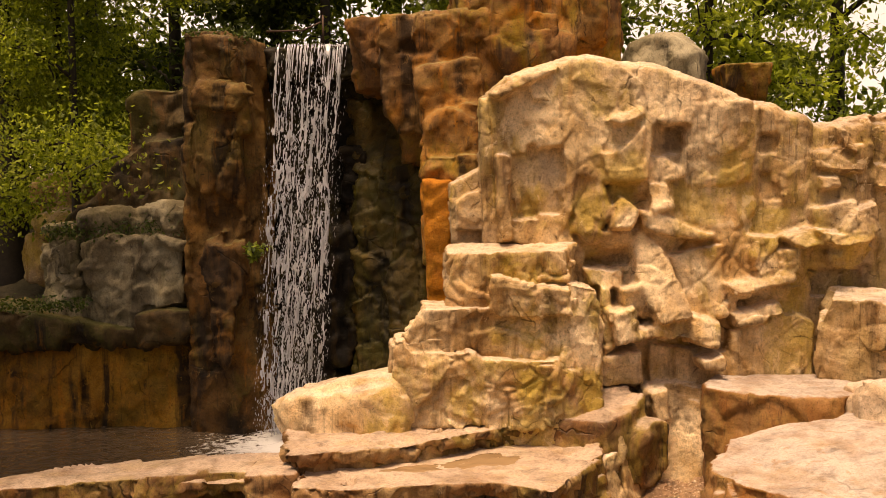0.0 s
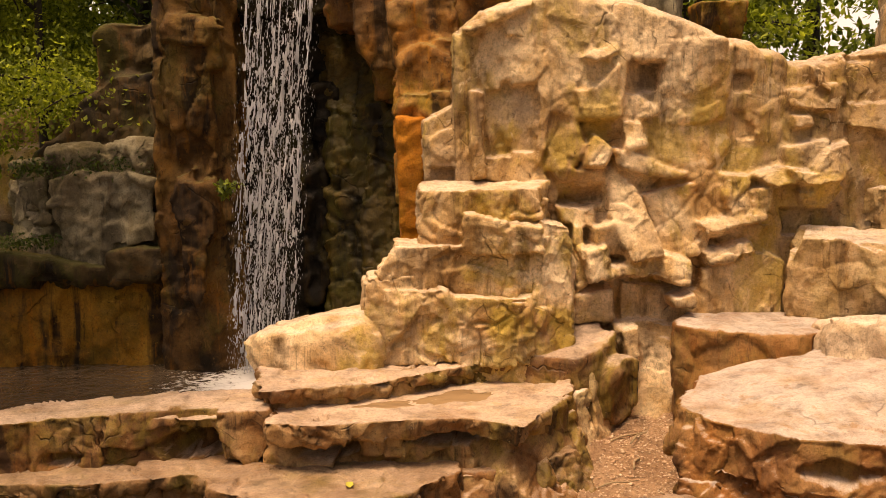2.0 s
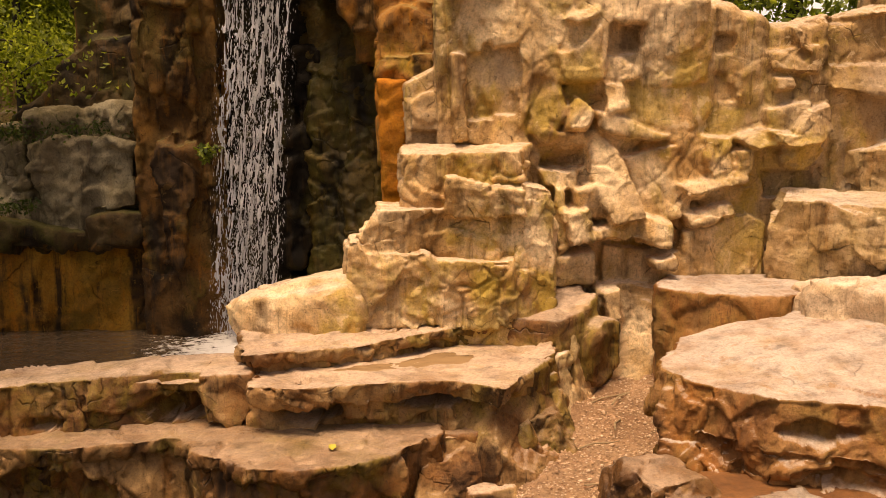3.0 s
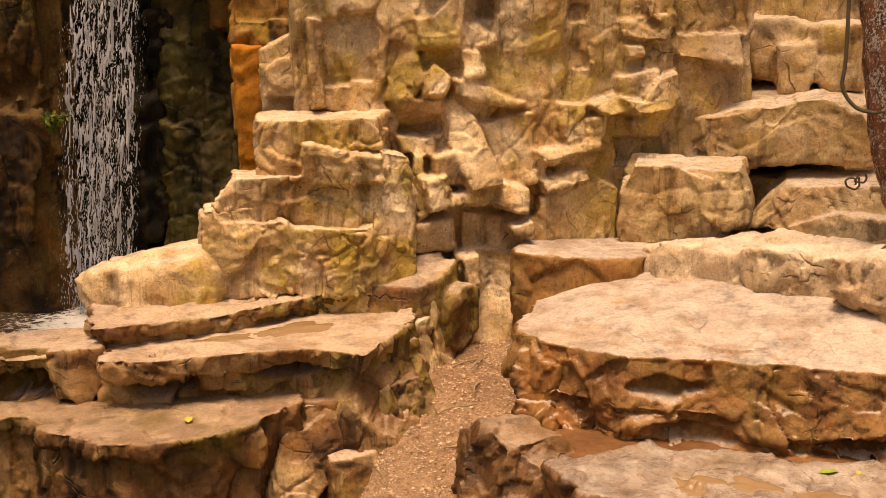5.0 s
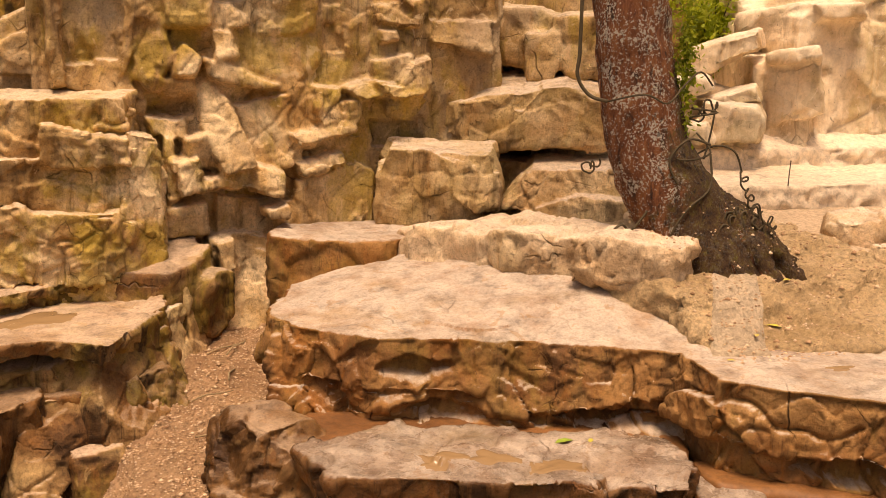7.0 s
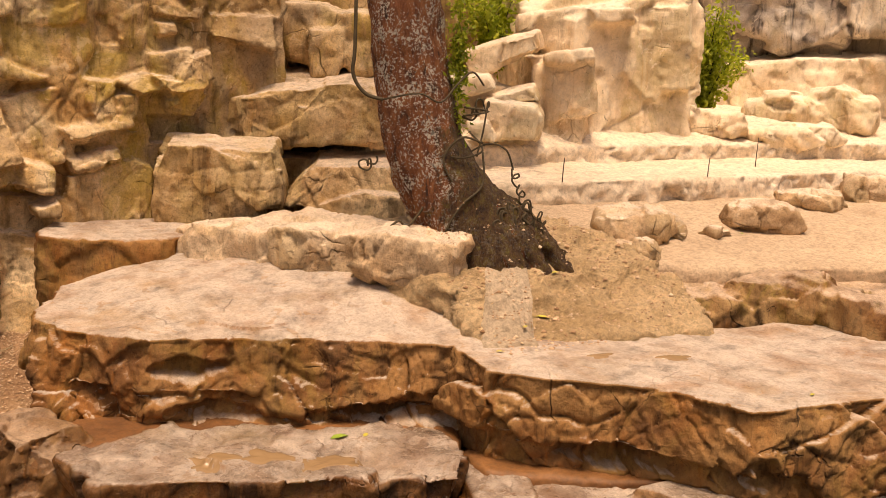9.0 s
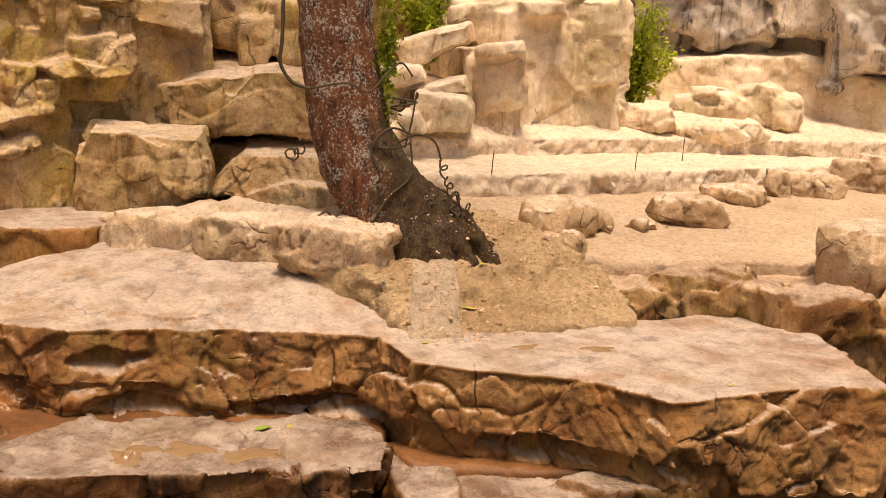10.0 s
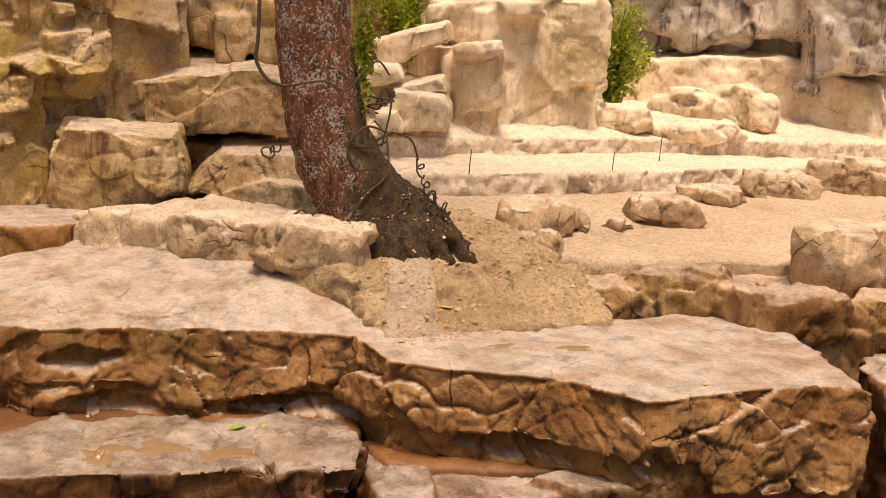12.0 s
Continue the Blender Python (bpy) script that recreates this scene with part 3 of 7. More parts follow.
plate(9.4, 0.1, 0.3, (3.71, 2.77), (3.87, 2.95), (4.09, 3.01), (4.08, 2.75), (3.83, 2.7))
plate(9.62, 0, -0.9, (1.44, 2.72), (1.97, 2.75), (1.9, 2.46), (1.44, 2.42))
plate(9.38, 0, -0.05, (1.54, 3.48), (1.71, 3.5), (1.96, 3.7), (1.97, 3.23), (1.61, 3.22))
plate(9.55, 0, -0.4, (1.63, 3.21), (1.99, 3.21), (1.89, 2.95), (1.7, 2.97))
plate(9.3, -0.2, 0.35, (1.63, 2.8), (1.65, 2.96), (1.74, 3.09), (1.88, 2.95), (1.83, 2.8))
plate(9.44, 0, -0.6, (1.41, 2.8), (1.67, 2.78), (1.92, 2.77), (1.82, 2.65), (1.44, 2.67))
plate(9.42, 0.1, 0.1, (1.9, 2.96), (2.13, 2.92), (2.34, 2.81), (2.61, 2.73), (2.58, 2.68), (2.28, 2.69), (1.96, 2.77))
plate(9.6, 0, -0.8, (2.03, 2.74), (2.7, 2.65), (2.6, 2.6), (2.22, 2.55), (2.08, 2.66))
plate(9.3, -0.3, 0.5, (1.83, 2.79), (1.96, 2.79), (2.12, 2.6), (2.28, 2.2), (2.35, 1.99), (2.03, 1.94), (1.89, 2.31))
plate(9.46, 0, 0.15, (2.19, 2.55), (2.68, 2.64), (2.72, 1.98), (2.38, 1.93), (2.28, 2.29))
plate(9.5, 0, 0.1, (2.69, 2.74), (2.92, 2.72), (2.94, 2.02), (2.73, 2.0))
plate(9.42, 0.2, 0.2, (2.9, 2.7), (3.15, 2.7), (3.18, 2.35), (2.95, 2.32))
plate(9.4, 0, 0.9, (3.17, 2.7), (3.47, 2.78), (3.63, 2.65), (3.37, 2.58))
plate(9.42, 0.1, -0.1, (3.2, 2.59), (3.37, 2.58), (3.36, 2.38), (3.18, 2.39))
plate(9.34, 0.1, 0.5, (3.44, 2.78), (3.73, 2.74), (4.05, 2.72), (3.93, 2.62), (3.63, 2.62))
plate(9.44, 0, -0.5, (3.65, 2.62), (4.02, 2.63), (3.91, 2.41), (3.67, 2.43))
plate(9.74, 0, -0.2, (3.48, 2.4), (4.07, 2.41), (4.04, 2.12), (3.52, 2.14))
plate(9.36, 0, 0.1, (3.61, 2.55), (3.74, 2.59), (3.75, 2.51), (3.64, 2.47))
plate(9.38, 0, 0.6, (2.65, 2.29), (2.91, 2.33), (3.31, 2.43), (3.32, 2.29), (2.73, 2.17))
plate(9.62, 0, -0.6, (2.81, 2.13), (3.39, 2.25), (3.28, 2.06), (2.83, 1.99))
plate(9.38, 0, 0.6, (2.73, 2.0), (3.17, 2.12), (3.23, 2.0), (2.78, 1.89))
plate(9.48, 0, 0.05, (2.75, 1.85), (3.35, 2.02), (3.52, 1.92), (3.5, 1.38), (2.73, 1.38))
plate(9.46, 0, 0.2, (1.4, 2.44), (1.75, 2.44), (1.76, 2.23), (1.48, 2.28))
plate(9.3, 0, -0.4, (1.72, 2.25), (1.9, 2.31), (2.02, 1.95), (1.73, 2.08))
plate(9.36, 0, 0.05, (1.55, 2.27), (1.64, 2.26), (1.68, 1.71), (1.57, 1.64))
plate(9.16, 0, 0.1, (1.61, 2.06), (1.84, 2.1), (1.88, 1.8), (1.65, 1.75))
plate(9.34, 0, -0.2, (1.55, 1.64), (1.91, 1.7), (1.92, 1.4), (1.52, 1.36))
plate(9.5, 0, 0, (2.01, 1.75), (2.75, 1.67), (2.73, 1.36), (2.0, 1.36))
plate(9.2, 0, 0.3, (1.82, 1.91), (2.36, 2.01), (2.6, 1.94), (2.6, 1.72), (2.26, 1.81), (1.87, 1.81))
plate(9.16, 0, 0.1, (2.38, 1.64), (2.63, 1.69), (2.63, 1.54), (2.42, 1.54))
plate(9.5, 0, 0.2, (0.93, 4.07), (1.11, 4.1), (1.1, 3.97), (0.96, 3.94))
plate(9.67, 0, 0, (0.91, 3.53), (1.0, 3.57), (1.02, 3.45), (0.94, 3.42))
plate(9.66, 0, -0.3, (0.84, 2.95), (0.99, 3.02), (1.02, 2.89), (0.85, 2.88))
plate(9.66, 0, -0.3, (0.86, 3.15), (0.93, 3.18), (0.96, 3.0), (0.88, 2.97))
plate(9.36, 0, 0.6, (1.59, 3.76), (1.95, 3.89), (1.98, 3.8), (1.73, 3.69))
plate(9.28, 0, 0.25, (1.92, 1.38), (2.12, 1.4), (2.7, 1.36), (2.66, 0.4), (1.8, 0.4))
plate(9.12, 0.3, 0.1, (1.92, 1.37), (2.12, 1.39), (2.14, 1.1), (1.98, 1.05))
plate(9.2, -0.3, 0.3, (2.2, 1.3), (2.45, 1.25), (2.5, 0.5), (2.1, 0.5))
CREST = [(0.54, 4.03), (0.73, 4.21), (0.93, 4.27), (1.16, 4.34), (1.41, 4.38), (1.66, 4.37), (1.91, 4.33), (2.11, 4.31), (2.37, 4.21), (2.67, 4.09), (2.83, 4.01),
         (3.03, 3.95), (3.19, 3.93), (3.29, 3.86), (3.44, 3.83), (3.6, 3.76), (3.75, 3.73), (3.96, 3.76), (4.11, 3.81), (4.26, 3.78), (4.67, 3.91), (5.0, 3.9)]


def wall_relief(bm, step=0.014):
    """The wall's front: plates at their depths over a fluted ground, rounded at the crest, closed to a solid."""
    xs, zs = np.arange(0.5, 4.9, step), np.arange(0.4, 4.45, step)
    gx, gz = np.meshgrid(xs, zs)
    flat_p = p3(gx.ravel(), gz.ravel())
    wx = gx + (0.014 * fbm(flat_p * 4.0, 501, 4)).reshape(gx.shape)
    wz = gz + (0.014 * fbm(flat_p * 4.0 + 9, 507, 4)).reshape(gx.shape)
    depth = 9.6 + 0.03 * np.clip(gx - 2.5, 0, 3) + (0.05 * fbm(flat_p * 1.3, 511, 3)).reshape(gx.shape)
    for y, lean, tip, outline in PLATES:
        inside = np.zeros(gx.shape, bool)
        for (x1, z1), (x2, z2) in zip(outline, outline[1:] + outline[:1]):
            if z1 != z2:
                inside ^= ((z1 > wz) != (z2 > wz)) & (wx < (x2 - x1) * (wz - z1) / (z2 - z1) + x1)
        cx, cz = sum(q[0] for q in outline) / len(outline), sum(q[1] for q in outline) / len(outline)
        depth = np.where(inside, y + lean * (gx - cx) + tip * (gz - cz), depth)
    for _ in range(1):
        pad = np.pad(depth, 1, mode="edge")
        depth = 0.4 * depth + 0.15 * (pad[2:, 1:-1] + pad[:-2, 1:-1] + pad[1:-1, 2:] + pad[1:-1, :-2])
    depth += (0.02 * fbm(flat_p * np.array([5.0, 1.4, 1.0]), 521, 4)).reshape(gx.shape)
    crest = np.interp(gx, [q[0] for q in CREST], [q[1] for q in CREST]) + (0.02 * fbm(flat_p * np.array([4.0, 0, 0]), 531, 3)).reshape(gx.shape)
    depth += 0.25 * np.clip(1 - (crest - gz) / 0.12, 0, 1) ** 2
    known = gz < crest
    ny, nx = gx.shape
    index = -np.ones((ny, nx), int)
    jj, ii = np.nonzero(known)
    index[jj, ii] = np.arange(len(jj))
    p = np.stack([gx[jj, ii], depth[jj, ii], gz[jj, ii]], 1)
    fj, fi = np.nonzero(known[:-1, :-1] & known[1:, :-1] & known[:-1, 1:] & known[1:, 1:])
    front = np.stack([index[fj, fi], index[fj, fi + 1], index[fj + 1, fi + 1], index[fj + 1, fi]], 1)
    edges = {(a, b) for q in front.tolist() for a, b in zip(q, q[1:] + q[:1])}
    rim = [(b, a, a + len(p), b + len(p)) for (a, b) in edges if (b, a) not in edges]
    back = p.copy()
    back[:, 1] = 10.5
    me = bpy.data.meshes.new("tmp")
    me.from_pydata(np.concatenate([p, back]).tolist(), [], front.tolist() + (front[:, ::-1] + len(p)).tolist() + rim)
    bm.from_mesh(me)
    bpy.data.meshes.remove(me)


BUTT_A = [
    ("f", [(0.17, 9.1, 2.56), (0.29, 9.1, 2.58), (0.71, 9.1, 2.57), (1.07, 9.1, 2.64), (1.22, 9.1, 2.49), (1.24, 9.1, 2.34), (0.71, 9.1, 2.4), (0.56, 9.1, 2.4), (0.53, 9.1, 2.13), (0.21, 9.1, 2.13)], (0, 0.6, 0)),
    ("f", [(0.54, 8.82, 2.42), (0.64, 8.82, 2.42), (0.93, 8.82, 2.35), (1.21, 8.82, 2.31), (1.23, 8.82, 2.11), (0.97, 8.82, 2.08), (0.59, 8.82, 2.07), (0.53, 8.82, 2.14)], (0, 0.6, 0)),
    ("f", [(-0.02, 8.9, 2.16), (0.21, 8.9, 2.16), (0.52, 8.9, 2.14), (0.42, 8.9, 1.89), (0.35, 8.9, 1.79), (-0.04, 8.9, 1.65), (-0.22, 8.9, 1.9), (-0.18, 8.9, 1.94)], (0, 0.6, 0)),
]
BUTT_B = [
    ("f", [(0.5, 8.97, 2.02), (1.23, 8.97, 2.06), (1.23, 8.97, 1.87), (1.13, 8.97, 1.67), (0.69, 8.97, 1.73), (0.5, 8.97, 1.78)], (0, 0.6, 0)),
    ("f", [(-0.29, 8.8, 1.91), (-0.21, 8.8, 1.91), (-0.04, 8.8, 1.67), (0.35, 8.8, 1.81), (0.49, 8.8, 1.71), (0.44, 8.8, 1.13), (-0.19, 8.8, 1.14), (-0.32, 8.8, 1.48)], (0, 0.6, 0)),
    ("f", [(0.49, 8.75, 1.72), (0.68, 8.75, 1.74), (1.1, 8.75, 1.66), (1.15, 8.75, 1.28), (0.96, 8.75, 1.11), (0.48, 8.75, 1.12)], (0, 0.6, 0)),
]
BUTT_C = [
    ("f", [(1.19, 8.85, 2.37), (1.45, 9.0, 2.3), (1.5, 9.0, 2.06), (1.5, 9.0, 1.37), (1.16, 8.85, 1.26), (1.14, 8.85, 1.69), (1.22, 8.85, 2.08)], (0, 0.6, 0)),
]
RUSTC_A = [
    ("f", [(-0.92, 11.75, 5.06), (-0.74, 11.75, 5.12), (-0.58, 11.75, 5.09), (-0.55, 11.75, 4.52), (-0.72, 11.75, 4.56), (-0.87, 11.75, 4.84)], (0, 0.6, 0)),
    ("f", [(-0.53, 11.55, 5.05), (-0.23, 11.55, 5.11), (-0.14, 11.55, 4.86), (-0.18, 11.55, 4.56), (-0.52, 11.55, 4.5)], (0, 0.6, 0)),
    ("f", [(-0.2, 11.45, 4.85), (-0.01, 11.45, 5.09), (0.26, 11.45, 5.06), (0.32, 11.45, 4.48), (-0.11, 11.45, 4.48)], (0, 0.6, 0)),
    ("f", [(-0.52, 11.6, 4.51), (-0.15, 11.6, 4.55), (-0.12, 11.6, 4.13), (-0.06, 11.6, 3.76), (-0.38, 11.6, 3.79), (-0.5, 11.6, 4.07)], (0, 0.6, 0)),
]
RUSTC_B = [
    ("f", [(-0.14, 11.3, 4.47), (0.56, 11.3, 4.58), (0.61, 11.3, 4.04), (0.43, 11.3, 3.95), (0.25, 11.3, 4.1), (0.01, 11.3, 4.05), (-0.09, 11.3, 3.81)], (0, 0.6, 0)),
    ("f", [(0.34, 11.1, 4.08), (0.6, 11.1, 4.08), (0.57, 11.1, 3.93), (0.39, 11.1, 3.91)], (0, 0.6, 0)),
    ("f", [(-0.05, 11.0, 3.88), (0.25, 11.0, 3.99), (0.54, 11.0, 3.9), (0.56, 11.0, 3.43), (0.5, 11.0, 3.3), (-0.03, 11.0, 3.29), (-0.08, 11.0, 3.67)], (0, 0.6, 0)),
    ("f", [(-0.05, 10.85, 3.37), (0.53, 10.85, 3.37), (0.41, 10.85, 3.24), (-0.03, 10.85, 3.26)], (0, 0.6, 0)),
]
RUSTC_C = [
    ("f", [(-0.06, 10.6, 3.25), (0.23, 10.6, 3.24), (0.22, 10.6, 1.96), (-0.03, 10.6, 1.96), (-0.05, 10.6, 2.68)], (0, 0.6, 0)),
]
RUSTC = RUSTC_A + RUSTC_B + RUSTC_C
PILLAR_A = [
    ("f", [(-2.79, 12.1, 4.98), (-2.19, 12.1, 4.94), (-2.27, 12.1, 4.46), (-2.69, 12.1, 4.46)], (0, 0.6, 0)),
    ("f", [(-2.69, 12.1, 4.46), (-2.34, 12.1, 4.39), (-2.35, 12.1, 3.75), (-2.64, 12.1, 2.78), (-2.72, 12.1, 3.43)], (0, 0.6, 0)),
    ("f", [(-2.29, 12.02, 4.32), (-2.06, 12.02, 4.38), (-2.04, 12.02, 3.84), (-2.27, 12.02, 3.81)], (0, 0.6, 0)),
    ("f", [(-2.53, 12.15, 3.75), (-2.17, 12.15, 3.75), (-2.16, 12.15, 2.77), (-2.39, 12.15, 2.57), (-2.55, 12.15, 2.77)], (0, 0.6, 0)),
    ("f", [(-2.66, 12.0, 2.39), (-2.49, 12.0, 2.58), (-2.17, 12.0, 2.51), (-2.15, 12.0, 1.99), (-2.31, 12.0, 1.73), (-2.38, 12.0, 1.8), (-2.6, 12.0, 1.93)], (0, 0.6, 0)),
]
PILLAR_B = [
    ("f", [(-2.59, 11.92, 1.75), (-2.43, 11.92, 1.78), (-2.27, 11.92, 1.64), (-2.31, 11.92, 1.29), (-2.38, 11.92, 1.12), (-2.57, 11.92, 1.22)], (0, 0.6, 0)),
    ("f", [(-2.46, 12.05, 2.74), (-2.37, 12.05, 2.71), (-2.4, 12.05, 2.51), (-2.51, 12.05, 2.55)], (0, 0.6, 0)),
]
PILLAR = PILLAR_A + PILLAR_B
DARK_A = [
    ("f", [(-1.08, 12.7, 3.69), (-0.7, 12.7, 3.65), (-0.68, 12.7, 2.87), (-1.09, 12.7, 2.81)], (0, 0.6, 0)),
    ("f", [(-0.67, 12.5, 2.7), (-0.47, 12.5, 2.7), (-0.44, 12.5, 2.36), (-0.68, 12.5, 2.37)], (0, 0.6, 0)),
    ("f", [(-0.78, 12.5, 2.3), (-0.47, 12.5, 2.26), (-0.51, 12.5, 2.09), (-0.78, 12.5, 2.1)], (0, 0.6, 0)),
    ("f", [(-1.39, 12.6, 2.74), (-0.98, 12.6, 2.74), (-0.8, 12.6, 1.64), (-1.01, 12.6, 1.02), (-1.35, 12.6, 1.1)], (0, 0.6, 0)),
    ("f", [(-0.42, 12.2, 2.88), (-0.06, 12.2, 2.74), (-0.07, 12.2, 1.41), (-0.44, 12.2, 1.15), (-0.5, 12.2, 2.09)], (0, 0.6, 0)),
]
DARK_B = [
    ("f", [(-2.03, 12.75, 2.61), (-1.41, 12.75, 2.74), (-1.45, 12.75, 0.93), (-2.08, 12.75, 0.73)], (0, 0.6, 0)),
]
DARK = DARK_A + DARK_B
GREY = [
    ("f", [(-4.24, 12.55, 2.58), (-3.87, 12.55, 2.67), (-3.92, 12.55, 2.1), (-4.19, 12.55, 2.06)], (0, 0.6, 0)),
    ("f", [(-3.85, 12.5, 2.68), (-3.27, 12.5, 2.67), (-2.94, 12.5, 2.56), (-2.96, 12.5, 1.82), (-3.16, 12.5, 1.78), (-3.5, 12.5, 1.79), (-3.55, 12.5, 1.48), (-4.09, 12.5, 1.52), (-4.17, 12.5, 2.03), (-3.87, 12.5, 2.1)], (0, 0.6, 0)),
    ("f", [(-4.64, 12.6, 2.51), (-4.26, 12.6, 2.64), (-4.21, 12.6, 2.06), (-4.48, 12.6, 2.03), (-4.65, 12.6, 2.1)], (0, 0.6, 0)),
]
POOLW = [
    ("f", [(-3.48, 12.3, 1.71), (-3.11, 12.3, 1.77), (-2.78, 12.3, 1.74), (-2.82, 12.3, 1.43), (-3.46, 12.3, 1.37)], (0, 0.6, 0)),
    ("f", [(-4.08, 12.95, 3.18), (-3.65, 12.95, 3.53), (-2.99, 12.95, 3.45), (-3.01, 12.95, 2.61), (-4.03, 12.95, 2.69), (-4.66, 12.95, 2.74)], (0, 0.6, 0)),
    ("f", [(-3.67, 13.1, 4.39), (-3.0, 13.1, 4.4), (-3.03, 13.1, 3.45), (-3.7, 13.1, 3.46)], (0, 0.6, 0)),
]
BLDUP = [
    ("f", [(4.15, 9.88, 2.39), (4.32, 9.71, 2.53), (4.49, 9.47, 2.56), (4.68, 9.33, 2.48), (4.68, 9.33, 2.11), (4.44, 9.54, 2.19)], (0.35, 0.7, 0.06)),
    ("f", [(4.49, 9.47, 2.56), (4.79, 9.28, 2.62), (4.84, 9.16, 2.46), (4.77, 9.19, 2.16), (4.68, 9.33, 2.11), (4.65, 9.34, 2.48)], (0.35, 0.7, 0.06)),
    ("f", [(4.84, 9.14, 2.46), (5.05, 9.04, 2.71), (5.24, 8.94, 2.73), (5.48, 8.69, 2.54), (5.54, 8.66, 2.23), (4.79, 9.16, 2.17)], (0.35, 0.7, 0.06)),
    ("f", [(4.33, 9.75, 2.53), (4.62, 9.41, 2.64), (5.07, 9.09, 2.68), (5.12, 9.17, 2.54), (4.53, 9.56, 2.52)], (0.35, 0.7, 0.06)),
]
BLD = [
    ("f", [(3.42, 9.12, 1.63), (3.45, 9.11, 1.95), (3.51, 9.04, 2.14), (3.83, 8.88, 2.14), (4.01, 8.76, 2.03), (4.01, 8.76, 1.83), (4.22, 8.72, 1.56), (3.99, 8.82, 1.49), (3.43, 9.11, 1.49)], (0.25, 0.55, 0.03)),
    ("f", [(3.85, 8.93, 2.13), (4.33, 8.67, 2.13), (4.39, 8.6, 1.84), (4.37, 8.61, 1.65), (4.18, 8.64, 1.64), (4.0, 8.72, 1.78), (4.01, 8.76, 2.03)], (0.25, 0.55, 0.03)),
]
BLDLOW = [
    ("f", [(4.59, 8.95, 1.61), (4.85, 8.77, 1.96), (5.18, 8.54, 1.98), (5.54, 8.22, 2.01), (5.59, 8.19, 1.75), (5.41, 8.24, 1.69), (4.91, 8.57, 1.58), (4.82, 8.62, 1.61)], (0.35, 0.6, 0.08)),
    ("f", [(4.79, 8.57, 1.64), (5.09, 8.36, 1.77), (5.4, 8.07, 1.75), (5.37, 8.09, 1.56), (4.82, 8.5, 1.52)], (0.35, 0.6, 0.08)),
]
UPBLK = [
    ("f", [(4.95, 10.1, 3.5), (5.38, 9.9, 3.48), (5.54, 9.82, 3.4), (5.39, 9.9, 3.17), (5.23, 9.97, 2.93), (5.07, 10.05, 2.95), (4.96, 10.1, 3.21)], (0.3, 0.6, 0.05)),
    ("f", [(5.42, 9.6, 3.39), (5.75, 9.26, 3.4), (5.77, 9.24, 2.82), (5.55, 9.48, 2.81), (5.48, 9.57, 3.11)], (0.3, 0.6, 0.05)),
    ("f", [(5.15, 9.68, 3.22), (5.41, 9.55, 3.23), (5.44, 9.48, 2.95), (5.35, 9.53, 2.79), (5.19, 9.66, 2.8)], (0.3, 0.6, 0.05)),
]
BLUFF_A = [
    ("f", [(7.73, 9.22, 3.12), (8.16, 8.88, 3.22), (8.19, 8.86, 3.06), (7.98, 9.03, 3.01), (7.76, 9.2, 2.99)], (0.4, 0.5, 0.05)),
    ("f", [(7.83, 9.34, 2.99), (8.27, 8.99, 3.06), (8.35, 8.92, 2.47), (8.16, 9.08, 2.41), (7.89, 9.29, 2.33)], (0.4, 0.5, 0.05)),
    ("f", [(8.8, 9.66, 3.28), (8.83, 9.63, 3.61), (9.18, 9.33, 3.64), (9.21, 9.3, 3.52), (9.16, 9.35, 2.45), (8.95, 9.53, 2.43), (8.85, 9.62, 2.89)], (0.4, 0.5, 0.05)),
    ("f", [(8.47, 9.41, 3.62), (8.86, 9.08, 3.68), (8.9, 9.05, 3.51), (8.58, 9.32, 3.46)], (0.4, 0.5, 0.05)),
]
BLUFF_B = [
    ("f", [(9.35, 9.45, 3.72), (9.72, 9.1, 3.75), (9.73, 9.09, 3.36), (9.79, 9.03, 2.76), (9.57, 9.24, 2.74), (9.47, 9.34, 2.42), (9.39, 9.41, 2.45), (9.4, 9.4, 3.06)], (0.4, 0.5, 0.05)),
    ("f", [(10.08, 9.45, 3.74), (10.22, 9.31, 3.76), (10.27, 9.25, 2.66), (10.14, 9.38, 2.75)], (0.4, 0.5, 0.05)),
    ("f", [(7.97, 10.04, 3.54), (8.49, 9.65, 3.68), (8.65, 9.52, 3.57), (8.21, 9.86, 3.12), (8.04, 9.98, 3.16)], (0.4, 0.5, 0.05)),
]
HEAP_A = [
    ("f", [(7.04, 9.7, 3.08), (7.42, 9.45, 3.23), (7.64, 9.29, 3.31), (7.68, 9.26, 3.13), (7.53, 9.37, 3.06), (7.23, 9.57, 2.88), (7.13, 9.64, 2.84)], (0.4, 0.5, 0.05)),
    ("f", [(6.69, 9.45, 2.81), (7.01, 9.24, 2.83), (7.07, 9.2, 2.72), (6.92, 9.3, 2.65), (6.72, 9.43, 2.63)], (0.4, 0.5, 0.05)),
    ("f", [(6.98, 9.26, 2.59), (7.41, 8.96, 2.75), (7.47, 8.92, 2.6), (7.13, 9.16, 2.55)], (0.4, 0.5, 0.05)),
    ("f", [(6.89, 9.02, 2.58), (7.28, 8.75, 2.55), (7.33, 8.71, 2.41), (7.3, 8.73, 2.2), (6.96, 8.98, 2.23), (6.85, 9.05, 2.37)], (0.4, 0.5, 0.05)),
]
HEAP_B = [
    ("f", [(6.59, 8.92, 2.35), (6.76, 8.81, 2.39), (6.82, 8.77, 2.19), (6.67, 8.87, 2.21)], (0.4, 0.5, 0.05)),
]
HEAP = HEAP_A + HEAP_B
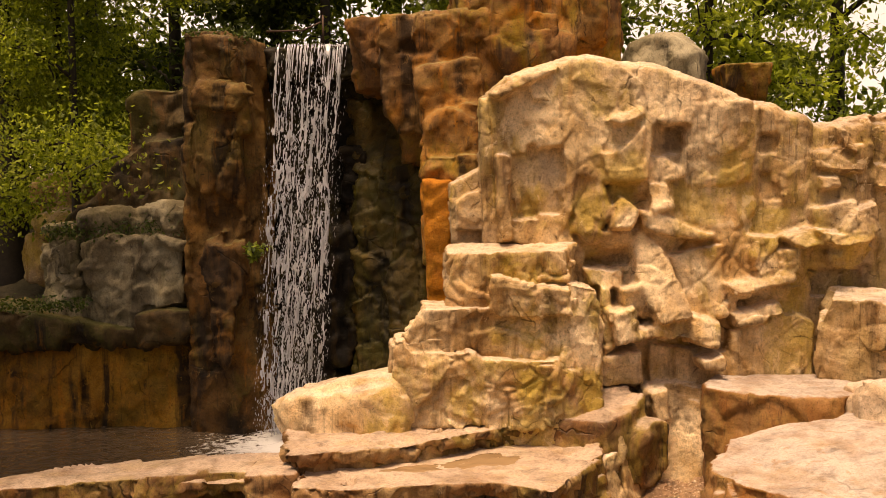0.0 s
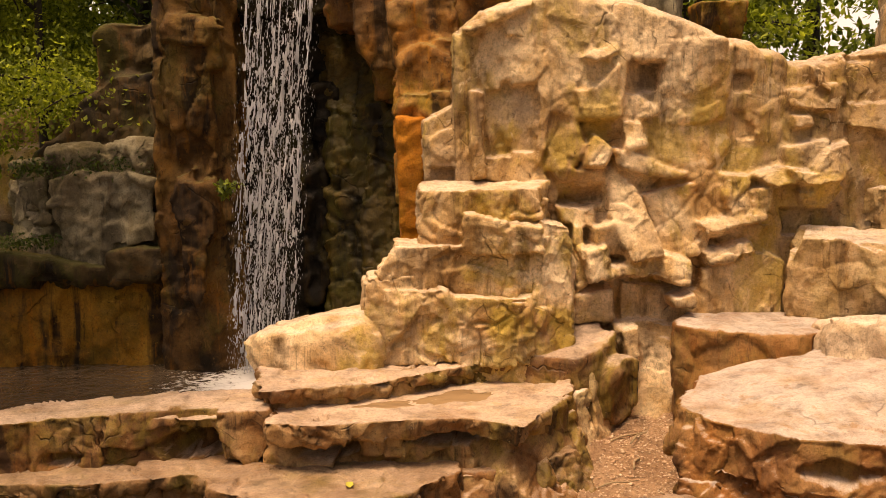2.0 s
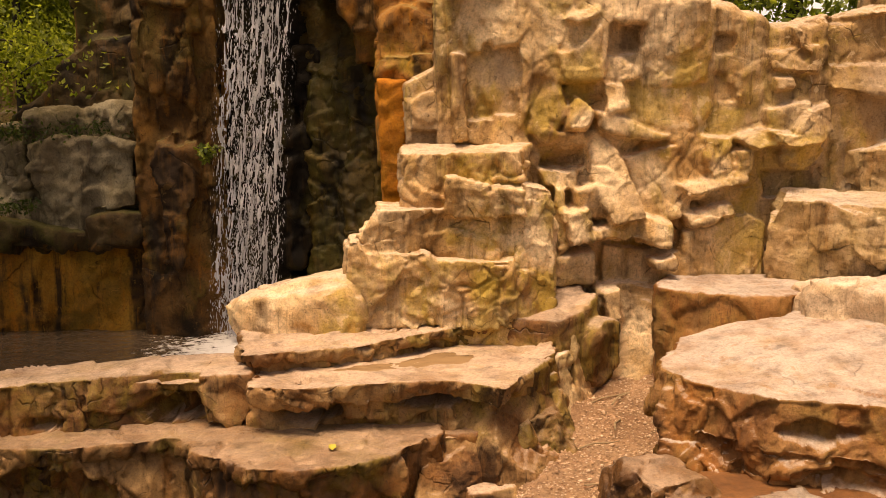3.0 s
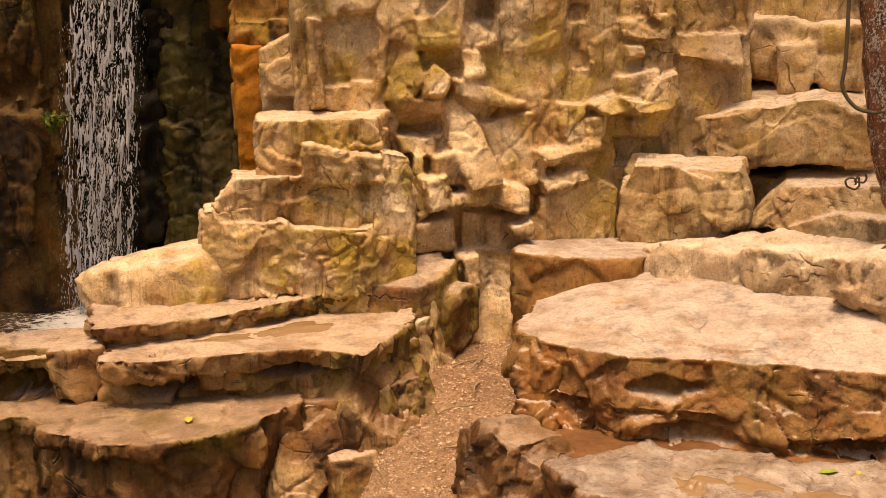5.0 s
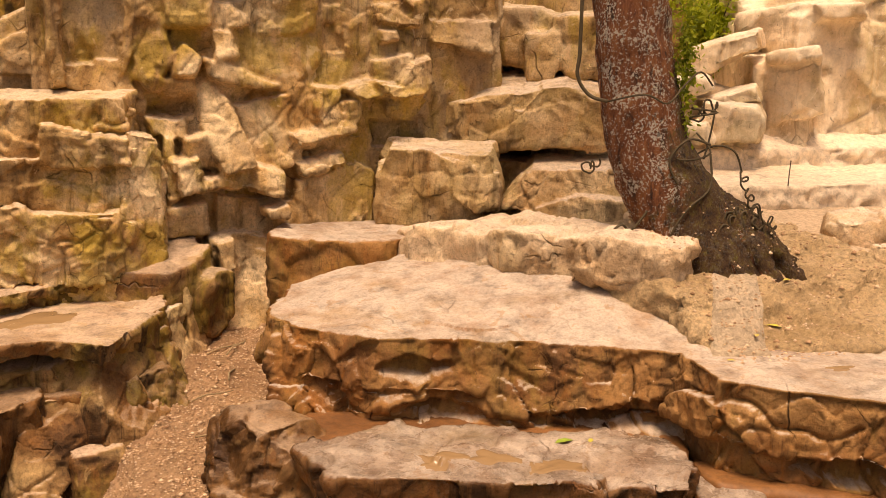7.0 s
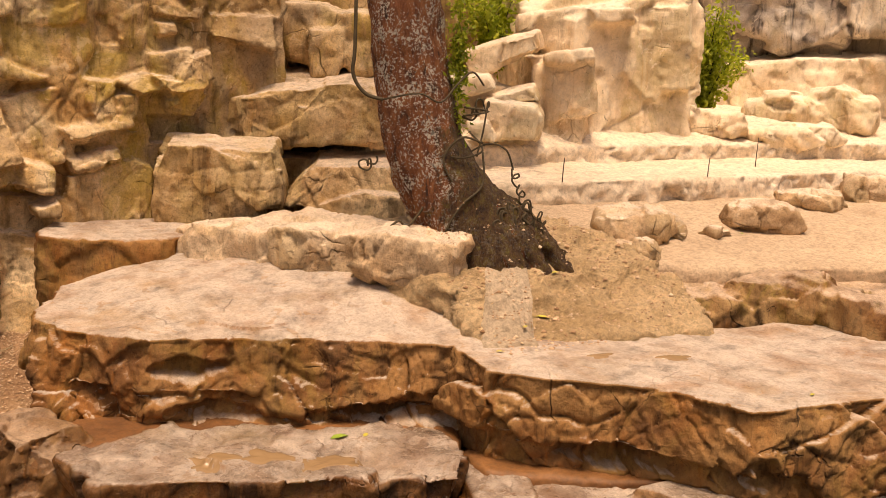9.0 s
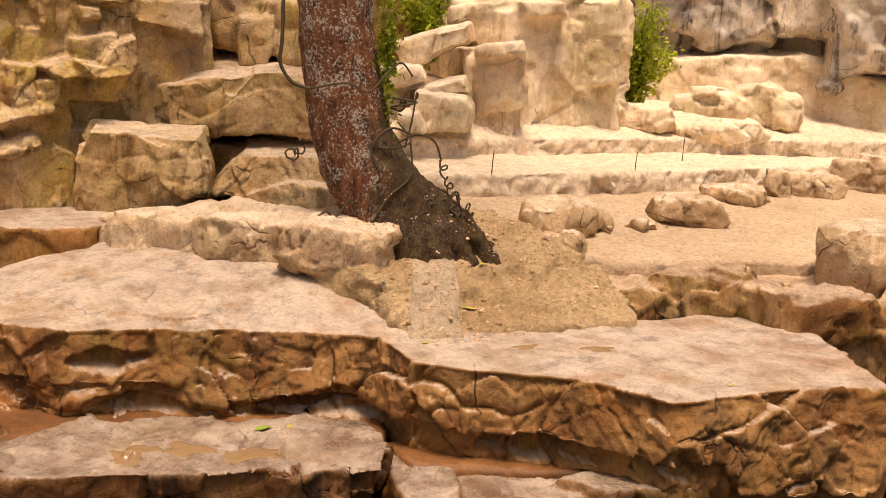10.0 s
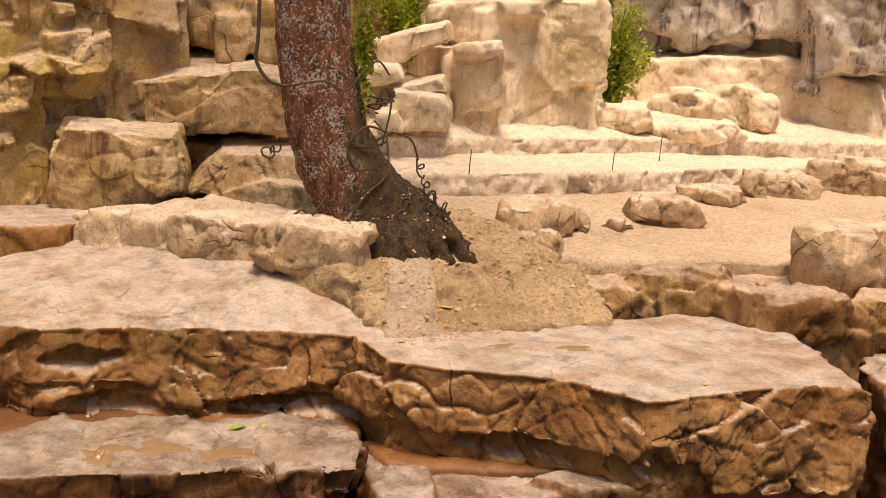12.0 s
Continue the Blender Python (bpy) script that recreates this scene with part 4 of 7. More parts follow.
FARW = [
    ("f", [(12.77, 11.99, 4.49), (14.68, 9.74, 4.64), (14.73, 9.66, 3.9), (14.56, 9.9, 3.67), (14.21, 10.36, 3.59), (13.57, 11.15, 3.48), (13.14, 11.61, 3.66), (12.83, 11.93, 3.72)], (1.2, 0.9, 0)),
    ("f", [(14.02, 9.28, 4.57), (14.71, 8.22, 4.62), (14.83, 8.03, 3.08), (14.43, 8.68, 3.18), (14.23, 8.98, 2.99), (14.11, 9.15, 2.81), (14.09, 9.18, 3.62)], (1.2, 0.9, 0)),
    ("f", [(13.9, 11.38, 3.09), (14.43, 10.73, 3.46), (14.58, 10.54, 2.9), (13.98, 11.28, 2.74)], (1.2, 0.9, 0)),
]
SLABF_A = [
    ("f", [(3.29, 6.3, 1.04), (3.79, 6.04, 0.99), (4.34, 5.75, 0.98), (4.43, 5.7, 0.82), (4.01, 5.93, 0.7), (3.63, 6.13, 0.64), (3.35, 6.27, 0.64), (3.26, 6.32, 0.8)], (0.2, 0.5, 0)),
    ("f", [(2.47, 6.79, 0.91), (2.77, 6.63, 0.96), (2.91, 6.56, 0.89), (2.95, 6.54, 0.68), (2.77, 6.63, 0.59), (2.49, 6.78, 0.66)], (0.2, 0.5, 0)),
    ("f", [(1.99, 7.19, 1.0), (2.2, 7.08, 1.08), (2.35, 7.01, 0.86), (2.45, 6.95, 0.43), (2.01, 7.18, 0.58), (1.96, 7.21, 0.83)], (0.2, 0.5, 0)),
    ("f", [(2.92, 6.6, 1.08), (3.34, 6.38, 1.1), (3.28, 6.41, 0.73), (3.0, 6.56, 0.71)], (0.2, 0.5, 0)),
]
SLABF_B = [
    ("f", [(2.94, 6.64, 0.65), (3.37, 6.41, 0.57), (3.73, 6.22, 0.57), (3.73, 6.22, 0.4), (2.95, 6.64, 0.4)], (0.2, 0.5, 0)),
    ("f", [(3.86, 6.1, 0.66), (4.47, 5.78, 0.75), (4.71, 5.66, 0.77), (4.75, 5.63, 0.52), (4.2, 5.92, 0.45), (3.89, 6.09, 0.51)], (0.2, 0.5, 0)),
    ("f", [(4.45, 5.66, 1.08), (4.65, 5.55, 1.12), (4.97, 5.39, 0.9), (4.94, 5.4, 0.74), (4.5, 5.63, 0.8)], (0.2, 0.5, 0)),
]
SLABF = SLABF_A + SLABF_B
BROADF_A = [
    ("f", [(4.41, 5.2, 1.05), (4.65, 5.03, 1.0), (4.66, 5.02, 0.8), (4.46, 5.17, 0.71), (4.33, 5.26, 0.86)], (0.35, 0.45, 0)),
    ("f", [(4.64, 5.01, 0.96), (4.9, 4.81, 0.95), (5.09, 4.64, 0.94), (5.08, 4.65, 0.71), (4.74, 4.93, 0.72)], (0.35, 0.45, 0)),
    ("f", [(5.0, 4.54, 1.02), (5.31, 4.25, 1.02), (5.42, 4.13, 0.8), (5.21, 4.35, 0.7), (5.02, 4.53, 0.8)], (0.35, 0.45, 0)),
    ("f", [(5.32, 4.16, 0.99), (5.5, 3.96, 1.04), (5.54, 3.91, 0.78), (5.38, 4.09, 0.78)], (0.35, 0.45, 0)),
    ("f", [(5.58, 4.02, 1.0), (5.75, 3.82, 1.08), (5.84, 3.7, 0.62), (5.6, 4.0, 0.7)], (0.35, 0.45, 0)),
]
BROADF_B = [
    ("f", [(5.9, 3.87, 1.14), (6.45, 3.61, 1.01), (6.58, 3.5, 0.74), (6.27, 3.61, 0.45), (5.89, 3.8, 0.49)], (0.35, 0.45, 0)),
    ("f", [(6.49, 3.64, 1.01), (6.75, 3.52, 1.09), (6.99, 3.4, 1.07), (7.0, 3.39, 0.7), (6.84, 3.45, 0.43), (6.53, 3.58, 0.41)], (0.35, 0.45, 0)),
]
FLANK_A = [
    ("f", [(-0.63, 6.96, 0.56), (-0.13, 7.16, 0.58), (-0.12, 7.16, 0.01), (-0.48, 7.03, 0.11), (-0.61, 7.01, 0.37)], (0, 0.5, 0)),
    ("f", [(-0.13, 7.16, 0.58), (0.29, 7.57, 0.6), (0.46, 7.72, 0.62), (0.49, 7.62, 0.34), (0.27, 7.42, -0.14), (-0.12, 7.16, 0.01)], (0, 0.5, 0)),
    ("f", [(0.48, 7.72, 0.57), (0.71, 7.71, 0.56), (0.75, 7.71, 0.28), (0.57, 7.72, 0.16), (0.46, 7.72, 0.39)], (0, 0.5, 0)),
    ("f", [(0.8, 7.7, 0.55), (1.35, 7.95, 0.66), (1.44, 7.94, 0.43), (1.57, 7.92, 0.33), (1.17, 7.67, 0.08), (0.95, 7.59, 0.17), (0.79, 7.7, 0.37)], (0, 0.5, 0)),
]
FLANK_B = [
    ("f", [(0.6, 7.41, 0.23), (0.93, 7.39, 0.21), (1.01, 7.39, -0.2), (0.67, 7.41, -0.18)], (0, 0.5, 0)),
    ("f", [(0.9, 7.6, 0.92), (1.41, 8.35, 1.02), (1.47, 8.34, 0.59), (1.13, 7.98, 0.48), (0.89, 7.7, 0.7)], (0, 0.5, 0)),
    ("f", [(-0.92, 7.92, 0.86), (-0.57, 7.97, 0.83), (-0.37, 7.99, 0.72), (-0.54, 7.97, 0.6), (-0.89, 7.93, 0.64)], (0, 0.5, 0)),
    ("f", [(0.01, 7.86, 0.82), (0.27, 7.87, 0.89), (0.39, 7.87, 0.75), (0.13, 7.87, 0.59)], (0, 0.5, 0)),
    ("f", [(-0.31, 7.8, 0.86), (0.02, 7.81, 0.86), (0.05, 7.82, 0.66), (-0.28, 7.8, 0.64)], (0, 0.5, 0)),
]
FLANK = FLANK_A + FLANK_B
LEDGEF = [
    ("f", [(-2.25, 7.95, 0.97), (-1.82, 7.95, 0.96), (-1.52, 7.95, 0.96), (-1.48, 7.95, 0.78), (-1.87, 7.95, 0.81), (-2.21, 7.95, 0.77)], (0, 0.5, 0)),
    ("f", [(-1.42, 7.9, 1.02), (-1.01, 7.9, 1.01), (-1.0, 7.9, 0.61), (-1.35, 7.9, 0.61), (-1.4, 7.9, 0.79)], (0, 0.5, 0)),
    ("f", [(-2.87, 8.0, 0.86), (-2.31, 8.0, 0.94), (-2.28, 8.0, 0.64), (-2.58, 8.0, 0.62), (-2.89, 8.0, 0.65)], (0, 0.5, 0)),
]
# ---- pool side: wall, waterfall cliff ----
rock("wall_pool", [
    ("p", [(-9, 11.8, 1.95), (-5.2, 12.2, 1.85), (-4.1, 12.35, 1.6), (-3.5, 12.4, 1.5), (-2.7, 12.5, 1.45), (-2.7, 14, 1.6), (-9, 14, 2.0)], 1.32, -0.05),
    ("p", [(-4.0, 13.0, 3.5), (-3.5, 12.95, 3.8), (-2.8, 13.0, 3.9), (-2.8, 14, 4.0), (-4.4, 14, 3.2)], 1.4, 0.3),
    ("p", [(-3.78, 13.15, 4.4), (-3.0, 13.1, 4.45), (-2.8, 14, 4.4), (-3.8, 14, 4.4)], 2.0, 0.05),
] + POOLW, POOLWALL, "dark mossy rock wall rising from the pool", "rock wall", kind="structure", voxel=0.04, seed=2, big=0.05, med=0.03, small=0.014, fuse=True, ease=1, grow=1.1)
rock("pool_base", [("p", flat([(-9, 12.35), (-4, 12.62), (-2.6, 12.66), (-2.6, 14), (-9, 14)], 1.5), -0.6, 0.05)],
     GOLD, "golden-stained rock foot of the pool wall", "rock wall", kind="structure", voxel=0.04, seed=44, med=0.025)
rock("rock_face", {
    "main_block": [("p", [(-4.3, 12.68, 2.6), (-3.9, 12.62, 2.66), (-2.95, 12.72, 2.55), (-2.9, 13.4, 3.1), (-4.4, 13.4, 3.1)], 1.45, 0.05), ("r", GREY[:2])],
    "side_block": [("p", [(-4.75, 12.8, 2.45), (-4.3, 12.7, 2.55), (-4.3, 13.4, 2.8), (-4.8, 13.4, 2.8)], 1.6, 0.05), ("r", GREY[2:])],
    "upper_block": [("c", (-3.9, 12.85, 2.72), (0.5, 0.3, 0.3), 5), ("c", (-3.25, 12.85, 2.75), (0.45, 0.3, 0.35), -8), ("c", (-4.45, 12.9, 2.55), (0.35, 0.3, 0.28), 12)],
}, GREYROCK, "grey weathered rock face above the pool ledge", "rock", voxel=0.03, seed=3, big=0.04, med=0.03, small=0.014, ease=1)
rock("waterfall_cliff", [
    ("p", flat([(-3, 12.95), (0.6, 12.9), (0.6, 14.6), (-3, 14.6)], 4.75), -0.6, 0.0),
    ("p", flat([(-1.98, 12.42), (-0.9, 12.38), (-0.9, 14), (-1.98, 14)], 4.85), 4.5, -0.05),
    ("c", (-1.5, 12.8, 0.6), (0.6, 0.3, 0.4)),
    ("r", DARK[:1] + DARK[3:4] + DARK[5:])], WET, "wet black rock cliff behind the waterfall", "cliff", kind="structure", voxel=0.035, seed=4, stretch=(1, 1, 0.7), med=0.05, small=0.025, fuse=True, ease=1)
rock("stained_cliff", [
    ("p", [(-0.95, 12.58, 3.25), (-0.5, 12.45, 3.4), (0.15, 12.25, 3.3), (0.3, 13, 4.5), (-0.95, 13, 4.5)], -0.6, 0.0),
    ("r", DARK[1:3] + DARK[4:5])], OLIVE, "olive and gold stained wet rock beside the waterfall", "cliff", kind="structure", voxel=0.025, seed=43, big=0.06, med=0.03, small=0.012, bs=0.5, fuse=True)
rock("waterfall_pillar", [
    ("p", [(-2.88, 12.3, 5.03), (-2.3, 12.2, 5.02), (-1.95, 12.45, 4.9), (-1.95, 13.6, 4.9), (-2.9, 13.6, 5.1)], -0.6, 0.05),
    ("r", PILLAR)], PILLARROCK, "brown rock pillar beside the waterfall", "cliff", kind="structure", voxel=0.028, seed=45, stretch=(1, 1, 0.6), big=0.05, med=0.025, small=0.012, fuse=True)
rock("rust_cliff", [
    ("p", [(-0.9, 11.95, 5.05), (-0.6, 11.75, 5.08), (-0.2, 11.7, 5.08), (-0.1, 13.5, 5.1), (-0.9, 13.5, 5.1)], 4.3, -0.12),
    ("p", [(-0.4, 11.75, 5.08), (0.0, 11.6, 5.12), (0.7, 11.45, 5.12), (1.4, 11.2, 5.0), (1.4, 13, 5.1), (-0.4, 13, 5.1)], 3.45, -0.1),
    ("p", flat([(0.0, 10.85), (0.3, 10.75), (0.9, 10.5), (1.2, 12), (0.1, 12.5)], 3.5), 0.6, 0.05),
    ("r", RUSTC[:-1])], RUST, "rust-stained overhanging rock cliff beside the waterfall", "cliff", kind="structure", voxel=0.035, seed=5, big=0.04, med=0.025, small=0.012, fuse=True, ease=1)
rock("orange_face", [("f", RUSTC[-1][1], (0, 0.7, 0))], ORANGE, "smooth bright orange rust-stained rock face", "cliff", kind="structure", voxel=0.03, seed=55, grow=1.02, big=0.012, med=0.008, crack=0.01)
rock("upper_outcrop", [
    ("p", [(0.3, 11.7, 6.2), (0.9, 11.4, 6.6), (1.6, 11.5, 6.4), (2.1, 11.7, 6.0), (2.2, 12.8, 6), (0.3, 13, 6.2)], 3.6, 0.1),
    ("c", (0.9, 11.4, 4.9), (0.3, 0.2, 0.5)), ("c", (1.7, 11.4, 5.2), (0.3, 0.2, 0.6)), ("c", (1.3, 11.35, 4.6), (0.3, 0.2, 0.3)),
], RUST, "brown rock outcrop standing above the wall", "rock", voxel=0.04, seed=6)
rock("domed_rock", [("c", (3.0, 13.6, 4.4), (0.62, 0.5, 0.75))], GREYROCK, "grey domed rock behind the wall crest", voxel=0.05, seed=7)
rock("flat_topped_rock", [("p", flat([(3.65, 13.2), (4.35, 13.3), (4.3, 14), (3.7, 14)], 4.72), 3.6, -0.25)],
     RUST, "brown flat-topped rock behind the wall crest", voxel=0.05, seed=8)

# ---- main wall ----
rock("wall_main", [
    ("p", [(0.6, 10.2, 3.9), (1.35, 10.0, 4.2), (1.8, 10.0, 4.25), (2.2, 10.0, 4.15), (2.85, 10.05, 3.9), (3.4, 10.1, 3.75),
           (4.0, 10.1, 3.65), (4.5, 10.1, 3.72), (5.2, 10.3, 3.75), (5.2, 11.2, 3.5), (2.5, 11.2, 3.6), (0.6, 11.4, 3.9)], 0.3, 0.1),
    ("f", [(0.28, 9.75, 3.03), (0.38, 9.75, 3.11), (0.59, 9.75, 3.16), (0.63, 9.75, 2.85), (0.54, 9.75, 2.79), (0.28, 9.75, 2.8)], (0, 0.6, 0)),
    ("f", [(0.23, 9.88, 3.19), (0.66, 9.88, 3.4), (0.67, 9.88, 2.6), (0.25, 9.88, 2.58)], (0, 0.6, 0)),
    ("w",)], TAN, "tall tan moulded rock wall with yellow algae and dark run-off streaks", "rock wall", kind="structure", seed=9, fuse=True, voxel=0.017,
    big=0.012, med=0.012, small=0.008, fine=0.008, chip=0.004, bs=0.5, stretch=(1, 1, 0.7), crack=0.015, top_keep=0.7)
rock("stepped_buttress", {
    "upper_step": [("p", [(0.17, 9.2, 2.6), (0.4, 9.1, 2.6), (1.2, 9.1, 2.62), (1.35, 9.6, 2.68), (0.2, 9.7, 2.66)], 0.8, 0.03), ("r", BUTT_A[:1])],
    "middle_step": [("p", [(-0.05, 8.96, 2.13), (0.4, 8.92, 2.14), (0.6, 8.92, 2.12), (1.25, 8.9, 2.25), (1.5, 9.1, 1.95), (1.6, 9.6, 2.0), (-0.05, 9.7, 2.15)], 0.7, 0.0),
                    ("r", BUTT_A[1:] + BUTT_B[:1])],
    "lower_step": [("p", [(-0.36, 8.95, 1.82), (-0.2, 8.9, 1.86), (0.1, 8.86, 1.9), (0.1, 9.6, 1.9), (-0.3, 9.6, 1.85)], 0.7, 0.0),
                   ("p", [(-0.3, 8.86, 1.6), (0.45, 8.83, 1.66), (1.12, 8.8, 1.62), (1.45, 8.98, 1.6), (1.5, 9.6, 1.7), (-0.3, 9.6, 1.6)], 0.7, 0.02),
                   ("r", BUTT_B[1:] + BUTT_C)],
}, TAN, "stepped tan rock buttress at the foot of the wall", "rock", seed=10, bs=0.5, fuse=True, ease=0, big=0.02, med=0.016, voxel=0.016, small=0.012)
rock("low_boulder", [
    ("p", [(-1.22, 9.05, 1.36), (-1.0, 8.9, 1.5), (-0.7, 8.84, 1.58), (-0.2, 8.85, 1.6), (-0.2, 9.5, 1.6), (-1.15, 9.5, 1.42)], 0.2, 0.06),
    ("c", (-0.95, 8.98, 1.18), (0.38, 0.3, 0.34)), ("c", (-0.48, 8.92, 1.22), (0.4, 0.28, 0.36)),
], TAN, "pale rounded boulder beside the pool", voxel=0.028, seed=11, big=0.03, ease=3)

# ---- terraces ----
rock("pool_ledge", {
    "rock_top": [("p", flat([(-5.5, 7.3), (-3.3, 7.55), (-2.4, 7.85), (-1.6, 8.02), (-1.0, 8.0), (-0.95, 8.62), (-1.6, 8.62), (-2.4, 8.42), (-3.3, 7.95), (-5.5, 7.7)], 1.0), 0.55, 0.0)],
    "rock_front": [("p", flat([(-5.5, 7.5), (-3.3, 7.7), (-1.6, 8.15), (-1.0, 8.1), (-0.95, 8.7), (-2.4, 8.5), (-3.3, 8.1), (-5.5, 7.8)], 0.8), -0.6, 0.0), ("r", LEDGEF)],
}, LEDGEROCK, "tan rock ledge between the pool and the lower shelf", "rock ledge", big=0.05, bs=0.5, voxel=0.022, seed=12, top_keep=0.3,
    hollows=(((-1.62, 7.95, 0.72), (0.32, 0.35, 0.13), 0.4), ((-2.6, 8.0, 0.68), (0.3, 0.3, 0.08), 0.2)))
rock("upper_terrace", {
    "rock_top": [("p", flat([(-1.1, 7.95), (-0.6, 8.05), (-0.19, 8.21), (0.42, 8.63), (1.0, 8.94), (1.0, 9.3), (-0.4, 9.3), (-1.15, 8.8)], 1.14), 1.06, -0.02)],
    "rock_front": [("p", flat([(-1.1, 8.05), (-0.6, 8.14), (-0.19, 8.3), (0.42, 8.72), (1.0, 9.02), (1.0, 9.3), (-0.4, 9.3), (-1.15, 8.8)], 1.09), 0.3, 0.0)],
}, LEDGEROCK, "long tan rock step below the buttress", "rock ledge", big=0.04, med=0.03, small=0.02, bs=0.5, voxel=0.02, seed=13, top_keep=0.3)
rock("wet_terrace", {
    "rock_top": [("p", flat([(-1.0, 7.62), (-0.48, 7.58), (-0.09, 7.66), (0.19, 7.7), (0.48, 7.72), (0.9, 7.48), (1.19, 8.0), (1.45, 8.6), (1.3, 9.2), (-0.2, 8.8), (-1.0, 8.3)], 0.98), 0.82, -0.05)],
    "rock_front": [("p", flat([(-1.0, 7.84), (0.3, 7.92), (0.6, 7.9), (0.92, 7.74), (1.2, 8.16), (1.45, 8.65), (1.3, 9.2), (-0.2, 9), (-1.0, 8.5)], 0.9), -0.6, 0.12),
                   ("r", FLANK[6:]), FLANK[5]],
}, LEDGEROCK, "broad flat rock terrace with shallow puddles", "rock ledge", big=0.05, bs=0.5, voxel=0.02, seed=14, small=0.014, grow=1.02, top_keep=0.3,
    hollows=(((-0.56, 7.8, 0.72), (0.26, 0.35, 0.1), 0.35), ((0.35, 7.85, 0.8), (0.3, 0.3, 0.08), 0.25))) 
shelf_line = [(-5, 7.6), (-3.0, 7.48), (-2.3, 7.45), (-1.9, 7.55), (-1.5, 7.66), (-1.24, 7.24), (-0.87, 6.98), (-0.55, 6.93), (-0.2, 6.98), (0.1, 7.2), (0.32, 7.5), (0.49, 7.9)]
rock("lower_shelf", {
    "rock_top": [("p", flat(shelf_line + [(0.3, 8.2), (-5, 8.2)], 0.6), 0.5, -0.03)],
    "rock_front": [("p", flat([(x, y + 0.06) for x, y in shelf_line] + [(0.9, 7.8), (1.3, 8.0), (1.3, 8.4), (-5, 8.4)], 0.53), -0.6, 0.02), ("r", FLANK[:4])],
}, SHELFROCK, "low wet rock shelf with streaked front", "rock ledge", big=0.05, bs=0.5, voxel=0.02, seed=15, small=0.014, grow=1.02, stretch=(1.4, 1.4, 0.6), top_keep=0.3, hollows=(((-2.5, 7.5, 0.2), (0.6, 0.35, 0.22), 0.3),))
for front, back in (
        ([(0.88, 7.72, 0.86), (1.42, 8.3, 0.88), (1.56, 8.2, 0.45), (1.66, 8.05, 0.15), (1.48, 7.5, 0.0), (1.15, 7.5, -0.1), (0.9, 7.38, -0.1), (0.84, 7.5, 0.5)], (-0.35, 0.5, -0.05)),
        ([(1.42, 8.5, 0.93), (1.6, 8.74, 0.95), (1.66, 8.6, 0.4), (1.52, 8.38, 0.3)], (-0.3, 0.35, 0)),
        ([(1.6, 8.76, 1.12), (1.86, 8.98, 1.16), (1.92, 9.02, 0.55), (1.68, 8.62, 0.36)], (-0.3, 0.35, 0)),
        ([(0.3, 7.6, 0.57), (0.74, 7.72, 0.56), (0.76, 7.56, 0.12), (0.48, 7.28, -0.15), (0.2, 7.22, -0.15)], (-0.1, 0.5, 0)),
        ([(0.66, 7.4, 0.2), (0.98, 7.46, 0.24), (1.04, 7.3, -0.2), (0.7, 7.2, -0.25)], (-0.1, 0.4, 0))):
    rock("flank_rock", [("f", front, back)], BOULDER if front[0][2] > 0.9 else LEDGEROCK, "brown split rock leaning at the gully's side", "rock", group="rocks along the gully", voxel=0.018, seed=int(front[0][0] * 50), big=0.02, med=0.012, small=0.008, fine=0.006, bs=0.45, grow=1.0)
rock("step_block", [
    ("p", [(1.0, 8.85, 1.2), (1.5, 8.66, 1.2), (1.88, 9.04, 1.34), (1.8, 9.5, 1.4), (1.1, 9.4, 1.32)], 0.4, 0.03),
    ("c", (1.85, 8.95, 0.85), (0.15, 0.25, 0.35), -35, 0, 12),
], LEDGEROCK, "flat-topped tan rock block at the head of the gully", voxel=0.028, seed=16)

# ---- middle ----
rock("shelf_block", [("p", flat([(2.37, 8.87), (2.69, 8.47), (3.26, 8.35), (3.7, 8.6), (3.6, 9.4), (2.6, 9.5)], 1.46), 0.5, 0.05)],
     SLAB, "flat rock block at the foot of the wall", voxel=0.03, seed=17)
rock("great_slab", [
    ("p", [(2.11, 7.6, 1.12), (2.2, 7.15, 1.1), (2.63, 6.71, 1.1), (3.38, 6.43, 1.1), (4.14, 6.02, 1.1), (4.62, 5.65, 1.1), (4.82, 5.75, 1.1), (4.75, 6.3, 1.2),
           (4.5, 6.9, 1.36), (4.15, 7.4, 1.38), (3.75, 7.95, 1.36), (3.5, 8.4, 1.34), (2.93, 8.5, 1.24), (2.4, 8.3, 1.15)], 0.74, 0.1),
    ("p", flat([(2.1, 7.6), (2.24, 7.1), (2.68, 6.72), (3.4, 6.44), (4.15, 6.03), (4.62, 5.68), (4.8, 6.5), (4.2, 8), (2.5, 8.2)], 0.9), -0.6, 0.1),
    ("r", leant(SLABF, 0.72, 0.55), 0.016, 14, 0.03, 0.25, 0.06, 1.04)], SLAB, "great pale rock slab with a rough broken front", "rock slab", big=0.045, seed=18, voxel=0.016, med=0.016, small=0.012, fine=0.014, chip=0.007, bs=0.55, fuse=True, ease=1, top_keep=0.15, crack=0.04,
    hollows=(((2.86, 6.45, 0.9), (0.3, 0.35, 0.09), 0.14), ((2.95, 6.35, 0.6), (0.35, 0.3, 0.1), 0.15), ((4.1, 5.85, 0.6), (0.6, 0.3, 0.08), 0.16)))
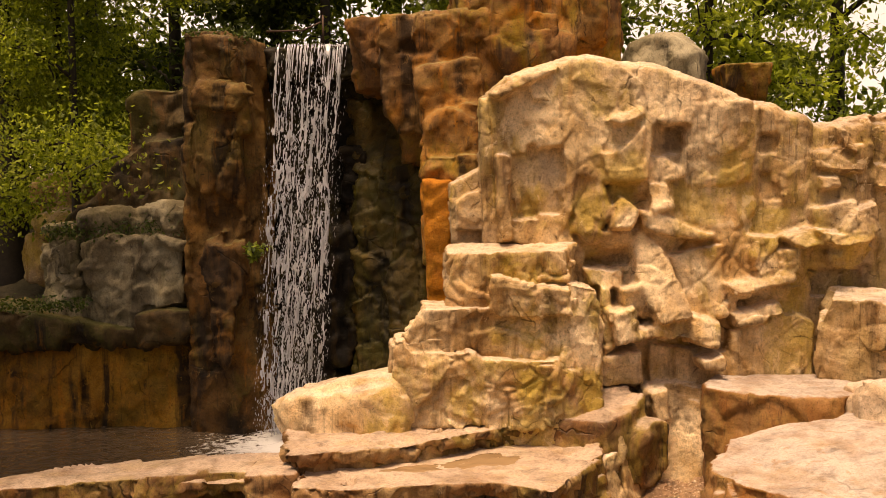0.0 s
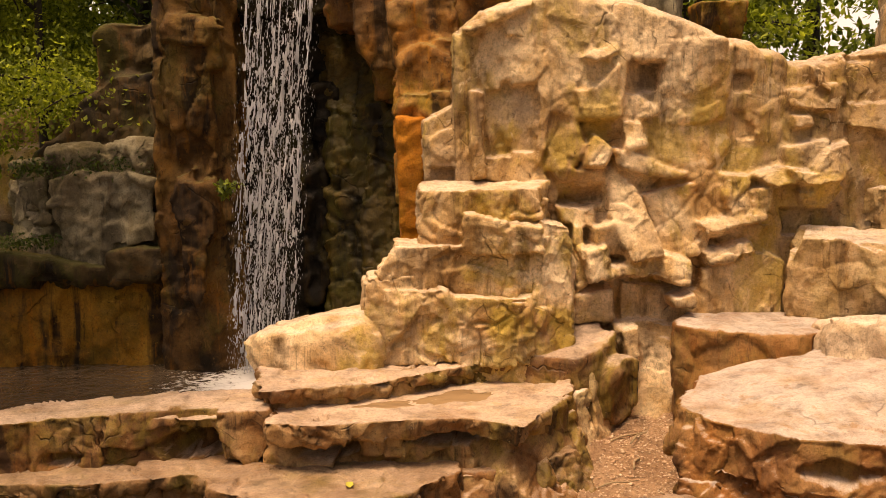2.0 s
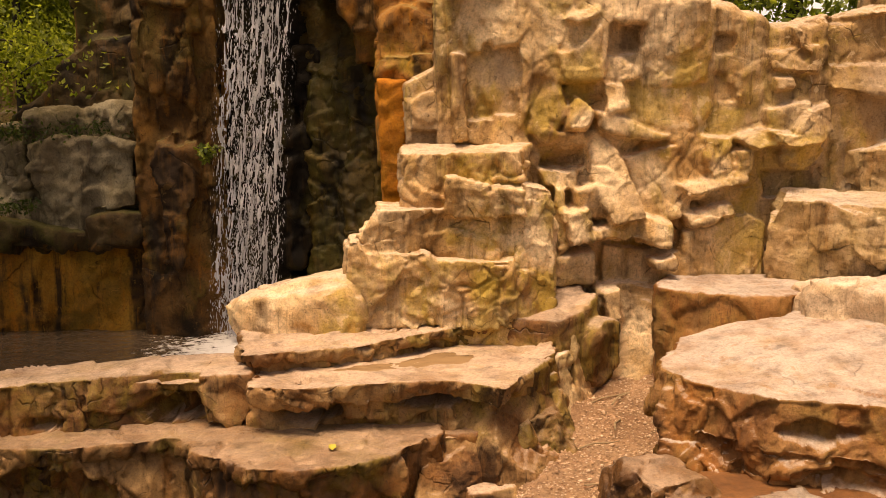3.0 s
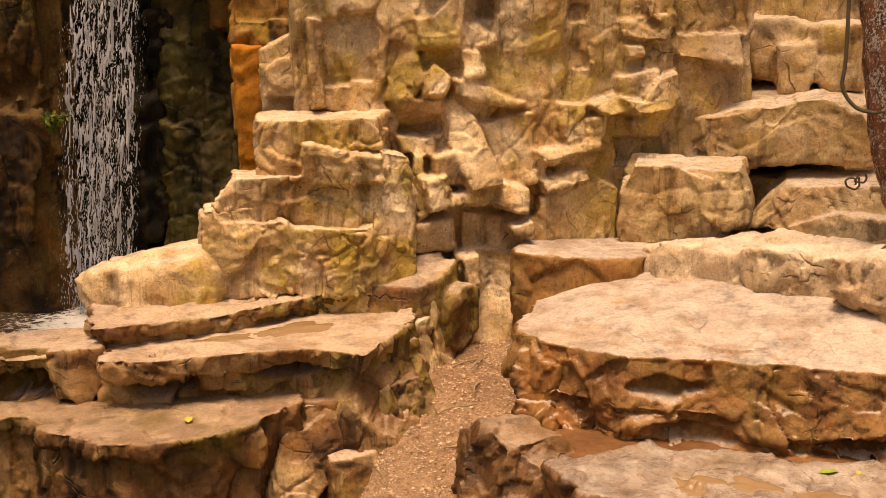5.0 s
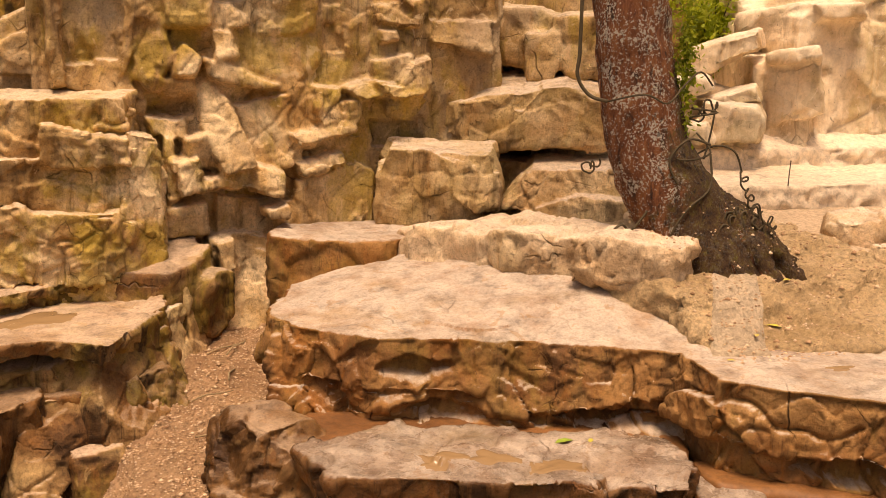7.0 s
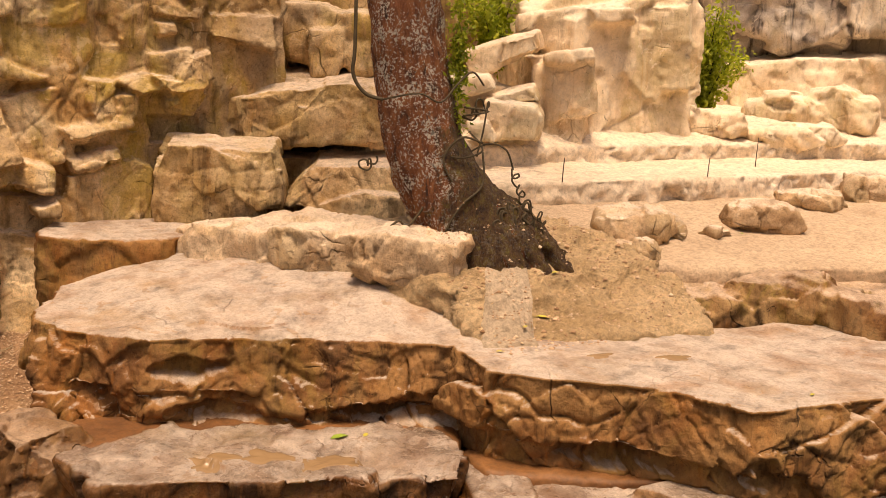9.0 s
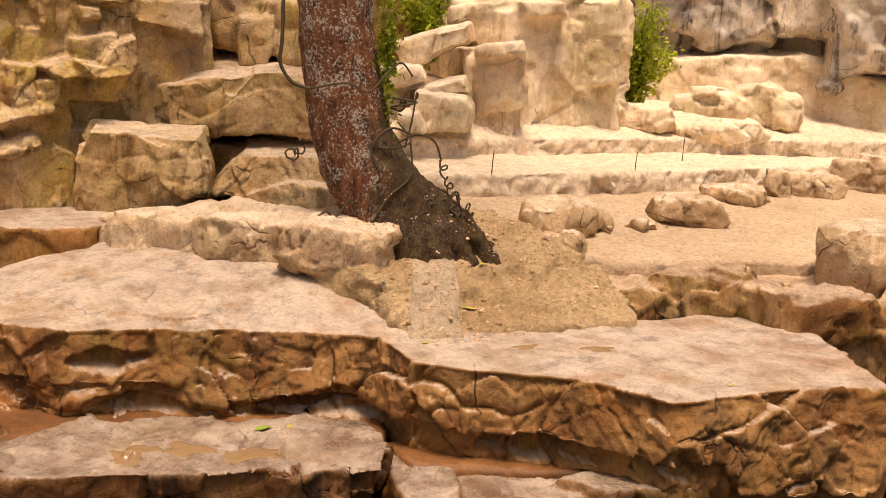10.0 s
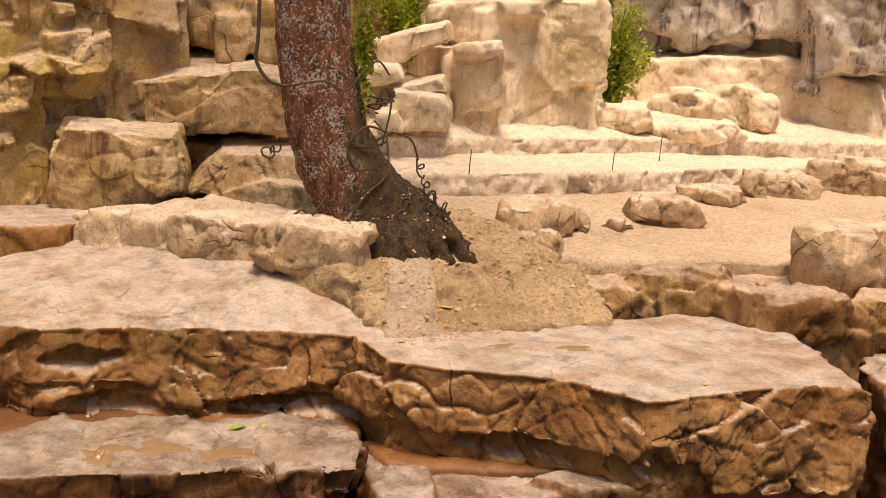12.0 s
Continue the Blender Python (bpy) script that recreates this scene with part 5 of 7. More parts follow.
rock("rib_rock", [
    ("p", [(3.4, 8.45, 1.46), (3.7, 8.0, 1.56), (4.1, 7.4, 1.62), (4.45, 6.85, 1.68), (4.8, 6.3, 1.7), (5.05, 6.42, 1.74), (4.9, 7.0, 1.75), (4.75, 7.6, 1.72), (4.5, 8.4, 1.66), (3.55, 8.85, 1.5)], 0.9, 0.03),
    ("c", (3.75, 8.2, 1.4), (0.4, 0.3, 0.24), -50), ("c", (4.2, 7.5, 1.46), (0.38, 0.3, 0.26), -58), ("c", (4.62, 6.75, 1.52), (0.42, 0.3, 0.27), -58),
], SANDROCK, "long pale ridge of rock behind the slab", voxel=0.028, seed=19, ease=2, big=0.04, med=0.025, bs=0.45, top_keep=0.6)
rock("boulder", BLD, BOULDER, "tan boulder resting against the wall", "boulder", group="boulders by the wall", voxel=0.02, seed=20, top_keep=0.5, big=0.03, med=0.014, small=0.008, fine=0.006, fuse=True, ease=0, grow=1.1)
rock("boulder", BLDUP + [
    ("p", [(4.2, 9.87, 2.43), (4.49, 9.49, 2.58), (4.8, 9.28, 2.64), (5.07, 9.07, 2.72), (5.28, 8.92, 2.74), (5.54, 8.67, 2.58), (6.22, 9.03, 2.73), (6.17, 10.07, 2.94), (5.12, 10.81, 2.94), (4.33, 10.44, 2.68)], 2.14, -0.04)],
     BOULDER, "large flat-topped boulder stacked above others", "boulder", group="boulders by the wall", voxel=0.02, seed=21, big=0.03, med=0.014, small=0.008, fine=0.006, fuse=True, ease=0, grow=1.1)
rock("boulder", BLDLOW + [("p", flat([(4.5, 9.6), (5.6, 9.0), (5.9, 9.6), (4.6, 10.3)], 2.0), 1.2, 0.0)], BOULDER, "pale sloping boulder below the stack", "boulder", group="boulders by the wall", voxel=0.02, seed=22, big=0.03, med=0.014, small=0.008, fine=0.006, fuse=True, ease=0, grow=1.1)
rock("gully_boulder", [("c", (1.84, 6.62, 0.28), (0.36, 0.42, 0.48), 25, -6, 8), ("c", (2.02, 6.42, 0.2), (0.3, 0.3, 0.4), 60), ("p", flat([(1.5, 6.4), (1.6, 6.9), (2.2, 6.9), (2.2, 6.2), (1.8, 6.05)], 0.25), -0.6, 0.05)],
     SHELFROCK, "mossy broken boulder at the gully's edge", "boulder", voxel=0.018, seed=23, big=0.03, med=0.02, small=0.012, bs=0.4, ms=0.2, crack=0.04)
rock("low_slab", [
    ("p", flat([(1.94, 6.22), (2.03, 5.68), (2.72, 5.4), (3.0, 5.27), (3.5, 5.05), (4.02, 4.85), (4.3, 5.26), (4.32, 5.64), (3.85, 5.87), (3.3, 6.15), (2.69, 6.4)], 0.58), 0.35, -0.03),
    ("p", flat([(1.94, 6.4), (2.1, 5.75), (3.5, 5.15), (4.05, 5.0), (4.6, 6.0), (3.3, 6.8), (2.0, 6.9)], 0.47), -0.6, 0.03),
], WETSLAB, "low wet rock slab with shallow puddles", "rock slab", big=0.06, bs=0.5, voxel=0.026, seed=24)
rock("low_slab", [
    ("p", flat([(4.1, 4.85), (4.31, 5.4), (5.0, 5.2), (5.44, 4.6), (6.07, 4.1), (5.71, 3.84), (4.69, 4.27), (3.99, 4.45)], 0.46), -0.6, 0.05),
    ("p", flat([(4.95, 4.35), (5.5, 4.35), (6.05, 4.05), (5.7, 3.85), (5.1, 4.05)], 0.53), 0.3, 0.02),
], WETSLAB, "low wet rock slab below the broad ledge", "rock slab", big=0.06, bs=0.5, voxel=0.026, seed=25)
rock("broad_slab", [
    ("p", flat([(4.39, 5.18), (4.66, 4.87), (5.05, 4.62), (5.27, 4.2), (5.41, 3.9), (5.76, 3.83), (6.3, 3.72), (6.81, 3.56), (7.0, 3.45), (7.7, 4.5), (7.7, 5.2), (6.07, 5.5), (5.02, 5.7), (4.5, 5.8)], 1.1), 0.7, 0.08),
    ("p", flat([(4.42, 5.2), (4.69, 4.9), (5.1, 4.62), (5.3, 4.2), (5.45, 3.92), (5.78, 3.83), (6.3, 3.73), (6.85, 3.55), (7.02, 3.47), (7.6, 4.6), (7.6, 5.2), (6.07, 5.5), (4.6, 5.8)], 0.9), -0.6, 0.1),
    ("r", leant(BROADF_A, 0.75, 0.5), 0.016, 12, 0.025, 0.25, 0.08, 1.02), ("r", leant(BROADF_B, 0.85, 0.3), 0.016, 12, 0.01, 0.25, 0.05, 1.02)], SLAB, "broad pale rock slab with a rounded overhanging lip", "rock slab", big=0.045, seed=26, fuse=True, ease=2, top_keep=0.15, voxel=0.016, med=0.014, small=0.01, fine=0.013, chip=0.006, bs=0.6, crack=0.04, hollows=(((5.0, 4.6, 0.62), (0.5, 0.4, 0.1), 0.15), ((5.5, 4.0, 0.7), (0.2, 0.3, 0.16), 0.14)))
rim_line = [(6.1, 6.15), (6.5, 5.75), (7.2, 5.5), (7.65, 5.05), (7.62, 4.65), (8.6, 4.2), (10.4, 4.0)]
rim_rnd = random.Random(27)
rim_lumps = []
for (ax, ay), (bx, by) in zip(rim_line, rim_line[1:]):
    steps = max(2, int(math.hypot(bx - ax, by - ay) / 0.3))
    for k in range(steps):
        u = (k + rim_rnd.uniform(0.2, 0.8)) / steps
        s0 = rim_rnd.uniform(0.2, 0.34)
        rim_lumps.append(("c", (ax + (bx - ax) * u + 0.05, ay + (by - ay) * u + rim_rnd.uniform(0.08, 0.2), 1.44 - s0 + rim_rnd.uniform(-0.08, 0.08)), (s0 * 1.25, s0, s0), rim_rnd.uniform(-50, 10), rim_rnd.uniform(-8, 8)))
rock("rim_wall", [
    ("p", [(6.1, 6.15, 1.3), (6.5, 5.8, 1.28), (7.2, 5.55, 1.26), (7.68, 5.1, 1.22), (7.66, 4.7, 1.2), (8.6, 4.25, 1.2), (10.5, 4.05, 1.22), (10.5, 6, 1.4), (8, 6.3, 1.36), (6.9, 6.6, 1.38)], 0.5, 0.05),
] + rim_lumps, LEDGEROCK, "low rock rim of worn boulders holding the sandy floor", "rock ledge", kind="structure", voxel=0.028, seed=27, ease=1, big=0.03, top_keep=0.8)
rock("rim_boulder", [("c", (8.85, 4.9, 1.45), (0.42, 0.4, 0.46)), ("c", (9.45, 4.6, 1.5), (0.5, 0.4, 0.55))], SANDROCK, "tan boulder on the rock rim", "boulder", voxel=0.03, seed=28, ease=3)
rock("side_slab", [("p", flat([(7.75, 3.6), (8.05, 4.2), (8.6, 4.3), (9.5, 4.0), (9, 3)], 0.9), -0.6, -0.1)], SLAB, "wet rock shelf beside the broad slab", "rock slab", big=0.06, bs=0.5, voxel=0.035, seed=29)

# ---- sandy terraces and far rocks ----
rock("terrace_step", [("p", [(5.6, 8.1, 1.88), (6.55, 7.95, 1.88), (8.2, 7.78, 1.9), (9.2, 7.68, 1.9), (10.8, 7.7, 1.92), (14, 7.5, 1.92), (18, 7.2, 1.95), (18, 12, 2.0), (5.6, 12, 2.0)], 1.0, 0.0)],
     TERRACE, "low packed sand step with a rough edge", "step", group="sandy steps", kind="structure", voxel=0.035, seed=30, crack=0.0, top_keep=0.3, big=0.03, med=0.025, small=0.02, fine=0.025)
rock("terrace_step", [("p", [(5.6, 9.3, 2.1), (6.95, 9.06, 2.1), (8.6, 9.0, 2.1), (10.25, 8.96, 2.12), (12.4, 8.5, 2.14), (14.7, 8.05, 2.16), (18, 7.6, 2.2), (18, 9.6, 2.42), (12, 9.9, 2.4), (7.5, 9.7, 2.38), (5.6, 10, 2.38)], 1.2, 0.0),
                       ("p", [(5.6, 9.9, 2.36), (7.5, 9.6, 2.36), (12, 9.8, 2.38), (18, 9.5, 2.42), (18, 14, 2.5), (5.6, 13, 2.5)], 1.2, 0.0)],
     TERRACE, "low packed sand step with a rough edge", "step", group="sandy steps", kind="structure", voxel=0.035, seed=31, crack=0.0, top_keep=0.3, big=0.03, med=0.025, small=0.02, fine=0.025)
for k, block in enumerate(HEAP):
    rock("terrace_rock", [block], PALE, "pale broken rock in a heap beside the terraces", "rock", group="heap of pale rocks", voxel=0.03, seed=320 + k, big=0.03)
rock("heap_base", [("c", (7.4, 9.9, 2.3), (0.6, 0.4, 0.55)), ("c", (7.2, 9.4, 2.0), (0.5, 0.35, 0.3))], PALE, "low pale rock under the heap", "rock", voxel=0.035, seed=39, big=0.03)
rock("terrace_bluff", {
    "lower_block": [("r", BLUFF_A[:2]), ("p", [(7.8, 9.5, 2.98), (8.3, 9.1, 3.05), (8.8, 9.6, 3.1), (8.3, 10.5, 3.2)], 1.9, 0.05)],
    "upper_block": [("r", BLUFF_A[2:] + BLUFF_B), ("p", [(8.2, 10.3, 3.6), (8.9, 10.0, 3.9), (9.4, 9.7, 4.0), (9.95, 9.3, 4.0), (10.3, 10.2, 4), (8.5, 11.3, 4)], 1.9, 0.1),
                    ("p", [(8.35, 9.5, 3.5), (9.2, 9.42, 3.8), (10.2, 9.38, 3.9), (10.3, 10.2, 4), (8.3, 10.5, 3.6)], 1.9, 0.12)],
}, PALE, "tall pale rock bluff above the terraces", "rock wall", voxel=0.034, seed=33, big=0.04, ease=1)
rock("terrace_ledge", [("c", (10.45, 9.3, 2.34), (0.52, 0.22, 0.2), -42), ("c", (10.1, 9.5, 2.38), (0.3, 0.2, 0.2), -42), ("c", (11.3, 8.9, 2.2), (0.62, 0.26, 0.16), -40), ("c", (11.8, 8.9, 2.22), (0.5, 0.3, 0.18), -40)],
     PALE, "low pale rock ledge", voxel=0.024, seed=34, big=0.03, bs=0.3, ease=1)
for k, (x, y, r) in enumerate(((12.35, 9.85, 0.32), (12.85, 9.3, 0.38))):
    rock("far_boulder", [("c", (x, y, 2.36 + 0.5 * r), (r * 1.1, r, r * 0.9)), ("c", (x + 0.16, y - 0.2, 2.36 + 0.3 * r), (r, 0.9 * r, 0.8 * r), 40), ("c", (x - 0.14, y + 0.15, 2.36 + 0.25 * r), (r, 0.9 * r, 0.7 * r), 70)], PALE,
         "pale lumpy boulder before the far wall", "boulder", group="boulders before the far wall", voxel=0.03, seed=35 + 10 * k, ease=1, big=0.05, bs=0.4)
rock("wall_far_foot", [
    ("p", [(12.6, 12.0, 2.9), (13.1, 11.4, 3.05), (13.7, 10.7, 3.2), (14.2, 9.95, 3.25), (14.5, 9.3, 3.15), (14.8, 8.5, 2.9), (15.6, 8.8, 3.0), (15, 10.4, 3.4), (13.3, 12.6, 3.1)], 1.9, 0.3),
], PALE, "cream sloping rock at the foot of the far wall", "rock wall", kind="structure", voxel=0.04, seed=38, big=0.05, med=0.02, ease=2)
rock("wall_far", [("r", FARW, 0.04, 8, 0.03, 1.2),
    ("p", flat([(11.6, 14.0), (12.4, 13.1), (13.6, 11.9), (14.7, 10.7), (15.4, 9.3), (16.2, 7), (17, 3), (20, 3), (20, 14)], 6.5), 1.5, 0.1),
], FARROCK, "far grey and tan rock wall with black streaks", "rock wall", kind="structure", voxel=0.055, seed=36, big=0.1, bs=1.6, med=0.08, ms=0.6, small=0.03, ss=0.25, fuse=True, ease=1)
rock("wall_back", UPBLK + [
    ("p", flat([(5.3, 11), (7, 11.2), (8.4, 11.6), (12.0, 13.3), (12, 15), (5.8, 13)], 5.5), 1.5, 0.1),
    ("p", flat([(4.8, 10.6), (6.4, 10.4), (6.6, 11.5), (4.8, 11.5)], 3.4), 1.5, 0.1),
], TAN, "tan rock wall behind the stacked boulders", "rock wall", kind="structure", voxel=0.045, seed=37, fuse=True, ease=2, grow=1.1)
rock("dirt_bank", [
    ("p", [(4.72, 5.75, 1.1), (5.3, 5.55, 1.1), (6.0, 5.35, 1.12), (6.5, 5.25, 1.14), (6.6, 5.8, 1.44), (6.2, 6.2, 1.46), (5.4, 6.2, 1.44), (4.7, 6.15, 1.4)], 0.4, 0.1),
    ("p", [(4.7, 6.1, 1.38), (5.4, 6.1, 1.42), (6.1, 6.1, 1.45), (6.5, 5.85, 1.45), (6.6, 6.6, 1.6), (6.5, 7.4, 1.68), (5.2, 7.6, 1.7), (4.4, 7.5, 1.62), (4.5, 6.6, 1.52)], 0.4, 0.1),
],
     BANK, "sloping brown dirt bank below the tree", "dirt bank", kind="structure", voxel=0.03, seed=46, top_keep=1.0, crack=0.0, big=0.03, med=0.03, small=0.014, fine=0.03)
rock("sand_floor", [("p", [(6.3, 6.4, 1.44), (7.2, 5.9, 1.42), (8.2, 5.6, 1.41), (9, 5.2, 1.42), (12, 4.5, 1.47), (18, 4, 1.5), (18, 8.4, 1.78), (5.4, 8.4, 1.74), (5.4, 7.6, 1.64), (6.3, 7.2, 1.56)], 0.6, 0.0)],
     SAND, "pale dry sand floor", "sand", kind="structure", voxel=0.05, seed=47, crack=0.0, big=0.03, med=0.015, small=0.006)
rock("mud_strip", [("p", flat([(2.0, 6.45), (2.7, 6.2), (3.3, 5.95), (3.9, 5.7), (4.4, 5.45), (4.55, 5.8), (3.5, 6.5), (2.1, 7.0)], 0.53), 0.2, 0.0)],
     MUD, "wet orange-brown mud along the foot of the slab", "mud", kind="structure", voxel=0.03, seed=48, crack=0.0, big=0.01, med=0.008, small=0.004, fine=0.006)
rock("mud_strip", [("p", flat([(4.38, 5.4), (4.3, 5.02), (4.8, 4.62), (5.15, 4.4), (5.32, 4.18), (5.52, 4.02), (5.9, 3.92), (5.6, 4.5), (4.8, 5.2)], 0.5), 0.2, 0.0)],
     MUD, "wet orange-brown mud along the foot of the broad slab", "mud", kind="structure", voxel=0.03, seed=49, crack=0.0, big=0.02, med=0.01, small=0.004, fine=0.01)
bpy.context.view_layer.update()
for x, y, sx, sy, sz, rz in ((7.15, 6.9, 0.42, 0.32, 0.2, -38), (8.6, 6.75, 0.4, 0.28, 0.2, -36), (9.9, 7.2, 0.42, 0.28, 0.14, -40), (10.7, 7.25, 0.16, 0.16, 0.26, -45),
                             (11.2, 7.2, 0.42, 0.28, 0.22, -45), (12.6, 7.15, 0.75, 0.38, 0.3, -42), (7.9, 6.6, 0.14, 0.12, 0.06, 0), (6.7, 6.35, 0.16, 0.14, 0.1, 30)):
    rock("sand_boulder", [("c", (x, y, drop(x, y) + 0.35 * sz), (sx, sy, sz), rz), ("c", (x + 0.1, y + 0.06, drop(x, y) + 0.2 * sz), (0.8 * sx, sy, 0.8 * sz), rz + 30)], SANDROCK,
         "pale low boulder half sunk in the sand", "boulder", group="boulders on the sand", voxel=0.025, seed=int(x * 100), big=0.05, bs=0.4, top_keep=0.8, ease=1)

# ---- ground and water ----
def sheet(name, x0, x1, y0, y1, nx, ny, height, material, label, category, kind="structure"):
    xs, ys = np.linspace(x0, x1, nx), np.linspace(y0, y1, ny)
    gx, gy = np.meshgrid(xs, ys)
    gz = height(gx.ravel(), gy.ravel())
    v = np.stack([gx.ravel(), gy.ravel(), gz], 1)
    f = [(j * nx + i, j * nx + i + 1, (j + 1) * nx + i + 1, (j + 1) * nx + i) for j in range(ny - 1) for i in range(nx - 1)]
    me = bpy.data.meshes.new(name)
    me.from_pydata(v.tolist(), [], f)
    me.materials.append(material)
    me.shade_smooth()
    return tagged(new(name, me), label, category, kind=kind)


def ground_height(x, y):
    out = np.clip(np.maximum(np.maximum((y - 14.2) / 2.5, (x - 17) / 2), np.maximum((-9 - x) / 2, 0)), 0, 1)
    d = np.hypot(x, y)
    return -0.7 + out * 2.6 + np.clip((d - 20) / 40, 0, 1) * 2.0 * (y > 0) + 0.15 * fbm(p3(x, y) * 0.5, 5, 3)


def stretched(a, b, n, c, w):
    """Even steps of w round c, growing towards a and b."""
    t = np.linspace(-1, 1, n)
    return np.where(t < 0, c - (c - a) * np.abs(t) ** 3, c + (b - c) * np.abs(t) ** 3)


gx, gy = np.meshgrid(stretched(-1500, 1500, 241, 3, 0), stretched(-1500, 1500, 241, 9, 0))
gv = np.stack([gx.ravel(), gy.ravel(), ground_height(gx.ravel(), gy.ravel())], 1)
gm = bpy.data.meshes.new("ground")
gm.from_pydata(gv.tolist(), [], [(j * 241 + i, j * 241 + i + 1, (j + 1) * 241 + i + 1, (j + 1) * 241 + i) for j in range(240) for i in range(240)])
gm.materials.append(SOIL)
gm.shade_smooth()
tagged(new("ground", gm), "dark leaf-strewn forest soil", "ground", kind="structure")

def gully_height(x, y):
    side = np.clip((0.97 + 0.45 * np.clip(y - 7.0, 0, 2) + 0.12 * fbm(p3(x, y) * 3, 17, 2) - x) / 0.5, 0, 1)
    return 0.03 - 0.7 * side + 0.18 * np.clip(y - 6.0, -2, 4) + 0.05 * fbm(p3(x, y) * 2, 7, 3) + 0.035 * fbm(p3(x, y) * 8, 8, 4)


sheet("gully_floor", 0.3, 3.2, 4.0, 9.9, 150, 300, gully_height, GULLY, "reddish gravel and dirt in the gully", "dirt path")
m, n, l, p = nodes_of("pool_water")
pos, g = mapped(n, l, (1, 1, 1))
away = n.new("ShaderNodeVectorMath")
away.operation = "DISTANCE"
away.inputs[1].default_value = (-1.55, 11.6, 0.32)
l.new(pos, away.inputs[0])
froth = maths(n, l, "SUBTRACT", maths(n, l, "ADD", noise_node(n, l, pos, 9, 7, 0.7, 0.6), 0.22), maths(n, l, "MULTIPLY", away.outputs["Value"], 0.3))
froth = ramp(n, l, froth, [(0.42, (0.0,)), (0.56, (1.0,))])
l.new(mix(n, l, froth, (0.12, 0.085, 0.052), (0.7, 0.68, 0.64)), p.inputs["Base Color"])
l.new(ramp(n, l, froth, [(0.0, (0.06,)), (1.0, (0.7,))]), p.inputs["Roughness"])
b = n.new("ShaderNodeBump")
b.inputs["Strength"].default_value, b.inputs["Distance"].default_value = 0.7, 0.05
l.new(noise_node(n, l, pos, 7, 4, 0.55, 0.5), b.inputs["Height"])
l.new(b.outputs[0], p.inputs["Normal"])
POOL = m
sheet("water", -9, 0.3, 7.9, 13.4, 140, 90, lambda x, y: 0.32 + 0.012 * fbm(p3(x, y) * 2.5, 15, 3), POOL, "murky brown pool water", "water")

# ---- waterfall ----
def plain_material(name, colour, rough=0.6, metal=0.0):
    m, n, l, p = nodes_of(name)
    pos, g = mapped(n, l, (1, 1, 1))
    c = ramp(n, l, noise_node(n, l, pos, 18, 5, 0.7), [(0.3, tuple(v * 0.7 for v in colour)), (0.7, tuple(min(1, v * 1.2) for v in colour))])
    l.new(c, p.inputs["Base Color"])
    p.inputs["Roughness"].default_value, p.inputs["Metallic"].default_value = rough, metal
    return m


m, n, l, p = nodes_of("falling_water")
p.inputs["Base Color"].default_value = (0.85, 0.85, 0.87, 1)
p.inputs["Roughness"].default_value = 0.2
p.inputs["Transmission Weight"].default_value = 0.55
p.inputs["IOR"].default_value = 1.33
FALL = m


def fall_line(u, s):
    """A point of the falling sheet: u across, s metres of fall."""
    x = -1.78 + 0.8 * u
    out = 0.52 * np.sqrt(np.maximum(s, 0) / 4.4)
    return x - (0.22 + 0.12 * u) * s / 4.4, 12.42 - out, 4.9 - s - 0.03 * (1 - np.minimum(s / 0.12, 1))


def water_sheet(seed, nu, ns, threshold, lift):
    u, s = np.meshgrid(np.linspace(-0.08, 1.08, nu), np.linspace(0, 4.5, ns))
    u, s = u.ravel(), s.ravel()
    wob = fbm(np.stack([u * 6, s * 0.9, np.full_like(u, seed)], 1), 90, 3)
    x, y, z = fall_line(u + 0.022 * wob * np.minimum(s, 2), s)
    y = y - lift + 0.05 * fbm(np.stack([u * 9, s * 1.6, np.full_like(u, seed + 4.0)], 1), 91, 3) * np.minimum(1, s)
    long = fbm(np.stack([u * 70, s * 0.5, np.full_like(u, seed + 8.0)], 1), 92, 4)
    lace = np.abs(fbm(np.stack([u * 15 + 0.6 * wob, s * 2.5 + 0.4 * wob, np.full_like(u, seed + 12.0)], 1), 93, 3))
    t = np.clip(0.35 + s / 1.6, 0, 1)
    edge = np.clip(np.minimum(u + 0.06, 1.06 - u) / 0.1, -1, 1)
    val = (1 - t) * (long - 0.06) + t * (0.3 - 1.5 * lace + 0.12 * long) - 0.5 * (1 - edge) - threshold - 0.06 * t
    keep = (val > 0).reshape(ns, nu)
    q = keep[:-1, :-1] & keep[1:, :-1] & keep[:-1, 1:] & keep[1:, 1:]
    jj, ii = np.nonzero(q)
    a = jj * nu + ii
    faces = np.stack([a, a + 1, a + nu + 1, a + nu], 1)
    used = np.unique(faces)
    index = np.zeros(nu * ns, int)
    index[used] = np.arange(len(used))
    return np.stack([x, y, z], 1)[used], index[faces]


fall = tagged(new("waterfall"), "white curtain of falling water breaking into strands", "waterfall")
for k, (seed, threshold, lift) in enumerate(((1.0, 0.0, 0.0), (5.0, 0.06, 0.06), (9.0, 0.12, 0.12))):
    v, f = water_sheet(seed, 240, 760, threshold, lift)
    me = bpy.data.meshes.new("water_curtain")
    me.from_pydata(v.tolist(), [], f.tolist())
    me.materials.append(FALL)
    me.shade_smooth()
    ob = new("water_curtain", me)
    ob.parent = fall
    tagged(ob, kind="stuff")
    sol = ob.modifiers.new("thick", "SOLIDIFY")
    sol.thickness = 0.01


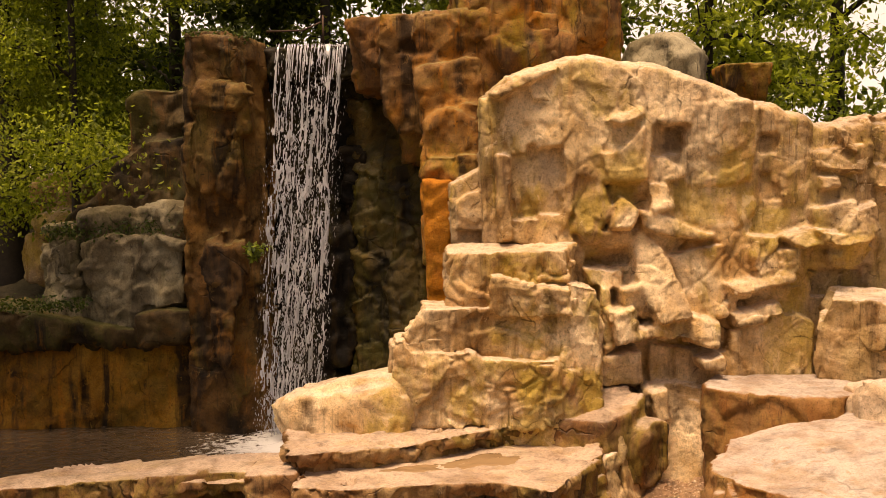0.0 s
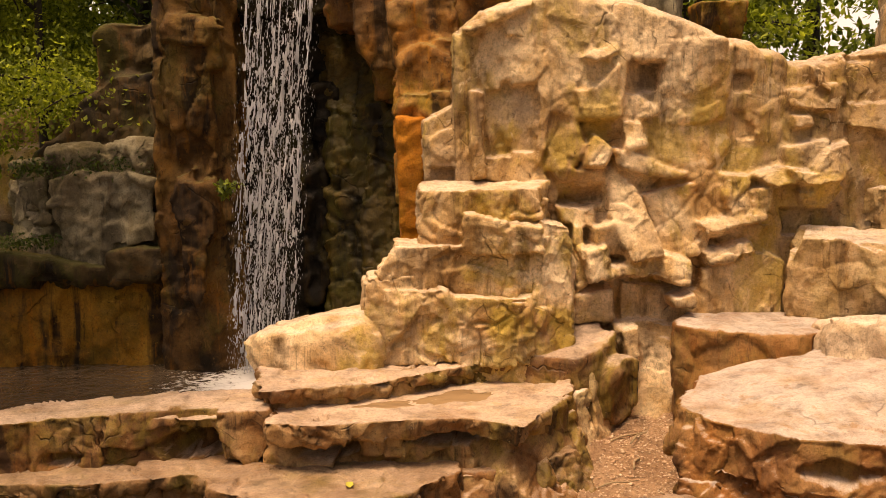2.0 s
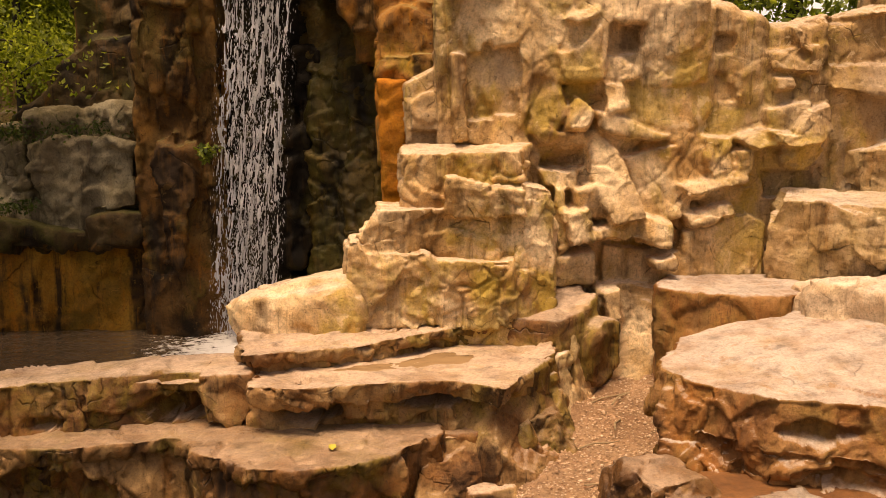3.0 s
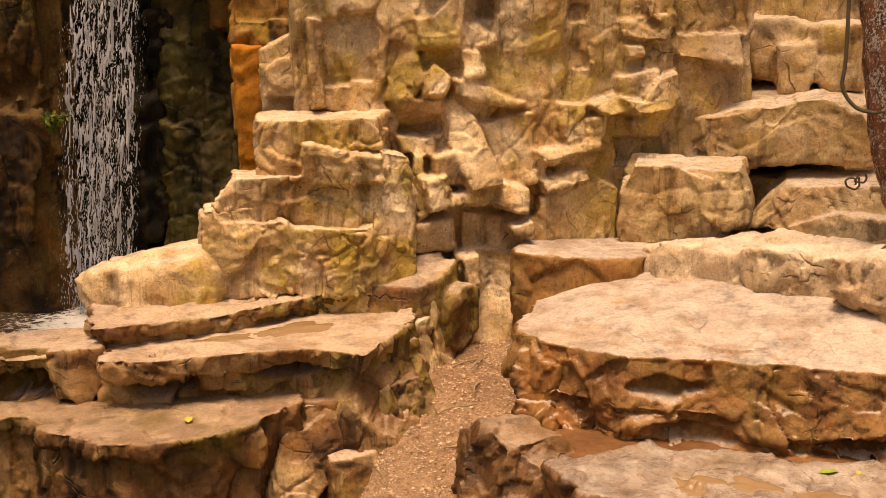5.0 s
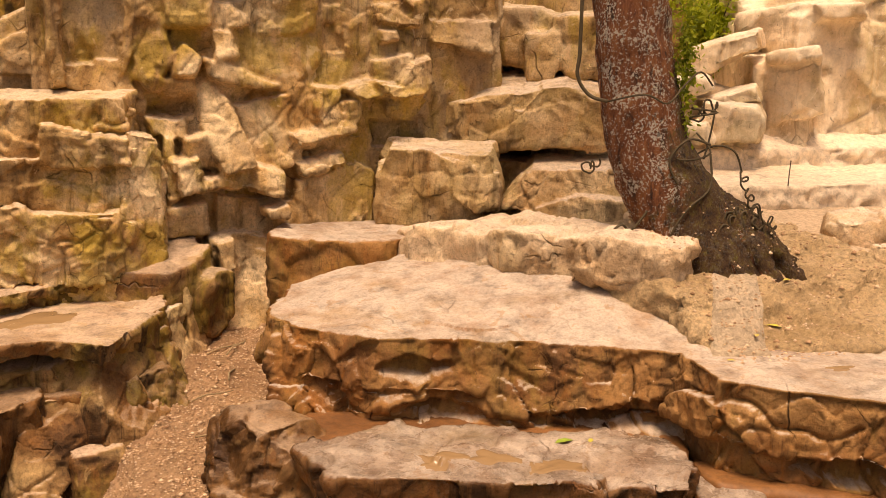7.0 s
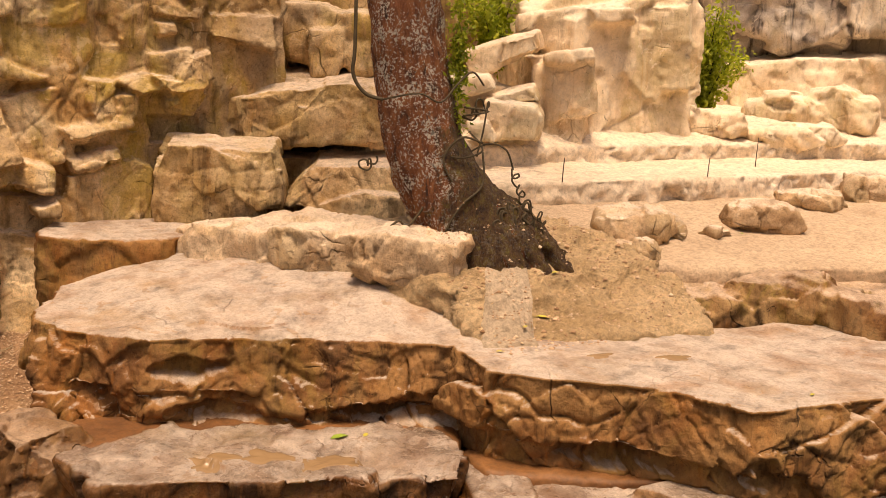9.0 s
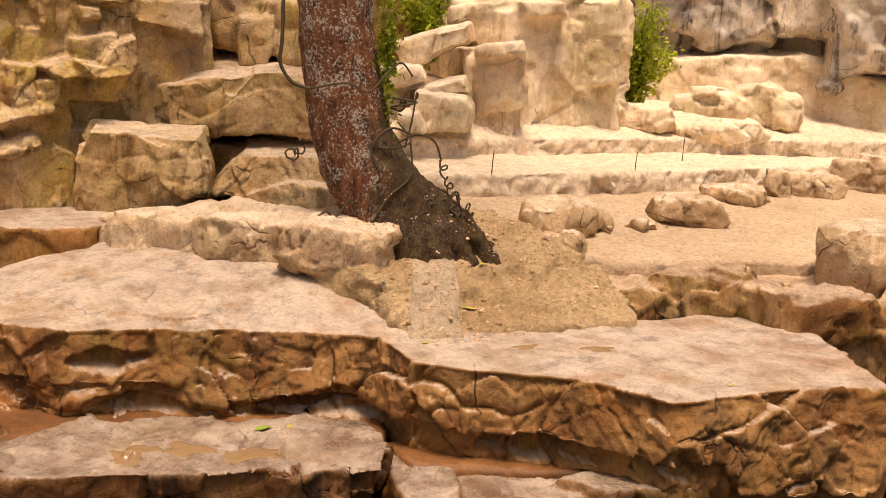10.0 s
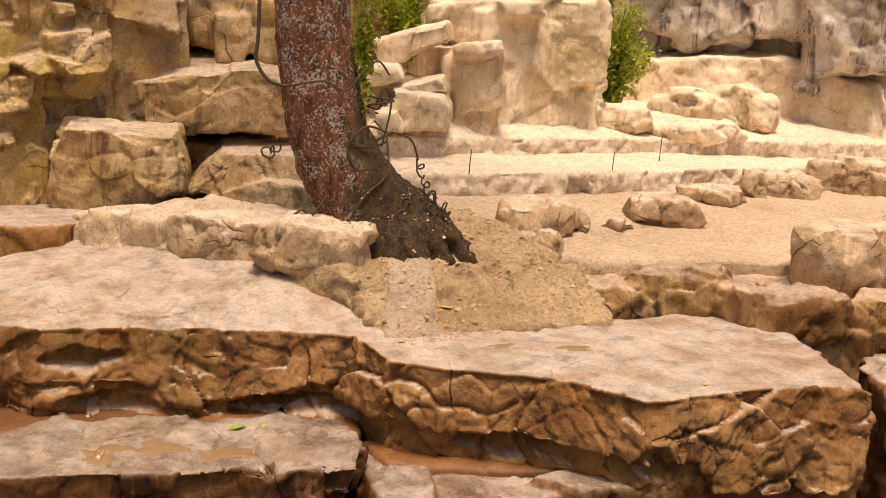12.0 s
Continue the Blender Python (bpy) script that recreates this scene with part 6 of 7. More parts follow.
def blobs(name, centres, sizes, material, parent=None, tall=1.8):
    """Many tiny stretched drops in one mesh."""
    base = np.array([(1, 0, 0), (-1, 0, 0), (0, 1, 0), (0, -1, 0), (0, 0, tall), (0, 0, -tall)], float)
    tri = np.array([(0, 2, 4), (2, 1, 4), (1, 3, 4), (3, 0, 4), (2, 0, 5), (1, 2, 5), (3, 1, 5), (0, 3, 5)])
    v = (centres[:, None, :] + base[None] * sizes[:, None, None]).reshape(-1, 3)
    f = (tri[None] + 6 * np.arange(len(centres))[:, None, None]).reshape(-1, 3)
    me = bpy.data.meshes.new(name)
    me.from_pydata(v.tolist(), [], f.tolist())
    me.materials.append(material)
    me.shade_smooth()
    ob = new(name, me)
    ob.parent = parent
    return ob


rng = np.random.default_rng(4)
du, ds = 0.5 + np.clip(rng.normal(0, 0.26, 6000), -0.58, 0.56), 4.5 * rng.uniform(0, 1, 6000) ** 0.6
dx, dy, dz = fall_line(du, ds)
drops = np.stack([dx, dy + rng.normal(0, 0.09, 6000), dz], 1)
tagged(blobs("spray", drops, rng.uniform(0.0015, 0.0045, 6000), FALL, fall, 5.0), kind="stuff")

# ---- plants ----
def leaf_material(name, dark, light, through=0.45):
    m, n, l, p = nodes_of(name)
    g = n.new("ShaderNodeNewGeometry")
    c = ramp(n, l, g.outputs["Random Per Island"], [(0.0, dark), (0.6, tuple((a + b) / 2 for a, b in zip(dark, light))), (1.0, light)])
    l.new(c, p.inputs["Base Color"])
    p.inputs["Roughness"].default_value = 0.55
    tr = n.new("ShaderNodeBsdfTranslucent")
    l.new(c, tr.inputs["Color"])
    ms = n.new("ShaderNodeMixShader")
    ms.inputs[0].default_value = through
    l.new(p.outputs[0], ms.inputs[1])
    l.new(tr.outputs[0], ms.inputs[2])
    l.new(ms.outputs[0], n["Material Output"].inputs["Surface"])
    return m


LEAF_DARK = leaf_material("dark_leaves", (0.03, 0.05, 0.006), (0.1, 0.14, 0.015))
LEAF_MID = leaf_material("green_leaves", (0.05, 0.08, 0.006), (0.3, 0.36, 0.03))
LEAF_LIGHT = leaf_material("light_leaves", (0.12, 0.17, 0.01), (0.52, 0.58, 0.06), 0.6)
LEAF_BRIGHT = leaf_material("bright_leaves", (0.2, 0.27, 0.015), (0.6, 0.64, 0.08), 0.6)
BARK_DARK = plain_material("dark_bark", (0.035, 0.026, 0.018), 0.9)


def leaf_mesh(name, centres, size, material, parent, rng, flat_bias=0.5):
    n = len(centres)
    a = rng.normal(size=(n, 3))
    a[:, 2] -= 0.5
    a /= np.linalg.norm(a, axis=1)[:, None]
    up = rng.normal(size=(n, 3)) * (1 - flat_bias) + np.array([0, 0, 1.0]) * flat_bias * 2
    b = np.cross(a, up)
    b /= np.linalg.norm(b, axis=1)[:, None] + 1e-9
    k = np.cross(a, b)
    s = size * rng.uniform(0.6, 1.4, n)[:, None]
    v = np.stack([centres, centres + a * s * 0.5 + b * s * 0.27 + k * s * 0.08, centres + a * s, centres + a * s * 0.5 - b * s * 0.27 + k * s * 0.08], 1).reshape(-1, 3)
    i = 4 * np.arange(n)
    f = np.concatenate([np.stack([i, i + 1, i + 2], 1), np.stack([i, i + 2, i + 3], 1)])
    me = bpy.data.meshes.new(name)
    me.from_pydata(v.tolist(), [], f.tolist())
    me.materials.append(material)
    ob = new(name, me)
    ob.parent = parent
    return ob


def tube(bm, pts, radii, sides=9, wob=0.0, seed=0):
    rnd = random.Random(seed)
    rings = []
    for i, (p, r) in enumerate(zip(pts, radii)):
        p = Vector(p)
        d = (Vector(pts[min(i + 1, len(pts) - 1)]) - Vector(pts[max(i - 1, 0)])).normalized()
        x = d.orthogonal().normalized() if i == 0 else (rings_x - d * rings_x.dot(d)).normalized()
        rings_x = x
        y = d.cross(x)
        rings.append([bm.verts.new(p + (x * math.cos(a) + y * math.sin(a)) * r * (1 + wob * rnd.uniform(-1, 1)))
                      for a in (2 * math.pi * k / sides for k in range(sides))])
    for a, b in zip(rings, rings[1:]):
        for k in range(sides):
            bm.faces.new((a[k], a[(k + 1) % sides], b[(k + 1) % sides], b[k]))
    bm.faces.new(rings[0][::-1])
    bm.faces.new(rings[-1])


def bezier(p0, p1, p2, n):
    p0, p1, p2 = Vector(p0), Vector(p1), Vector(p2)
    return [(1 - t) ** 2 * p0 + 2 * t * (1 - t) * p1 + t * t * p2 for t in (i / (n - 1) for i in range(n))]


def forest_tree(x, y, z0, height, radius, crown_low, spread, leaves, leaf_size, material, label, seed, lean=(0, 0), name="tree"):
    rnd, rng = random.Random(seed), np.random.default_rng(seed)
    tree = new(name)
    tree.location = (x, y, z0)
    tagged(tree, label, "tree", group="woodland trees")
    bm = bmesh.new()
    trunk = bezier((0, 0, -0.4), (lean[0] * 0.3 + rnd.uniform(-0.2, 0.2), lean[1] * 0.3, height * 0.5), (lean[0], lean[1], height), 12)
    tube(bm, trunk, [radius * (1.25 - 1.05 * i / 11) for i in range(12)], 10, 0.08, seed)
    tips = []
    for k in range(15):
        h = rnd.uniform(crown_low, 1.0)
        base = trunk[min(11, int(h * 11))]
        a = k * 2.4 + rnd.uniform(-0.4, 0.4)
        out = spread * rnd.uniform(0.5, 1.1) * (1.15 - 0.5 * h)
        end = base + Vector((math.cos(a) * out, math.sin(a) * out, rnd.uniform(-0.25, 0.6) * out))
        limb = bezier(base, base + (end - base) * 0.5 + Vector((0, 0, 0.25 * out)), end, 7)
        tube(bm, limb, [radius * 0.34 * (1.1 - i / 6.5) + 0.006 for i in range(7)], 6)
        tips += [limb[3], limb[4], limb[5], limb[6]]
        for _ in range(3):
            s = limb[rnd.randint(2, 6)]
            e = s + Vector((rnd.uniform(-1, 1), rnd.uniform(-1, 1), rnd.uniform(-0.6, 0.5))) * 0.45 * spread
            tube(bm, bezier(s, (s + e) / 2 + Vector((0, 0, 0.1)), e, 5), [0.018, 0.015, 0.012, 0.009, 0.005], 5)
            tips += [(s + e) / 2, e]
    part("trunk", bm, BARK_DARK, tree, "dark mossy trunk with limbs")
    t = np.array([tuple(p) for p in tips])
    pick = t[rng.integers(0, len(t), leaves // 14)]
    clump = pick + rng.normal(0, 0.2 * spread ** 0.5, pick.shape) * np.array([1, 1, 0.55])
    c = np.repeat(clump, 14, 0) + rng.normal(0, 0.16, (len(clump) * 14, 3)) * np.array([1.3, 1.3, 0.6])
    leaf_mesh("crown", c, leaf_size, material, tree, rng)
    return tree


forest = (
    # x, y, foot, height, radius, crown from, spread, leaves, leaf size, leaves, label, lean
    (-6.9, 17.0, 1.4, 9.0, 0.3, 0.45, 1.9, 9000, 0.13, LEAF_MID, "dark-trunked tree with drooping green leaves"),
    (-5.7, 16.2, 1.2, 6.5, 0.11, 0.25, 1.5, 24000, 0.075, LEAF_LIGHT, "slender tree with feathery yellow-green leaves"),
    (-4.6, 18.5, 1.5, 8.0, 0.16, 0.2, 2.2, 10000, 0.15, LEAF_MID, "leafy green tree behind the pool wall"),
    (-6.6, 20.5, 1.6, 8.0, 0.2, 0.15, 2.6, 9000, 0.18, LEAF_LIGHT, "bright yellow-green tree deep in the wood"),
    (-9.2, 21.0, 1.6, 8.5, 0.2, 0.15, 2.8, 9000, 0.18, LEAF_MID, "leafy green tree deep in the wood"),
    (-2.6, 17.5, 1.6, 7.5, 0.14, 0.35, 2.0, 9000, 0.15, LEAF_DARK, "dark green tree above the waterfall"),
    (-0.6, 19.0, 1.8, 8.5, 0.18, 0.3, 2.4, 10000, 0.16, LEAF_LIGHT, "light green tree above the waterfall"),
    (2.4, 18.5, 1.8, 9.0, 0.16, 0.35, 2.4, 9000, 0.16, LEAF_MID, "green tree behind the rock outcrop"),
    (4.6, 17.5, 1.8, 6.0, 0.13, 0.4, 2.0, 6500, 0.14, LEAF_LIGHT, "light green tree with bare crooked limbs"),
    (6.4, 21.0, 1.8, 6.5, 0.16, 0.25, 2.2, 6500, 0.16, LEAF_MID, "green tree behind the wall crest"),
    (8.6, 22.5, 1.8, 9.0, 0.2, 0.3, 2.6, 7500, 0.18, LEAF_LIGHT, "light green tree against the bright sky"),
    (-5.1, 14.9, 1.5, 7.5, 0.07, 0.3, 2.2, 32000, 0.075, LEAF_LIGHT, "slender tree with hanging feathery leaves by the pool"),
    (-1.6, 16.0, 1.8, 7.0, 0.12, 0.3, 2.2, 12000, 0.13, LEAF_MID, "leafy green tree above the waterfall's lip"),
    (0.6, 17.0, 1.8, 7.5, 0.12, 0.35, 2.2, 9000, 0.14, LEAF_LIGHT, "light green tree above the cliff"),
    # next tree stands out of view, added only to shade the pool side
    (-4.9, 8.9, -0.7, 11.0, 0.3, 0.62, 2.9, 11000, 0.22, LEAF_DARK, "unseen tall tree added to shade the pool"),
    (11.5, 21.0, 1.8, 9.0, 0.2, 0.2, 2.8, 8000, 0.18, LEAF_MID, "green tree behind the rocks"),
)
for i, row in enumerate(forest):
    forest_tree(*row, seed=200 + i)

# far woods closing the view
rng = np.random.default_rng(12)
wx = rng.uniform(-26, 26, 8000)
wz = 1.6 + 7.0 * rng.uniform(0, 1, 8000) ** 1.2 * (0.72 + 0.28 * np.sin(wx * 0.9) * np.sin(wx * 0.37 + 1))
wz = np.where(wx > 4, 1.6 + (wz - 1.6) * 0.55, wz)
wc = np.stack([wx, 27 + rng.normal(0, 1.2, 8000) - 0.012 * wx * wx, wz], 1)
wc = np.repeat(wc, 9, 0) + rng.normal(0, 0.3, (8000 * 9, 3))
tagged(leaf_mesh("far_woods", wc, 0.27, LEAF_MID, None, rng), "dense green woodland behind the enclosure", "woodland", kind="stuff")


def bush(x, y, z, size, leaves, seed, label, tall=1.6, material=None):
    rnd, rng = random.Random(seed), np.random.default_rng(seed)
    ob = tagged(new("bush"), label, "bush")
    ob.location = (x, y, z)
    bm = bmesh.new()
    tips = []
    for k in range(16):
        a = k * 2.4
        e = Vector((math.cos(a) * rnd.uniform(0.2, 1), math.sin(a) * rnd.uniform(0.2, 1), tall * rnd.uniform(0.5, 1.1))) * size
        st = bezier((0, 0, -0.05), (e.x * 0.3, e.y * 0.3, e.z * 0.7), e, 6)
        tube(bm, st, [0.012, 0.01, 0.009, 0.007, 0.005, 0.003], 5)
        tips += st[1:]
    part("stems", bm, BARK_DARK, ob)
    t = np.array([tuple(p) for p in tips])
    c = t[rng.integers(0, len(t), leaves)] + rng.normal(0, 0.13 * size, (leaves, 3))
    leaf_mesh("foliage", c, 0.075, material or LEAF_BRIGHT, ob, rng)


bush(10.72, 9.7, 2.45, 0.6, 4200, 31, "leafy yellow-green bush growing beside the bluff", 2.0)
bush(8.25, 10.9, 2.9, 0.6, 3800, 32, "small bright green bush on the rocks", 1.5)
bush(-2.02, 11.9, 2.45, 0.16, 160, 33, "small green fern clinging to the wet rock", 0.6, LEAF_MID)

# low growth on the ledges of the pool wall
rng = np.random.default_rng(55)
spots = np.concatenate([np.stack([rng.uniform(-4.7, -3.0, 900), 12.62 + rng.normal(0, 0.06, 900), 2.72 + rng.normal(0, 0.07, 900)], 1),
                        np.stack([rng.uniform(-6.5, -4.1, 1300), 12.3 + rng.normal(0, 0.12, 1300), 1.86 + rng.normal(0, 0.04, 1300)], 1),
                        np.stack([rng.uniform(-2.8, -2.0, 350), 12.25 + rng.normal(0, 0.08, 350), 5.0 + rng.normal(0, 0.05, 350)], 1)])
tagged(leaf_mesh("ledge_moss", spots, 0.05, LEAF_DARK, None, rng, 0.2), "brown-green moss and small leaves on the pool wall's ledges", "moss", kind="stuff")

# ---- leaning tree ----
m, n, l, p = nodes_of("lichen_bark")
pos, g = mapped(n, l, (1, 1, 1))
stretch = n.new("ShaderNodeMapping")
stretch.inputs["Scale"].default_value = (1.6, 1.6, 0.55)
l.new(pos, stretch.inputs["Vector"])
c = ramp(n, l, noise_node(n, l, stretch.outputs[0], 9, 8, 0.7, 0.5), [(0.34, (0.03, 0.01, 0.004)), (0.47, (0.24, 0.07, 0.022)), (0.66, (0.46, 0.165, 0.058))])
fleck = noise_node(n, l, pos, 52, 4, 0.65, 0.4)
where = noise_node(n, l, pos, 4.5, 5, 0.7, 0.6)
spots = ramp(n, l, maths(n, l, "ADD", fleck, maths(n, l, "MULTIPLY", where, 0.7)), [(0.9, (0.0,)), (0.94, (1.0,))])
c = mix(n, l, maths(n, l, "MULTIPLY", spots, 0.9), c, (0.74, 0.66, 0.55))
blot = ramp(n, l, noise_node(n, l, stretch.outputs[0], 3.2, 7, 0.7, 0.8), [(0.65, (0.0,)), (0.68, (1.0,))])
c = mix(n, l, maths(n, l, "MULTIPLY", blot, 0.85), c, (0.7, 0.64, 0.53))
side = n.new("ShaderNodeVectorMath")
side.operation = "DOT_PRODUCT"
l.new(g.outputs["Normal"], side.inputs[0])
side.inputs[1].default_value = (0.8, -0.3, -0.1)
sp = n.new("ShaderNodeSeparateXYZ")
l.new(pos, sp.inputs[0])
low = maths(n, l, "MULTIPLY", maths(n, l, "SUBTRACT", 2.45, sp.outputs[2]), 1.1)
mossy = maths(n, l, "ADD", maths(n, l, "ADD", side.outputs["Value"], low), maths(n, l, "MULTIPLY", noise_node(n, l, pos, 5, 8, 0.75, 0.6), 2.2))
mo = ramp(n, l, maths(n, l, "MULTIPLY", mossy, 0.5), [(0.6, (0.0,)), (0.78, (1.0,))])
c = mix(n, l, maths(n, l, "MULTIPLY", mo, 0.9), c, ramp(n, l, noise_node(n, l, pos, 14, 8, 0.78), [(0.38, (0.02, 0.011, 0.004)), (0.5, (0.1, 0.052, 0.016)), (0.6, (0.14, 0.1, 0.018)), (0.7, (0.24, 0.2, 0.03))]))
fissure = ramp(n, l, noise_node(n, l, stretch.outputs[0], 13, 7, 0.7, 0.8), [(0.36, (0.25,)), (0.43, (1.0,))])
c = mix(n, l, 0.9, c, fissure, "MULTIPLY")
l.new(c, p.inputs["Base Color"])
p.inputs["Roughness"].default_value = 0.9
b = n.new("ShaderNodeBump")
b.inputs["Strength"].default_value, b.inputs["Distance"].default_value = 1.0, 0.13
l.new(noise_node(n, l, stretch.outputs[0], 15, 8, 0.72), b.inputs["Height"])
l.new(b.outputs[0], p.inputs["Normal"])
BARK = m
VINE = plain_material("vine_bark", (0.075, 0.052, 0.024), 0.85)

tree = tagged(new("leaning_tree"), "leaning tree with red-brown bark, white lichen and curling vines", "tree")
tree.location = (5.3, 6.8, 1.3)
base = Vector(tree.location)
bm = bmesh.new()
spine = [Vector(q) - base for q in ((5.56, 6.6, 1.15), (5.44, 6.67, 1.5), (5.28, 6.75, 1.8), (5.15, 6.82, 2.05), (5.02, 6.92, 2.35), (4.96, 6.98, 2.7), (4.9, 7.02, 3.1),
                                     (4.86, 7.06, 3.6), (4.84, 7.1, 4.4), (4.95, 7.2, 6.6), (5.1, 7.3, 10.0))]
smooth = []
for a, b2 in zip(spine, spine[1:]):
    smooth += [a.lerp(b2, k / 6) for k in range(6)]
radii = np.interp(np.linspace(0, 10, len(smooth)), range(11), (0.5, 0.42, 0.36, 0.335, 0.315, 0.3, 0.285, 0.275, 0.26, 0.22, 0.16))
tube(bm, smooth, radii, 40)
bmesh.ops.recalc_face_normals(bm, faces=bm.faces)
for v in bm.verts:
    w = v.co + base
    k = 0.03 * noise.fractal(w * 3.0, 1.0, 2.0, 4) + 0.012 * noise.fractal(Vector((w.x * 14, w.y * 14, w.z * 4)), 1.0, 2.0, 3)
    v.co += v.normal * k
for q, s in (((5.55, 6.62, 2.08), 0.06),):
    bmesh.ops.create_icosphere(bm, subdivisions=3, radius=s, matrix=Matrix.Translation(Vector(q) - base - Vector((0.08, -0.1, 0))))
part("trunk", bm, BARK, tree, "red-brown trunk with white lichen")
for end, mid in (((6.12, 6.42, 1.44), (5.8, 6.5, 1.72)), ((5.98, 6.2, 1.4), (5.72, 6.4, 1.75)), ((5.72, 6.12, 1.4), (5.6, 6.36, 1.7)), ((5.45, 6.18, 1.4), (5.42, 6.4, 1.62)),
                 ((5.12, 6.4, 1.44), (5.16, 6.6, 1.6)), ((6.2, 6.75, 1.5), (5.8, 6.75, 1.8))):
    bm = bmesh.new()
    q = bezier(Vector((5.36, 6.74, 1.98)) - base, Vector(mid) - base, Vector(end) - base, 14)
    tube(bm, q, [0.17 - 0.0085 * i for i in range(14)], 14, 0.16, int(end[0] * 100))
    bmesh.ops.subdivide_edges(bm, edges=bm.edges, cuts=2, use_grid_fill=True)
    bm.normal_update()
    for v in bm.verts:
        v.co += v.normal * (0.04 * noise.fractal((v.co + base) * 5.0, 1.0, 2.0, 4) + 0.012 * noise.fractal((v.co + base) * 22.0, 1.0, 2.0, 3))
    part("root", bm, BARK, tree, "mossy spreading root")
rngt = np.random.default_rng(77)
bm = bmesh.new()
tops = []
for k in range(12):
    a = k * 2.4
    s = spine[-2].lerp(spine[-1], (k % 4) / 3)
    e = s + Vector((math.cos(a) * 2.4, math.sin(a) * 2.4, 1.2 + 0.3 * (k % 3)))
    q = bezier(s, s + (e - s) * 0.5 + Vector((0, 0, 0.6)), e, 8)
    tube(bm, q, [0.09 - 0.01 * i for i in range(8)], 7)
    tops += [tuple(w) for w in q[3:]]
part("limbs", bm, BARK, tree)
tops = np.array(tops)
leaf_mesh("crown", tops[rngt.integers(0, len(tops), 1500)] + rngt.normal(0, 0.4, (1500, 3)), 0.12, LEAF_MID, tree, rngt)
# moss tuft on the trunk's edge
tuft = np.array([(5.2, 6.74, 3.0)]) - np.array(base) + rngt.normal(0, 1, (900, 3)) * np.array([0.04, 0.05, 0.3])
leaf_mesh("moss_tuft", tuft, 0.045, LEAF_LIGHT, tree, rngt)


def vine(points, radius):
    bm = bmesh.new()
    pts = [Vector(q) - base - (Vector((0.18, -0.11, 0)) if q[0] > 5.38 else Vector()) for q in points]
    out = []
    for i in range(len(pts) - 1):
        p0, p1, p2, p3 = pts[max(i - 1, 0)], pts[i], pts[i + 1], pts[min(i + 2, len(pts) - 1)]
        for k in range(5):
            t = k / 5
            out.append(0.5 * (2 * p1 + (p2 - p0) * t + (2 * p0 - 5 * p1 + 4 * p2 - p3) * t * t + (3 * p1 - p0 - 3 * p2 + p3) * t ** 3))
    tube(bm, out + [pts[-1]], [0.85 * radius] * (len(out) + 1), 7)
    part("vine", bm, VINE, tree, "dark curling vine")


def coil(centre, radius, turns, rise, drift, phase=0.0, steps=9):
    n = int(turns * steps)
    wide = [radius * (0.62 + 0.3 * math.sin(i * 0.37 + phase * 3) + 0.12 * math.sin(i * 1.9)) for i in range(n + 1)]
    return [(centre[0] + drift[0] * i / n + wide[i] * math.cos(phase + 2 * math.pi * i / steps), centre[1] + drift[1] * i / n,
             centre[2] + rise * i / n + wide[i] * math.sin(phase + 2 * math.pi * i / steps)) for i in range(n + 1)]


vine([(4.42, 7.05, 4.4), (4.44, 7.03, 3.7), (4.43, 7.0, 3.1), (4.42, 7.0, 2.9), (4.5, 6.95, 2.76), (4.6, 6.85, 2.72)], 0.017)
vine([(4.6, 6.85, 2.72), (4.8, 6.65, 2.78), (4.95, 6.58, 2.72), (5.1, 6.6, 2.85), (5.25, 6.62, 2.95), (5.35, 6.6, 2.85)], 0.009)
vine(coil((5.42, 6.55, 2.62), 0.07, 3.2, 0.08, (0.14, -0.05)) + [(5.55, 6.5, 2.5), (5.5, 6.5, 2.3)], 0.009)
vine([(5.45, 6.6, 2.3), (5.6, 6.5, 2.4), (5.72, 6.42, 2.36)] + coil((5.78, 6.4, 2.2), 0.045, 4, -0.28, (0.1, -0.05), 1.5) + [(5.78, 6.38, 1.8)], 0.009)
vine(coil((4.52, 6.98, 2.2), 0.06, 2.2, 0.05, (0.08, 0)), 0.009)
vine([(4.95, 6.65, 2.0), (4.8, 6.7, 1.78)] + coil((4.7, 6.75, 1.72), 0.09, 1.4, -0.1, (-0.06, 0), 0.5), 0.012)
vine(coil((5.5, 6.35, 1.85), 0.09, 2.6, -0.02, (0.16, -0.05)) + [(5.7, 6.3, 1.7), (5.55, 6.3, 1.55)], 0.009)
vine(coil((5.68, 6.3, 1.92), 0.06, 3.0, -0.12, (0.2, -0.05), 1.0) + [(5.92, 6.25, 1.7), (5.97, 6.25, 1.6)], 0.012)

vine(coil((5.9, 6.25, 1.9), 0.05, 2.4, -0.15, (0.12, -0.03), 2.0) + [(6.05, 6.2, 1.6), (6.0, 6.2, 1.45)], 0.008)
vine([(5.05, 6.6, 1.55), (5.0, 6.5, 1.75), (5.1, 6.45, 1.95), (5.28, 6.45, 2.1), (5.3, 6.5, 2.35)], 0.01)

